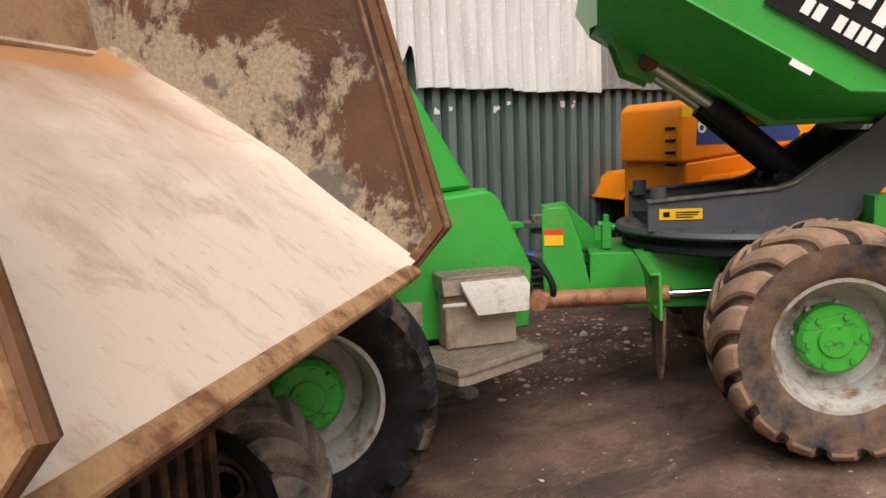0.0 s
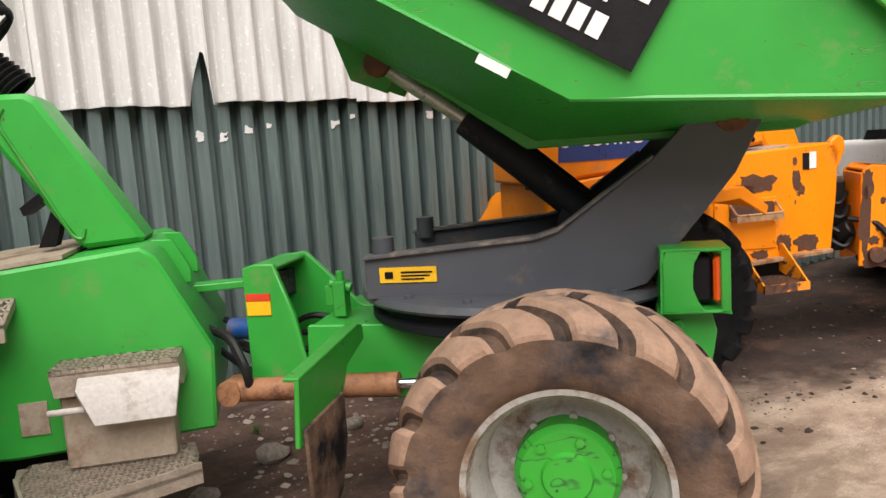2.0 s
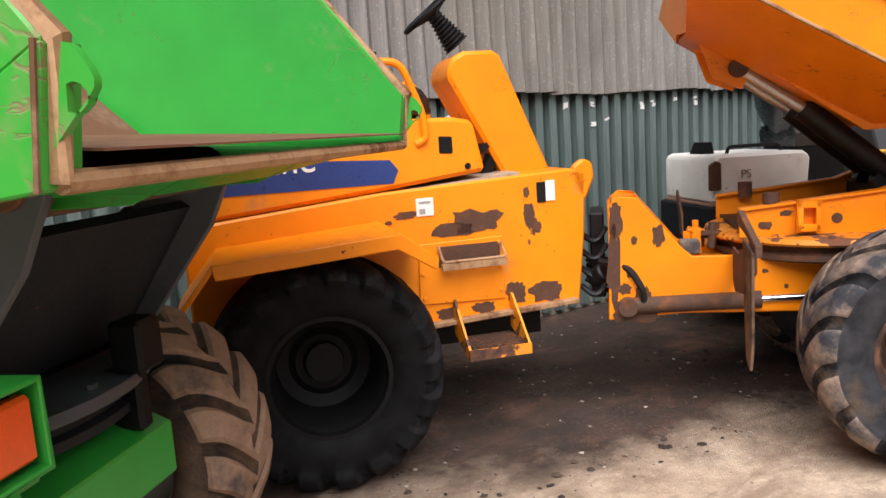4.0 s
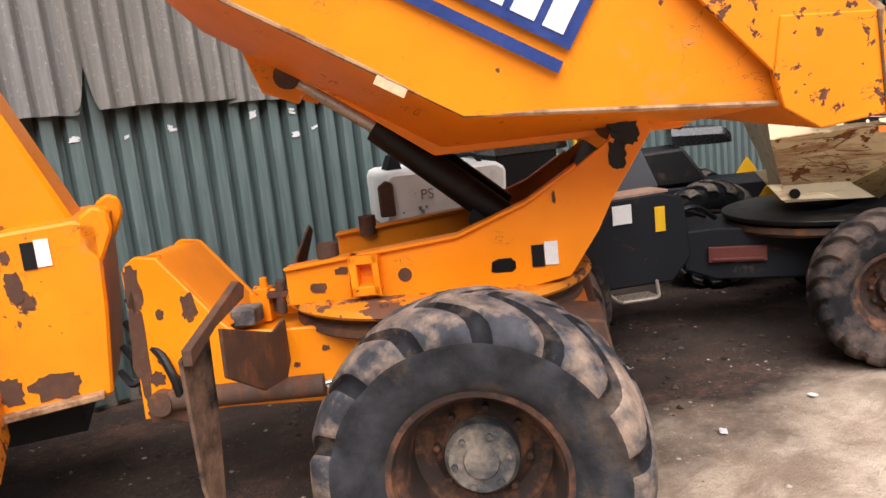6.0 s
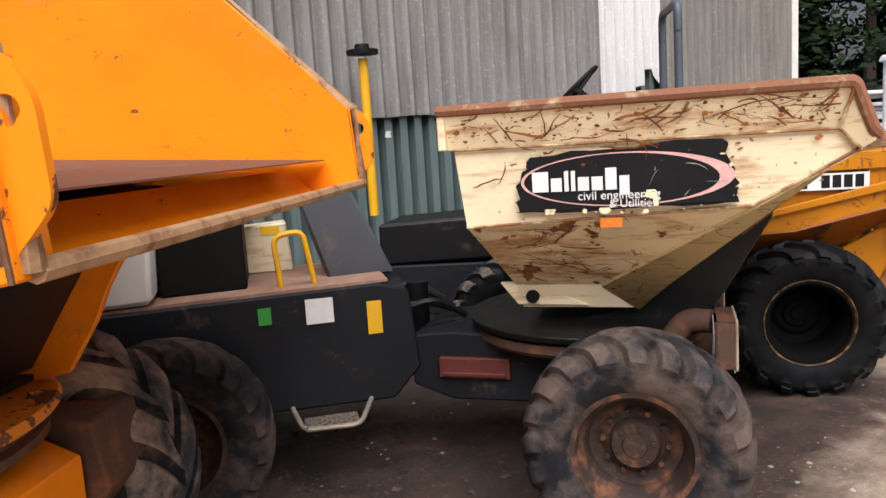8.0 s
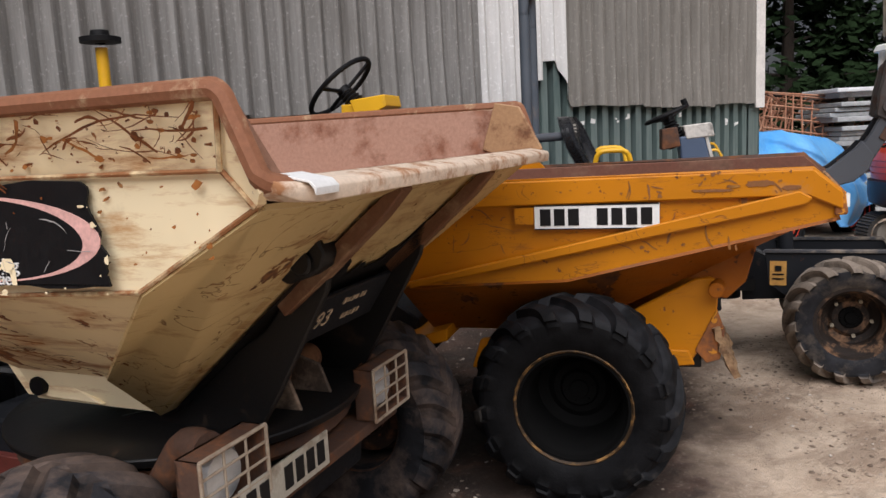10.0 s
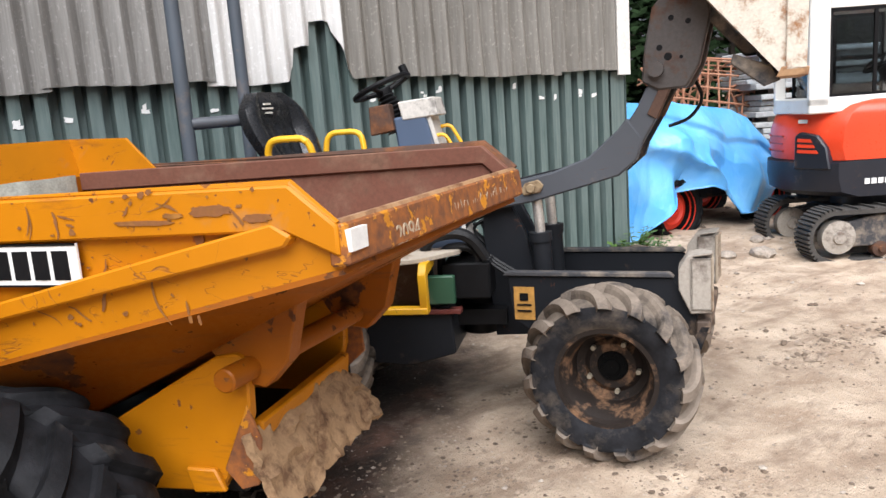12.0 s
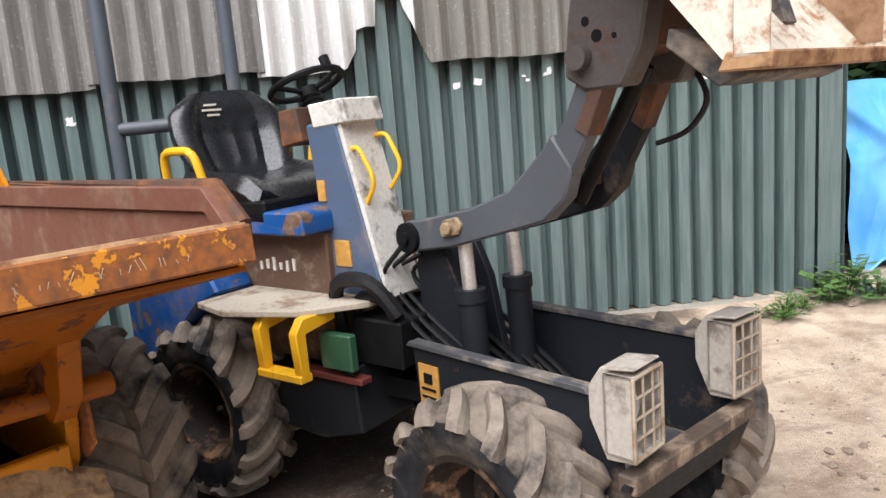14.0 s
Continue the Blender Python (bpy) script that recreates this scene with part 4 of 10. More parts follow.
def tipping_frame(parent, mat, st):
    """Slewing table, two cranked side plates and the tipping rams."""
    bm = B()
    lathe(bm, [(0.0, 0), (0.63, 0), (0.64, 0.012), (0.63, 0.035), (0.4, 0.04), (0.0, 0.04)], 56)
    bmesh.ops.transform(bm, matrix=pose(-0.2, 0, 0.94, 90, 0, 0), verts=bm.verts)
    bolts(bm, [(-0.2 + 0.57 * math.cos(a), 0.57 * math.sin(a), 0.978) for a in np.linspace(0, 2 * math.pi, 14, endpoint=False)], 0.016, 0.012, "z")
    table = part("slewing_table", bm, mat if not st["worn"] else TABLE_WORN, parent, "round slewing table with bolts")
    bm = B()
    lathe(bm, [(0.3, 0), (0.585, 0), (0.6, 0.01), (0.6, 0.035), (0.575, 0.045), (0.575, 0.075), (0.6, 0.08), (0.3, 0.08)], 56)
    bmesh.ops.transform(bm, matrix=pose(-0.2, 0, 0.855, 90, 0, 0), verts=bm.verts)
    part("slew_ring", bm, st["ring"], table, "dark slew bearing ring")
    out = [(-0.72, 0.97), (-0.72, 1.115), (-0.10, 1.175), (-0.02, 1.19), (0.30, 1.42), (0.42, 1.545), (0.60, 1.585), (0.64, 1.52), (0.56, 1.36), (0.27, 1.0), (0.16, 0.965)]
    flange = [(-0.72, 1.115), (-0.10, 1.165), (-0.02, 1.19), (0.30, 1.42)]
    if st["worn"]:
        out = [(-0.72, 0.97), (-0.72, 1.105), (-0.06, 1.175), (0.20, 1.275), (0.385, 1.39), (0.50, 1.47), (0.54, 1.56), (0.62, 1.57), (0.655, 1.50), (0.50, 1.26), (0.45, 1.16), (0.34, 1.0), (0.16, 0.965)]
        flange = [(-0.72, 1.105), (-0.06, 1.175), (0.20, 1.275), (0.385, 1.39)]
    for s in (-1, 1):
        bm = B()
        prism(bm, out, s * 0.385, s * 0.41)
        side = part("side_plate", bm, mat, table, "", I4, 0.003)
        bm = B()
        for (x0, z0), (x1, z1) in zip(flange, flange[1:]):
            prism(bm, [(x0, z0), (x1, z1), (x1, z1 + 0.014), (x0, z0 + 0.014)], s * 0.35, s * 0.43)
        part("top_flange", bm, mat if st["worn"] else DUST_EDGE, side, "", I4, 0.003)
        bm = B()
        cyl(bm, (0.55, s * 0.36, 1.545), (0.55, s * 0.425, 1.545), 0.055, 18)
        cyl(bm, (0.55, s * 0.36, 1.545), (0.55, s * 0.44, 1.545), 0.026, 12)
        part("pivot_boss", bm, BLACK_OIL_SHADE if st["worn"] else RUSTY, side, "greasy dark pivot boss", I4, 0.004)
        bm = B()
        rx = -0.56 if st["worn"] else -0.66
        cyl(bm, (rx, s * 0.36, 1.1), (rx, s * 0.36, 1.19), 0.04, 14)
        part("rest_post", bm, mat if not st["worn"] else RUSTY, table, "short steel rest post")
    bm = B()
    box(bm, -0.7, 0.22, -0.385, 0.385, 0.98, 1.0)
    prism(bm, [(0.22, 1.02), (0.5, 1.42), (0.47, 1.44), (0.19, 1.04)], -0.385, 0.385)
    box(bm, -0.02, 0.12, -0.3, 0.3, 1.0, 1.18)
    part("cross_plate", bm, st["ram"], table)
    for s in (-1, 1):
        bm = B()
        cyl(bm, (-0.36, s * 0.14, 1.60), (0.10, s * 0.14, 1.20), 0.062, 16)
        cyl(bm, (0.04, s * 0.14 - 0.05, 1.2), (0.04, s * 0.14 + 0.05, 1.2), 0.07, 14)
        ram = part("tipping_ram", bm, BLACK_OIL_SHADE if st["worn"] else CHARCOAL, table, "dark hydraulic tipping ram")
        bm = B()
        cyl(bm, (-0.68, s * 0.14, 1.83), (-0.34, s * 0.14, 1.585), 0.03, 12)
        part("piston_rod", bm, BARE, ram, "bright piston rod")
    if st["arm_label"]:
        sticker("warning_label", -0.665, -0.455, 1.03, 1.085, -0.413, LABEL_YELLOW, table, "yellow warning label")
        bars("label_print", [(-0.645, -0.615, 1.045, 1.07), (-0.585, -0.47, 1.064, 1.07), (-0.585, -0.48, 1.052, 1.057), (-0.585, -0.50, 1.04, 1.045)], -0.4145, BLACK, table)
    return table


def front_frame(parent, mat, st):
    """The chassis ahead of the articulation."""
    bm = B()
    pw = st["pillar"]
    if st["worn"]:
        near = [(-1.38, 0.55), (-1.36, 1.17), (-1.31, 1.21), (-1.22, 1.20), (-1.0, 0.93), (-0.95, 0.885), (-0.30, 0.885), (-0.30, 0.59), (-1.0, 0.585)]
        far, top, foot = near, (-1.22, 1.20), (-0.98, 0.90)
    else:
        near = [(-1.25, 0.60), (-1.25, 1.085), (-1.20, 1.10), (-1.12, 1.10), (-1.05, 0.90), (-1.0, 0.62)]
        far, top, foot = [(-1.25, 0.60), (-1.25, 1.085), (-1.12, 1.10), (-0.88, 0.86), (-0.55, 0.86), (-0.55, 0.62)], (-1.12, 1.10), (-1.05, 0.90)
        box(bm, -1.0, -0.35, -pw, -pw + 0.03, 0.62, 0.855)
    inner = -0.03 if st["worn"] else 0.02
    prism(bm, near, -pw, -pw + 0.03)
    prism(bm, far, inner, inner + 0.03)
    prism(bm, [(-1.0, 0.60), (-1.0, 0.845), (0.28, 0.845), (0.42, 0.78), (0.42, 0.62), (0.2, 0.55), (-0.8, 0.55)], -0.275, 0.275)
    box(bm, near[1][0] + 0.01, top[0], -pw + 0.002, inner, top[1] - 0.03, top[1] - 0.012)
    box(bm, near[0][0] + 0.01, near[0][0] + 0.03, -pw + 0.002, inner, 0.62, top[1] - 0.04)
    if st["worn"]:
        prism(bm, [top, foot, (foot[0] - 0.02, foot[1] - 0.01), (top[0] - 0.02, top[1] - 0.02)], -pw + 0.03, inner)
    box(bm, -0.98, -0.45, -pw + 0.002, pw - 0.002, 0.835, 0.85)
    frame_ob = part("front_frame", bm, mat, parent, st["frame_label"], I4, 0.006)
    bm = B()
    lathe(bm, [(0.02, -0.2), (0.15, -0.12), (0.19, 0), (0.15, 0.12), (0.02, 0.2)], 20)
    bmesh.ops.translate(bm, vec=(0, 0, 0.53), verts=bm.verts)
    cyl(bm, (0, -0.7, 0.53), (0, 0.7, 0.53), 0.09, 16)
    part("axle", bm, BLACK, frame_ob, "black axle casing")
    for z in (0.66, 0.98):
        bm = B()
        cyl(bm, (-1.24, 0, z - 0.05), (-1.24, 0, z + 0.05), 0.07, 14)
        box(bm, -1.36, -1.18, -0.1, 0.1, z - 0.012, z + 0.012)
        part("articulation_pivot", bm, RUSTY if st["worn"] else DUST_METAL, frame_ob, "steel articulation pivot")
    bm = B()
    cyl(bm, (-1.25, -0.42, 0.63), (-0.62, -0.42, 0.655), 0.045, 14)
    cyl(bm, (-1.28, -0.47, 0.63), (-1.28, -0.37, 0.63), 0.05, 12)
    ram = part("steering_ram", bm, COPPER if not st["worn"] else RUSTY, frame_ob, "weathered brown steering ram")
    bm = B()
    cyl(bm, (-0.63, -0.42, 0.655), (-0.22, -0.42, 0.67), 0.02, 12)
    cyl(bm, (-0.26, -0.42, 0.63), (-0.26, -0.42, 0.72), 0.03, 10)
    part("piston_rod", bm, CHROME, ram, "chromed piston rod")
    # hoses through the joint
    bm = B()
    for k in range(5):
        y = -0.2 + 0.08 * k
        z = 0.72 + 0.05 * (k % 3)
        tube(bm, arc([(-1.5, y * 0.6, z), (-1.3, y, z - 0.10), (-1.1, y * 1.1, z + 0.02), (-0.98, y, z)], 0.08), 0.014, 6)
    tube(bm, arc([(-1.42, -0.34, 0.86), (-1.27, -0.42, 0.84), (-1.2, -0.46, 0.72), (-1.2, -0.44, 0.64)], 0.06), 0.018, 8)
    part("hose", bm, HOSE, frame_ob, "black hydraulic hoses")
    bm = B()
    cyl(bm, (-1.42, -0.12, 0.80), (-1.18, -0.14, 0.80), 0.045, 14)
    part("hose_sleeve", bm, BLUE if not st["worn"] else BLACK, frame_ob, "blue hose sleeve" if not st["worn"] else "black hose sleeve")
    # slew lock and valve
    bm = B()
    box(bm, -0.93, -0.88, -0.2, -0.13, 0.86, 1.0)
    cyl(bm, (-0.905, -0.165, 0.96), (-0.905, -0.165, 1.04), 0.018, 8)
    cyl(bm, (-0.95, -0.165, 0.99), (-0.86, -0.165, 0.97), 0.02, 8)
    box(bm, -0.97, -0.93, -0.18, -0.15, 0.90, 0.98)
    part("slew_lock", bm, mat, frame_ob, "slew lock with pin", I4, 0.003)
    # mudguard flap behind the near wheel
    bm = B()
    if st["flap"] == "plate":
        prism(bm, [(-0.40, 0.87), (-0.45, 0.885), (-1.03, 0.865), (-1.065, 0.67), (-0.70, 0.645), (-0.60, 0.78), (-0.40, 0.82)], -0.765, -0.75, "x")
        prism(bm, [(-0.40, 0.875), (-0.45, 0.89), (-1.03, 0.87), (-1.03, 0.858), (-0.45, 0.872)], -0.80, -0.75, "x")
        bolts(bm, [(-0.767, -0.80, 0.70), (-0.767, -0.98, 0.71), (-0.767, -0.80, 0.80)], 0.014, 0.008, "x")
    else:
        prism(bm, [(-0.42, 0.93), (-0.56, 0.915), (-0.98, 1.055), (-0.99, 0.90), (-0.70, 0.745), (-0.48, 0.71), (-0.42, 0.76)], -0.755, -0.743, "x")
        prism(bm, [(-0.72, 1.13), (-0.76, 1.155), (-1.17, 1.05), (-1.17, 1.0), (-0.98, 1.06), (-0.74, 1.09)], -0.785, -0.757, "x")
    bracket = part("mudguard_plate", bm, GREEN_DARK if st["flap"] == "plate" else RUSTY, frame_ob, "bent mudguard plate", I4, 0.003)
    bm = B()
    if st["flap"] == "plate":
        prism(bm, [(-0.70, 0.72), (-1.04, 0.72), (-1.03, 0.50), (-0.97, 0.38), (-0.92, 0.355), (-0.78, 0.42), (-0.70, 0.56)], -0.748, -0.734, "x")
    else:
        prism(bm, [(-0.97, 1.06), (-1.17, 1.02), (-1.16, 0.62), (-1.12, 0.50), (-1.04, 0.53), (-0.99, 0.8)], -0.80, -0.787, "x")
    part("rubber_flap", bm, FLAP_RUBBER, bracket, "torn rubber mud flap", I4, 0.003)
    # lamp boxes at the nose
    for s in (-1, 1):
        if st["lamps"] and s > 0:
            bm = B()
            box(bm, 0.36, 0.46, 0.10, 0.22, 0.98, 1.13)
            box(bm, 0.30, 0.42, 0.13, 0.19, 0.80, 0.98)
            part("work_lamp", bm, BLACK, frame_ob, "black work lamp", I4, 0.012)
        elif st["lamps"]:
            bm = B()
            y0, y1 = -0.35, -0.53
            box(bm, 0.305, 0.317, y0, y1, 0.92, 1.13)
            box(bm, 0.305, 0.52, y0, y1, 1.12, 1.132)
            box(bm, 0.305, 0.52, y0, y1, 0.92, 0.932)
            prism(bm, [(0.305, 0.92), (0.305, 1.085), (0.325, 1.13), (0.435, 1.13), (0.41, 1.085), (0.405, 1.04), (0.405, 1.0), (0.42, 0.96), (0.445, 0.92)], y1 - s * 0.012, y1)
            prism(bm, [(0.49, 0.92), (0.49, 1.13), (0.52, 1.13), (0.52, 0.92)], y1 - s * 0.012, y1)
            box(bm, 0.305, 0.52, y0, y0 + s * 0.012, 0.92, 1.13)
            box(bm, 0.3, 0.4, -0.42, -0.26, 0.84, 0.92)
            lb = part("lamp_box", bm, mat, frame_ob, "steel lamp box with cut-out side", I4, 0.003)
            bm = B()
            box(bm, 0.47, 0.51, y0 + s * 0.025, y1 - s * 0.015, 0.95, 1.10)
            part("indicator_lens", bm, LAMP_ORANGE, lb, "orange indicator lens", I4, 0.01)
            bm = B()
            box(bm, 0.40, 0.468, y0 + s * 0.025, y1 - s * 0.03, 0.95, 1.10)
            part("lamp_housing", bm, BLACK, lb, "black lamp housing", I4, 0.01)
            bm = B()
            prism(bm, [(0.2, 0.84), (0.34, 0.92), (0.47, 0.92), (0.49, 0.84), (0.47, 0.72), (0.43, 0.68), (0.38, 0.70), (0.33, 0.78), (0.2, 0.72)], y1 - s * 0.12, y1 - s * 0.09)
            bolts(bm, [(0.43, y1 - s * 0.085, 0.73), (0.36, y1 - s * 0.085, 0.86)], 0.024, 0.006)
            part("nose_plate", bm, mat, frame_ob, "", I4, 0.004)
        else:
            bm = B()
            prism(bm, [(0.2, 0.9), (0.44, 0.87), (0.48, 0.66), (0.40, 0.56), (0.2, 0.6)], s * 0.3, s * 0.56)
            part("nose_box", bm, RUSTY, frame_ob, "rust-brown nose box", I4, 0.008)
    return frame_ob


def tread_plate(bm, x0, x1, y0, y1, z, pitch=0.045, t=0.006):
    """An expanded-metal tread: slanted strands in a frame, lying flat."""
    for a in ((x0, x1, y0, y0 + 0.012), (x0, x1, y1 - 0.012, y1), (x0, x0 + 0.012, y0, y1), (x1 - 0.012, x1, y0, y1)):
        box(bm, a[0], a[1], a[2], a[3], z - 0.012, z + t)
    k = int((x1 - x0 + (y1 - y0)) / pitch)
    for i in range(1, k):
        u = i * pitch
        for sgn in (1, -1):
            pts = []
            for s in (0.0, 1.0):
                y = y0 + (y1 - y0) * s
                off = u - (y1 - y0) * (s if sgn > 0 else 1 - s)
                pts.append((x0 + off, y))
            (xa, ya), (xb, yb) = pts
            lo, hi = 0.0, 1.0
            if xb != xa:
                for lim, up in ((x0, False), (x1, True)):
                    q = (lim - xa) / (xb - xa)
                    if (xb > xa) == up:
                        hi = min(hi, q)
                    else:
                        lo = max(lo, q)
            if hi - lo < 0.02:
                continue
            p = [(xa + (xb - xa) * q, ya + (yb - ya) * q) for q in (lo, hi)]
            d = Vector((p[1][0] - p[0][0], p[1][1] - p[0][1]))
            nn = Vector((-d.y, d.x)).normalized() * 0.004
            prism(bm, [(p[0][0] + nn.x, p[0][1] + nn.y), (p[0][0] - nn.x, p[0][1] - nn.y), (p[1][0] - nn.x, p[1][1] - nn.y), (p[1][0] + nn.x, p[1][1] + nn.y)], z - 0.003, z + t, "z")
    return bm


def tread(parent, x0, x1, y0, y1, z, material=None):
    bm = B()
    tread_plate(bm, x0, x1, y0, y1, z)
    ob = part("tread_grid", bm, material or TREAD, parent, "expanded-metal tread")
    tagged(ob, "expanded-metal tread", kind="stuff")


def rust_patch(parent, cx, cz, w, h, y, seed, material=None):
    """Bare rust where paint has flaked off: a ragged flat patch."""
    rr = random.Random(seed)
    pts = []
    for k in range(26):
        a = 2 * math.pi * k / 26
        q = 1 + 0.35 * noise.noise(Vector((math.cos(a) * 1.8, math.sin(a) * 1.8, seed * 3.7))) + rr.uniform(-0.14, 0.14)
        c, s = math.cos(a), math.sin(a)
        pts.append((cx + w * q * math.copysign(abs(c) ** 0.7, c), cz + h * q * math.copysign(abs(s) ** 0.7, s)))
    bm = B()
    prism(bm, pts, y - 0.0018, y + 0.001)
    return part("rust_patch", bm, material or PATCH_RUST, parent, "flaked patch of bare rust")


def rear_body(parent, mat, st, m, dx):
    """Engine and driver's half of a swivel dumper. m: pose of the rear axle's middle; dx: shift of the body on it."""
    M = m @ pose(dx, 0, 0) @ Matrix.Diagonal((1, 1, st["tall"], 1))
    ct = st["console_up"]
    hw = 0.42
    bm = B()
    if st["worn"]:
        prism(bm, [(-0.95, 0.62), (-0.95, 1.16), (0.0, 1.245), (1.02, 1.29), (1.11, 1.27), (1.09, 0.95), (1.05, 0.61), (0.2, 0.57)], -hw, hw)
        for s in (-1, 1):
            prism(bm, [(1.02, 1.20), (1.04, 1.30), (1.10, 1.335), (1.15, 1.31), (1.16, 1.24), (1.10, 1.12)], s * hw, s * (hw - 0.05))
    else:
        prism(bm, [(-0.95, 0.62), (-0.95, 1.06), (0.0, 1.15), (1.0, 1.235), (1.05, 1.2), (1.22, 0.86), (1.2, 0.56), (0.5, 0.54)], -hw, hw)
    body = part("rear_body", bm, mat, parent, st["body_label"], M, 0.012)
    bm = B()
    up = 0.075 if st["worn"] else 0.0
    prism(bm, [(-0.1, 1.145 + up), (0.74, 1.217 + up * 0.8), (0.74, 1.232 + up * 0.8), (-0.1, 1.16 + up)], -hw + 0.015, hw - 0.015)
    part("deck", bm, TAN_STEEL, body, "dusty footwell deck")
    # console and steering
    bm = B()
    if not st["worn"]:
        prism(bm, [(0.46, 1.69), (0.485, 1.76), (0.54, 1.79), (0.63, 1.79), (0.67, 1.765), (1.0, 1.235), (0.76, 1.225), (0.735, 1.26)], -0.2, 0.06)
    else:
        prism(bm, [(0.44, 1.68 + ct), (0.47, 1.765 + ct), (0.54, 1.80 + ct), (0.70, 1.80 + ct), (0.74, 1.775 + ct), (1.02, 1.235), (0.74, 1.225), (0.735, 1.26)], -0.2, 0.2)
    con = part("console", bm, st["console"], body, "sloping steering console", I4, 0.02)
    if not st["worn"]:
        bm = B()
        tube(bm, arc([(0.555, -0.2, 1.74), (0.525, -0.204, 1.695), (0.735, -0.204, 1.275), (0.77, -0.204, 1.26), (0.78, -0.2, 1.30)], 0.03), 0.007, 6)
        part("trim", bm, GREEN_DARK, con)
    steering_wheel(con, (0.42, 0.0, 2.03 + ct) if st["worn"] else (0.44, -0.06, 1.99), -38, 0.17)
    bm = B()
    prism(bm, [(0.60, 1.24), (0.66, 1.24), (0.72, 1.42), (0.69, 1.44)], -0.16, -0.08)
    prism(bm, [(0.57, 1.36), (0.66, 1.42), (0.65, 1.45), (0.56, 1.39)], -0.19, -0.05)
    part("pedal", bm, BLACK, body, "black pedal")
    # bonnet and seat
    bm = B()
    z1 = st["bonnet_z"]
    if st["worn"]:
        prism(bm, [(-1.0, 1.16), (-1.0, z1 - 0.03), (-0.94, z1 + 0.02), (0.40, 1.575), (0.50, 1.555), (0.555, 1.31), (0.0, 1.25)], -0.415, 0.40)
    else:
        prism(bm, [(-1.0, 1.06), (-1.0, z1 - 0.05), (-0.94, z1), (0.10, z1), (0.165, z1 - 0.04), (0.16, 1.15)], -0.40, 0.40)
    bonnet = part("bonnet", bm, st["bonnet"], body, "engine bonnet under the seat", I4, 0.02)
    for k in range(4):
        z = 1.14 + 0.085 * k
        if z < z1 - 0.12:
            bm = B()
            box(bm, -1.008, -0.99, -0.36, -0.24, z, z + 0.02)
            part("louvre", bm, BLACK, bonnet, "short black bonnet slot")
    bm = B()
    sx = 0.24 if st["worn"] else -0.05
    box(bm, -0.42 + sx, 0.02 + sx, -0.2, 0.2, z1 - 0.3, z1 + 0.03)
    part("seat_box", bm, BLACK, body, "black seat pedestal", I4, 0.01)
    seat(body, -0.18 + sx, 0, z1 + 0.02)
    if st["worn"]:
        bm = B()
        for k in range(6):
            cyl(bm, (0.02, -0.30, 1.58 + 0.022 * k), (0.02, -0.30, 1.602 + 0.022 * k), 0.06 - 0.006 * k, 12, 0.05 - 0.006 * k)
        cyl(bm, (0.02, -0.30, 1.70), (0.03, -0.30, 1.86), 0.012, 8)
        cyl(bm, (0.03, -0.30, 1.85), (0.03, -0.30, 1.90), 0.025, 10)
        part("control_lever", bm, BLACK, body, "black lever with ribbed boot")
    # fenders
    for s in (-1, 1):
        bm = B()
        fx = st["axle_x"] - dx
        pts = [(fx - 0.62, 0.86), (fx - 0.45, 1.06), (fx + 0.34, 1.115), (fx + 0.50, 1.0), (fx + 0.49, 0.985), (fx + 0.335, 1.095), (fx - 0.44, 1.04), (fx - 0.60, 0.85)]
        if not st["worn"]:
            pts = [(-0.62, 0.90), (-0.45, 1.10), (0.37, 1.135), (0.38, 1.115), (0.37, 1.105), (-0.44, 1.08), (-0.60, 0.89)]
        prism(bm, pts, s * hw, s * (0.98 if st["worn"] else 0.76))
        if st["worn"]:
            prism(bm, [(fx - 0.45, 1.06), (fx + 0.34, 1.115), (fx + 0.50, 1.0), (fx + 0.485, 0.95), (fx + 0.32, 1.05), (fx - 0.44, 1.0)], s * 0.965, s * 0.985)
        part("fender", bm, mat, body, "folded steel mudguard", I4, 0.005)
    # handrails
    for s in (-1, 1):
        bm = B()
        if st["worn"]:
            tube(bm, arc([(0.20, s * 0.415, 1.46), (0.25, s * 0.43, 1.48), (0.24, s * 0.43, 1.60), (0.14, s * 0.43, 1.845), (-0.25, s * 0.43, 1.83), (-0.30, s * 0.41, 1.5)], 0.07), 0.018, 10)
            if s > 0:
                tube(bm, arc([(0.16, 0.38, 1.55), (0.18, 0.40, 1.76), (0.38, 0.40, 1.80), (0.46, 0.40, 1.69), (0.50, 0.40, 1.42)], 0.06), 0.014, 8)
        else:
            tube(bm, arc([(-0.3, s * 0.40, 1.1), (-0.3, s * 0.42, 1.80), (0.29, s * 0.42, 1.80), (0.33, s * 0.42, 1.50), (0.14, s * 0.38, 1.34)], 0.08), 0.012, 10)
        part("handrail", bm, st["rail"], body, "bent tube handrail")
    # steps on the near side
    bm = B()
    if not st["worn"]:
        prism(bm, [(0.71, 0.53), (0.71, 0.83), (1.07, 0.83), (1.07, 0.53)], -0.56, -hw)
        tank = part("step_box", bm, TAN_STEEL, body, "dusty tan step box", I4, 0.008)
        bm = B()
        prism(bm, [(0.70, 0.785), (0.69, 0.862), (1.11, 0.862), (1.12, 0.785)], -0.58, -hw)
        part("upper_step", bm, TREAD, tank, "expanded-metal upper step")
        tread(tank, 0.69, 1.11, -0.58, -0.42, 0.868)
        bm = B()
        prism(bm, [(-0.58, 0.845), (-0.635, 0.815), (-0.665, 0.70), (-0.65, 0.70), (-0.625, 0.805), (-0.58, 0.83)], 0.78, 1.115, "x")
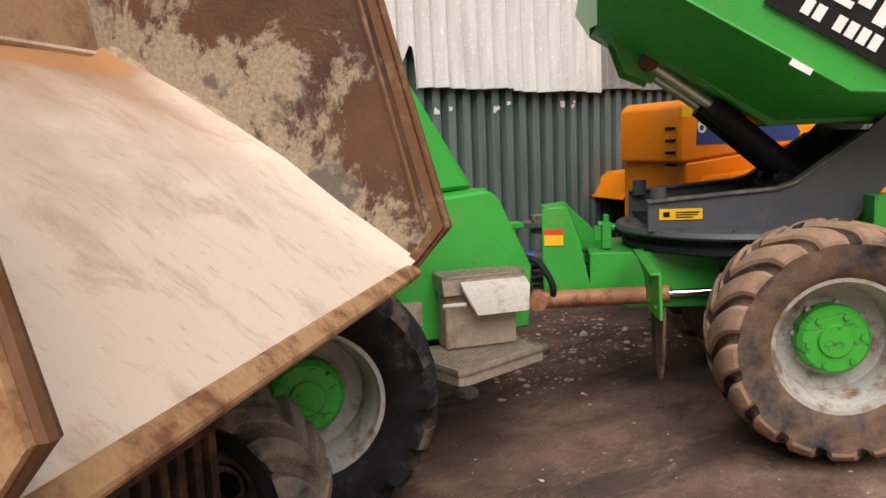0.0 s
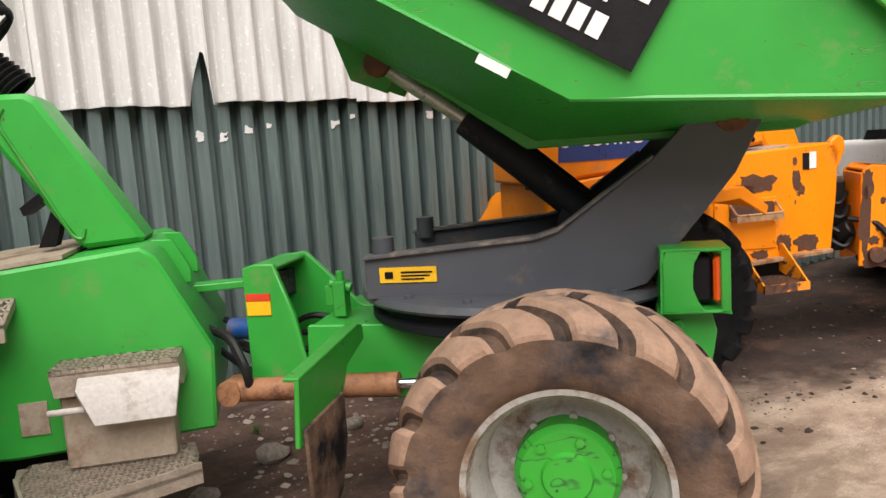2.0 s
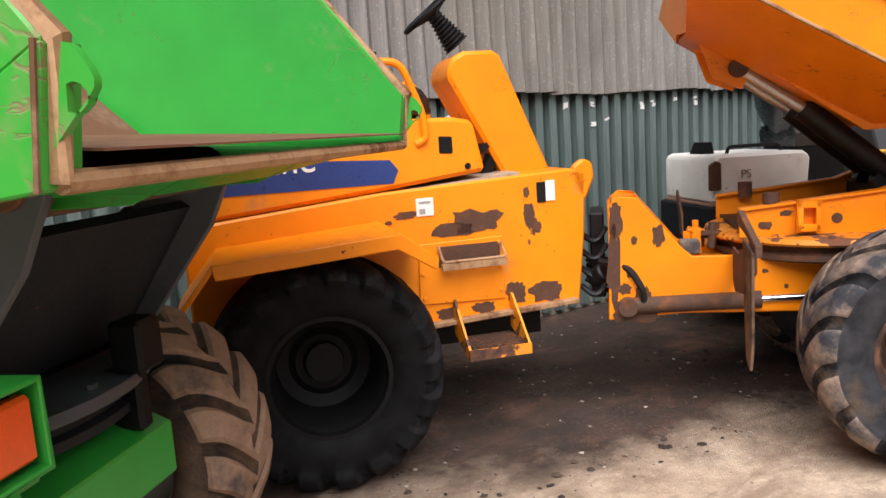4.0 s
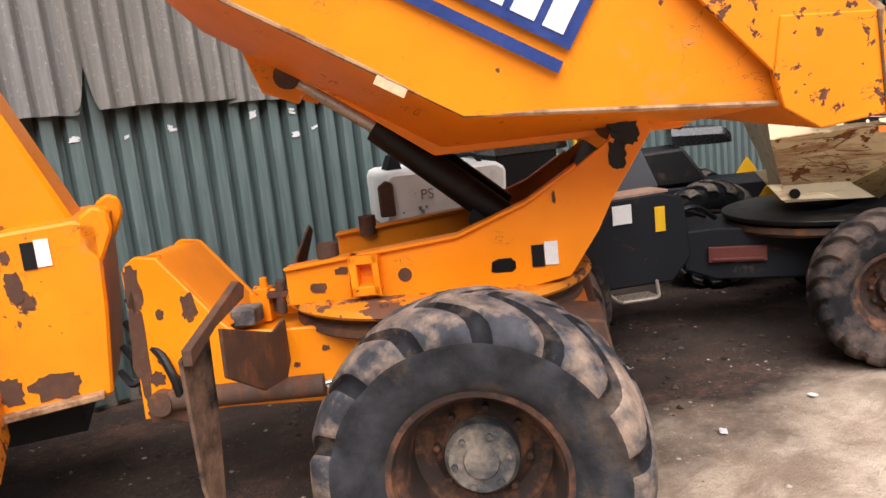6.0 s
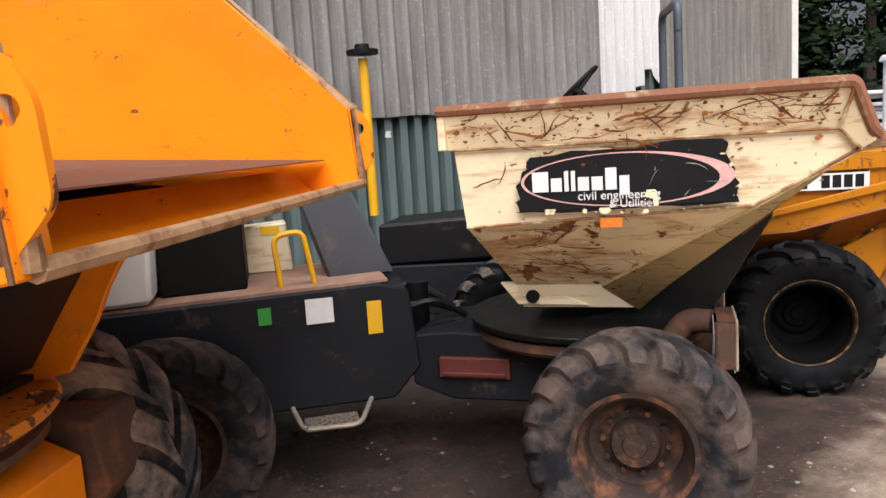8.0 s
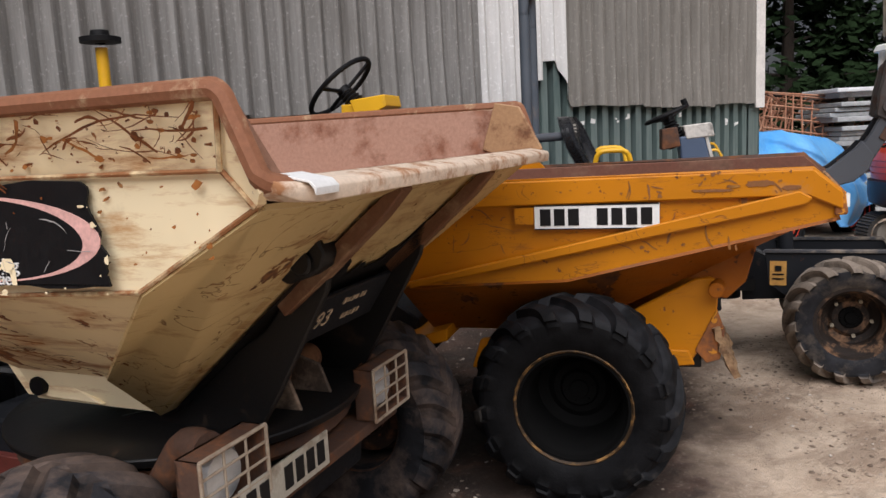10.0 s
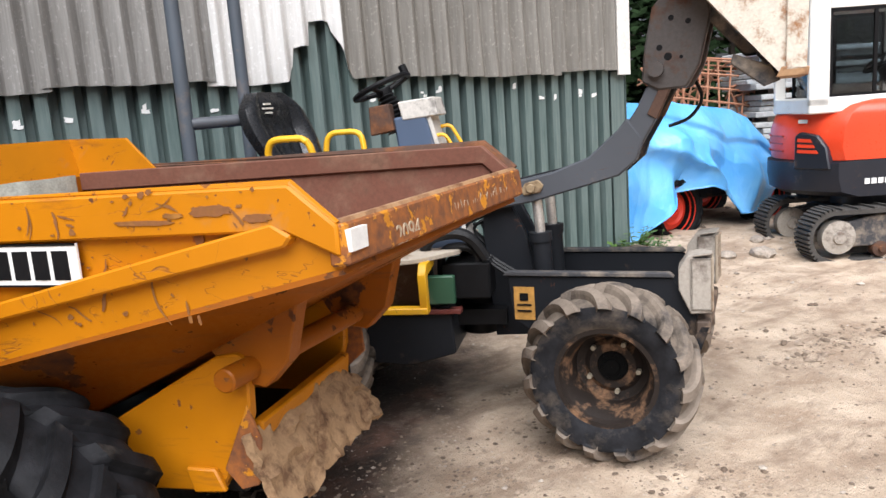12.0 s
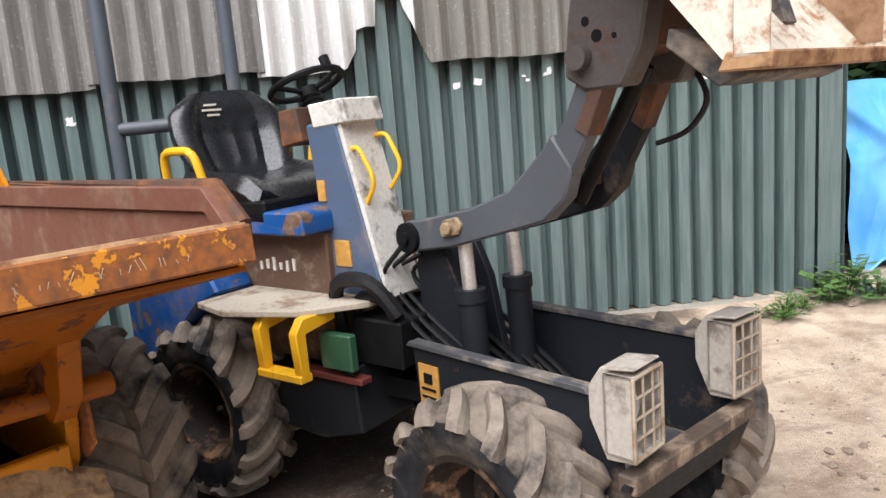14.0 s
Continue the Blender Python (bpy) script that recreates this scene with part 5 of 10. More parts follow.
        for v in bm.verts:
            if v.co.z < 0.72:
                v.co.x += 0.055 if v.co.x < 0.9 else -0.02
        cyl(bm, (0.68, -0.61, 0.745), (0.80, -0.61, 0.745), 0.012, 8)
        part("flap", bm, FLAP_STEEL, tank, "dull bent steel flap", I4, 0.003)
        bm = B()
        prism(bm, [(0.50, -hw), (0.53, -0.56), (0.66, -0.88), (0.71, -0.88), (1.16, -0.66), (1.10, -hw)], 0.495, 0.51, "z")
        prism(bm, [(0.53, -0.56), (0.66, -0.88), (0.71, -0.88), (1.16, -0.66), (1.155, -0.65), (0.705, -0.868), (0.668, -0.868), (0.54, -0.555)], 0.46, 0.53, "z")
        part("lower_step", bm, TREAD, tank, "expanded-metal lower step", I4)
        bm = B()
        tread_plate(bm, 0.55, 1.14, -0.86, -0.44, 0.522)
        for co, no in (((0.66, -0.86, 0), (-0.92, -0.40, 0)), ((0.71, -0.868, 0), (0.44, -0.90, 0)), ((1.13, -0.5, 0), (1, 0.2, 0))):
            bmesh.ops.bisect_plane(bm, geom=list(bm.verts) + list(bm.edges) + list(bm.faces), plane_co=co, plane_no=no, clear_outer=True)
        tagged(part("tread_grid", bm, TREAD, tank, "expanded-metal tread"), "expanded-metal tread", kind="stuff")
        bm = B()
        prism(bm, [(-hw, 1.095), (-0.57, 1.03), (-0.575, 0.985), (-0.56, 0.985), (-0.555, 1.02), (-hw, 1.075)], 0.29, 0.575, "x")
        small = part("side_step", bm, TREAD, body, "small bolted tread step")
        bm = B()
        tread_plate(bm, 0.29, 0.575, -0.165, 0.0, 0.0)
        bolts(bm, [(0.33, -0.03, 0.002), (0.53, -0.03, 0.002)], 0.018, 0.01, "z")
        tagged(part("tread_grid", bm, TREAD, small, "expanded-metal tread", pose(0, -hw, 1.10, 23.5, 0, 0)), "expanded-metal tread", kind="stuff")
        sticker("data_plate", 0.535, 0.63, 0.625, 0.74, -hw - 0.003, TAN_STEEL, body, "worn grey data plate")
    else:
        bm = B()
        prism(bm, [(0.16, 0.69), (0.17, 0.985), (0.62, 0.99), (0.62, 0.675)], -hw - 0.012, -hw)
        bolts(bm, [(x, -hw - 0.012, z) for x in (0.185, 0.60) for z in (0.72, 0.84, 0.96)], 0.012, 0.008)
        bolts(bm, [(x, -hw - 0.012, 0.70) for x in (0.30, 0.52)], 0.008, 0.006)
        door = part("access_panel", bm, mat, body, "bolted amber access panel", I4, 0.004)
        bm = B()
        prism(bm, [(0.27, 0.865), (0.28, 0.965), (0.60, 0.965), (0.60, 0.865)], -hw - 0.016, -hw - 0.011)
        part("step_recess", bm, PATCH_RUST, door, "dark rusted step recess")
        bm = B()
        tread(door, 0.28, 0.60, -hw - 0.09, -hw - 0.012, 0.875, SKIP_EDGE)
        prism(bm, [(0.27, 0.86), (0.27, 0.895), (0.61, 0.895), (0.61, 0.86)], -hw - 0.098, -hw - 0.09)
        tube(bm, arc([(0.275, -hw - 0.012, 0.965), (0.275, -hw - 0.094, 0.90), (0.605, -hw - 0.094, 0.90), (0.605, -hw - 0.012, 0.965)], 0.02), 0.008, 6)
        part("upper_step", bm, SKIP_EDGE, door, "worn expanded-metal step")
        bm = B()
        for x in (0.335, 0.645):
            prism(bm, [(-hw, 0.70), (-hw - 0.03, 0.70), (-0.68, 0.50), (-0.68, 0.455), (-hw, 0.53)], x, x + 0.012, "x")
        box(bm, 0.335, 0.657, -0.69, -0.68, 0.455, 0.505)
        low_step = part("lower_step", bm, YELLOW_CHIP, body, "bent step with rusted tread", I4)
        tread(low_step, 0.35, 0.64, -0.66, -hw, 0.50, RUSTY)
        sticker("data_plate", 0.175, 0.265, 1.12, 1.205, -hw - 0.003, LABEL_WHITE, body, "scratched white data plate")
        bars("plate_print", [(0.19, 0.22, 1.13, 1.155), (0.19, 0.25, 1.18, 1.19)], -hw - 0.004, LABEL_DIM, body)
        sticker("safety_label", 0.825, 0.872, 1.135, 1.235, -hw - 0.003, LABEL_BLACK, body, "black safety label")
        sticker("safety_label", 0.874, 0.925, 1.14, 1.24, -hw - 0.003, LABEL_WHITE, body, "faded white safety label")
        bm = B()
        box(bm, 0.10, 1.05, -hw - 0.05, -hw + 0.02, 0.565, 0.59)
        part("sill", bm, SKIP_EDGE, body, "scraped sill flange", pose(0, 0, 0, 0, -2.6, 0), 0.004)
        for k, (cx, cz, w, h, sd) in enumerate(((0.49, 1.075, 0.13, 0.055, 3), (0.36, 1.04, 0.11, 0.028, 4), (0.775, 1.075, 0.032, 0.05, 5), (0.765, 1.19, 0.016, 0.024, 6), (0.86, 0.685, 0.095, 0.05, 7), (0.685, 0.70, 0.05, 0.06, 8),
                                                (0.50, 0.64, 0.06, 0.025, 9), (0.30, 0.63, 0.05, 0.03, 10), (0.12, 1.13, 0.06, 0.018, 11), (0.03, 1.10, 0.02, 0.01, 12))):
            rust_patch(body, cx, cz, w, h, -hw - 0.001, sd)
        # bonnet side
        bm = B()
        prism(bm, [(-0.86, 1.285), (-0.84, 1.54), (-0.36, 1.54), (-0.25, 1.41), (0.06, 1.395), (0.10, 1.345), (0.07, 1.285)], -0.419, -0.4135)
        navy = part("side_panel", bm, LABEL_BLUE, bonnet, "navy blue bonnet panel")
        words("lettering", "6-tonne", 0.175, LABEL_WHITE, navy, pose(-0.58, -0.4205, 1.42, 90, 0, 0), "white capacity lettering")
        sticker("white_label", -0.24, -0.04, 1.455, 1.555, -0.4165, LABEL_WHITE, bonnet, "plain white label")
        bm = B()
        prism(bm, [(0.315, 1.41), (0.315, 1.49), (0.385, 1.485), (0.385, 1.405)], -0.422, -0.414)
        part("key_hatch", bm, BLACK, bonnet, "small black switch hatch", I4, 0.004)
        bm = B()
        cyl(bm, (0.46, -0.42, 1.34), (0.46, -0.41, 1.34), 0.016, 12)
        part("bore", bm, BLACK, bonnet)
        sticker("noise_label", -0.99, -0.90, 1.48, 1.56, -0.4165, LABEL_YELLOW, bonnet, "yellow bonnet label")
    if not st["worn"]:
        bm = B()
        prism(bm, [(1.0, 1.06), (1.0, 1.235), (1.08, 1.23), (1.14, 1.12), (1.14, 1.06)], -0.16, -0.14)
        prism(bm, [(1.0, 1.06), (1.0, 1.235), (1.08, 1.23), (1.14, 1.12), (1.14, 1.06)], 0.14, 0.16)
        box(bm, 1.1, 1.34, -0.05, 0.05, 1.0, 1.03)
        part("hinge_lug", bm, mat, body, "", I4, 0.004)
    bm = B()
    cyl(bm, (st["axle_x"] - dx, -0.6, 0.52), (st["axle_x"] - dx, 0.6, 0.52), 0.09, 14)
    box(bm, -dx - 0.3, 0.9, -0.2, 0.2, 0.42, 0.62)
    part("axle", bm, BLACK, body, "black rear axle")
    return body


def swivel_dumper(F, h, Rp, hr, dx, st, label, tyre_r, tyre_f, half_f, half_r):
    M = ground_pose(F[0], F[1], h)
    mr = M.inverted() @ pose(Rp[0], Rp[1], st["rz"], 0, 0, hr)
    d = thing("swivel_dumper", M, label, "dumper", "parked dumpers")
    front_frame(d, st["frame"], st)
    tipping_frame(d, st["arm"], st)
    skip = skip_high(d, st["paint"], st["belly"], SKIP_INSIDE, st)
    R = 0.54
    for y, sp in ((-half_f, 8), (st["far_f"], 23)):
        add_wheel(d, tyre_f, 0, y, R, I4, sp)
    for y, sp in ((-half_r, 3), (half_r, 31)):
        add_wheel(d, tyre_r, st["axle_x"], y, R, mr, sp)
    rear_body(d, st["paint_rear"], st, mr, dx)
    return d, skip


green_style = dict(nose=((1.0, 1.545), (1.05, 1.55), (1.075, 1.73), (0.94, 1.65), (0.94, 1.65)), skip_label="raised green steel skip", worn=False, paint=GREEN, paint_rear=GREEN, belly=GREEN_DARK, frame=GREEN, arm=GREY, ram=CHARCOAL, ring=CHARCOAL, arm_label=True,
                   frame_label="green front chassis", body_label="green rear body", flap="plate", lamps=True, console=GREEN, bonnet=GREEN, bonnet_z=1.55, rail=GREEN, pillar=0.32, tall=1.05, console_up=0.0, rz=-0.08, axle_x=0.0, far_f=0.61)
yellow_style = dict(nose=((1.02, 1.475), (1.19, 1.50), (1.17, 1.77), (0.90, 1.64), (0.92, 1.785)), skip_label="raised amber steel skip", worn=True, paint=YELLOW, paint_rear=YELLOW_MID, belly=YELLOW, frame=YELLOW_MID, arm=YELLOW, ram=BLACK_OIL_SHADE, ring=RUSTY, arm_label=False,
                    frame_label="chipped amber front chassis", body_label="chipped amber rear body", flap="rubber", lamps=False, console=YELLOW, bonnet=YELLOW, bonnet_z=1.58, rail=YELLOW, pillar=0.42, tall=1.06, console_up=0.10, rz=0.0, axle_x=-0.08, far_f=0.66)
WHEEL_GREEN_F = wheel_set(0.518, 0.42, 0.285, 17, TYRE_TAN, RIM_GREY, GREEN_HUB, 0.155, 0.08, 0.17, "green painted hub with chipped paint", 8, 0.030, None, 1.55, 0.018)
WHEEL_GREEN_R = wheel_set(0.54, 0.42, 0.285, 17, TYRE_MIX, RIM_GREY, GREEN_HUB, 0.155, 0.08, 0.17, "green painted hub", 8)
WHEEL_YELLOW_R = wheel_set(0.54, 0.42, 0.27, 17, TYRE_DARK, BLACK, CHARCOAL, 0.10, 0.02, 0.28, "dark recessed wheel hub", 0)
WHEEL_YELLOW = wheel_set(0.53, 0.42, 0.27, 14, TYRE_BLUE, RIM_RUST, DUST_METAL, 0.12, 0.08, 0.20, "mud-grey wheel hub", 8, 0.022, None, 1.6, 0.022)
green_dumper, green_skip = swivel_dumper((5.552, 3.731), -43, (3.246, 5.056), -19, 0.0, green_style, "green articulated dumper with raised swivel skip on brown yard", WHEEL_GREEN_R, WHEEL_GREEN_F, 0.86, 0.86)
yellow_dumper, yellow_skip = swivel_dumper((9.69, 3.53), -44, (7.196, 5.13), -17.5, 0.28, yellow_style, "amber articulated dumper with rust patches and raised skip", WHEEL_YELLOW_R, WHEEL_YELLOW, 0.86, 0.66)

# dark joint between the amber halves
bm = B()
box(bm, -1.47, -1.39, -0.16, 0.20, 0.62, 1.10)
cyl(bm, (-1.44, -0.24, 0.74), (-1.38, -0.30, 0.80), 0.06, 14)
part("joint_block", bm, BLACK_OIL_SHADE, yellow_dumper, "oily black articulation block", I4, 0.01)
for k in range(4):
    bm = B()
    y, z = -0.30 + 0.05 * k, 0.72 + 0.09 * k
    tube(bm, arc([(-1.52, y, z), (-1.44, y - 0.05, z - 0.06), (-1.38, y, z + 0.03)], 0.05), 0.016, 6)
    part("hose", bm, HOSE, yellow_dumper, "black hydraulic hose")
# flaked paint on the amber front frame
for cx, cz, w, h, sd in ((-1.345, 0.86, 0.035, 0.20, 21), (-1.33, 1.08, 0.03, 0.09, 22), (-1.24, 0.60, 0.13, 0.055, 23), (-1.20, 0.68, 0.035, 0.05, 24), (-1.29, 0.72, 0.03, 0.03, 25), (-1.26, 0.80, 0.02, 0.02, 26), (-1.24, 0.98, 0.016, 0.02, 27),
                         (-1.12, 1.0, 0.03, 0.05, 28), (-0.80, 0.66, 0.05, 0.03, 29), (-0.60, 0.80, 0.015, 0.01, 30), (-0.72, 0.74, 0.012, 0.01, 31), (-0.5, 0.72, 0.01, 0.01, 32)):
    rust_patch(yellow_dumper, cx, cz, w, h, -0.4215, sd)
bm = B()
prism(bm, [(0.055, 1.04), (0.06, 1.075), (0.085, 1.085), (0.13, 1.085), (0.145, 1.07), (0.145, 1.045), (0.13, 1.035), (0.07, 1.035)], -0.4135, -0.40)
part("access_slot", bm, BLACK, yellow_dumper, "dark rounded access slot")
bm = B()
cyl(bm, (-0.265, -0.4135, 1.055), (-0.265, -0.40, 1.055), 0.026, 14)
part("bore", bm, PATCH_RUST, yellow_dumper, "rusty plugged bore")
bm = B()
for a in ((-0.46, -0.35, 1.115, 1.15), (-0.46, -0.43, 1.0, 1.15), (-0.375, -0.35, 1.0, 1.15), (-0.46, -0.35, 1.0, 1.035)):
    box(bm, a[0], a[1], -0.47, -0.40, a[2], a[3])
part("lock_bracket", bm, YELLOW, yellow_dumper, "amber bracket with square hole", I4, 0.004)

bm = B()
prism(bm, [(0.30, 0.88), (0.34, 1.02), (0.62, 1.14), (0.66, 1.10), (0.50, 0.98), (0.46, 0.88)], -0.93, -0.918, "x")
part("lever_plate", bm, RUSTY, yellow_dumper, "bent rusty lever plate", I4, 0.003)
for k, (x, y, z, h) in enumerate(((-0.83, -0.20, 0.89, 0.14), (-0.88, -0.14, 0.89, 0.10), (-0.80, -0.08, 0.89, 0.12), (-0.9, 0.0, 0.89, 0.08))):
    bm = B()
    cyl(bm, (x, y, z), (x + 0.01, y, z + h), 0.022, 10)
    box(bm, x - 0.05, x + 0.05, y - 0.02, y + 0.02, z + h * 0.5, z + h * 0.5 + 0.025)
    part("linkage_pin", bm, RUSTY, yellow_dumper, "rusty linkage pin", I4, 0.003)
bm = B()
box(bm, -1.0, -0.90, -0.33, -0.22, 0.88, 0.95)
part("valve_block", bm, DUST_METAL, yellow_dumper, "dusty blue-grey valve block", I4, 0.006)

# writing on the green skip: black panel with unreadable white bars
bm = B()
box(bm, -0.62, 0.0, -0.003, 0.003, 0.0, 0.52)
gd = part("name_panel", bm, LABEL_BLACK, green_skip, "black sign panel on the skip side", pose(0.215, -0.886, 1.668) @ pose(0, 0, 0, 0, 31, 0))
bars("panel_print", [(-0.16, -0.12, 0.035, 0.10), (-0.215, -0.175, 0.035, 0.10), (-0.27, -0.23, 0.035, 0.10), (-0.325, -0.285, 0.035, 0.10), (-0.42, -0.38, 0.035, 0.10), (-0.475, -0.435, 0.035, 0.10),
                     (-0.56, -0.30, 0.135, 0.165), (-0.09, -0.045, 0.17, 0.30), (-0.12, -0.105, 0.27, 0.31), (-0.20, -0.145, 0.13, 0.30), (-0.29, -0.23, 0.17, 0.30), (-0.38, -0.32, 0.17, 0.30), (-0.48, -0.42, 0.17, 0.38)], -0.002, LABEL_WHITE, gd)
bm = B()
box(bm, -0.5, 0.0, -0.003, 0.003, 0.07, 0.42)
yd = part("name_panel", bm, LABEL_BLUE, yellow_skip, "navy sign panel on the skip side", pose(0.33, -0.886, 1.70) @ pose(0, 0, 0, 0, 31, 0))
bars("panel_print", [(-0.10, -0.035, 0.10, 0.235), (-0.20, -0.125, 0.10, 0.235), (-0.31, -0.225, 0.10, 0.235), (-0.40, -0.33, 0.10, 0.31)], -0.002, LABEL_WHITE, yd)
bars("stripe", [(-0.9, 0.0, 0.0, 0.035)], 0.0, LABEL_BLUE, yd)
sticker("fuel_label", -1.24, -1.14, 0.90, 0.955, -0.3225, LABEL_YELLOW, green_dumper, "yellow fuel label")
sticker("fuel_label", -1.24, -1.14, 0.957, 0.985, -0.3225, LABEL_RED, green_dumper, "red label strip")
sticker("load_label", 0.205, 0.25, 1.045, 1.125, -0.413, LABEL_BLACK, yellow_dumper, "black load label")
sticker("load_label", 0.252, 0.30, 1.05, 1.135, -0.413, LABEL_WHITE, yellow_dumper, "faded white load label")
# grease and rust on the amber tipping plates
for cx, cz, w, h, sd, mt in ((0.56, 1.50, 0.045, 0.05, 61, BLACK_OIL_SHADE), (0.53, 1.42, 0.03, 0.05, 62, BLACK_OIL_SHADE), (-0.50, 1.09, 0.03, 0.012, 67, PATCH_RUST), (-0.60, 1.03, 0.03, 0.02, 68, PATCH_RUST), (0.30, 1.29, 0.006, 0.02, 69, PATCH_RUST)):
    rust_patch(yellow_dumper, cx, cz, w, h, -0.4125, sd, mt)

# ---- cream swivel dumper ----
def scratches(parent, name, corner, ux, uz, count, seed, material, long=(0.05, 0.3), thick=(0.002, 0.006), lean=(0.0, 0.5), label="rust-brown scrapes"):
    """Tapered scrapes on a flat panel that spans ux and uz from corner; they stand a little proud."""
    rr = random.Random(seed)
    c, ux, uz = Vector(corner), Vector(ux), Vector(uz)
    w, h = ux.length, uz.length
    a, b = ux / w, uz / h
    bm = B()
    for k in range(count):
        px, pz = rr.uniform(0, w), rr.uniform(0, h)
        ang = rr.gauss(*lean) if rr.random() < 0.75 else rr.uniform(-1.6, 1.6)
        ln, th, bend = rr.uniform(*long) * rr.random() ** 0.7, rr.uniform(*thick), rr.gauss(0, 0.7)
        line = []
        for q in range(9):
            s = q / 8
            if not (0 <= px <= w and 0 <= pz <= h):
                break
            line.append((px, pz, ang, th * (0.25 + math.sin(math.pi * min(1, s * 0.9 + 0.08))) * rr.uniform(0.6, 1.2)))
            ang += bend / 8 + rr.gauss(0, 0.16)
            px, pz = px + ln / 8 * math.cos(ang), pz + ln / 8 * math.sin(ang)
        if len(line) < 3:
            continue
        vs = []
        for x, z, g, t in line:
            vs.append([bm.verts.new(c + a * (x - e * math.sin(g) * t) + b * (z + e * math.cos(g) * t)) for e in (-1, 1)])
        for p, q in zip(vs, vs[1:]):
            bm.faces.new((p[0], q[0], q[1], p[1]))
    return tagged(part(name, bm, material, parent, label), label, kind="stuff")


def blotches(parent, name, corner, ux, uz, count, seed, material, size=(0.006, 0.03), label="rust spots"):
    """Ragged spots on a flat panel."""
    rr = random.Random(seed)
    c, ux, uz = Vector(corner), Vector(ux), Vector(uz)
    a, b = ux.normalized(), uz.normalized()
    bm = B()
    for k in range(count):
        px, pz, r = rr.uniform(0, ux.length), rr.uniform(0, uz.length), rr.uniform(*size) * rr.random()
        r = max(r, 0.003)
        squash = rr.uniform(0.35, 1.0)
        poly(bm, [c + a * min(ux.length, max(0, px + r * math.cos(t) * rr.uniform(0.6, 1.3))) + b * min(uz.length, max(0, pz + squash * r * math.sin(t) * rr.uniform(0.6, 1.3))) for t in np.linspace(0, 6.0, 9)])
    return tagged(part(name, bm, material, parent, label), label, kind="stuff")


SCRAPE_RUST = dirty_metal("scrape_rust", (0.19, 0.06, 0.016), (0.07, 0.026, 0.012), 0.35, 0.65, 12)
SCRAPE_ORANGE = dirty_metal("scrape_orange", (0.40, 0.15, 0.035), (0.22, 0.08, 0.02), 0.4, 0.65, 16)


RUST_RIM = dirty_metal("rust_brown_rim", (0.27, 0.115, 0.06), (0.62, 0.46, 0.28), 0.22, 0.7, 7)
SEAM_RUST = dirty_metal("rusting_seam", (0.30, 0.13, 0.05), (0.80, 0.64, 0.38), 0.5, 0.7, 9)


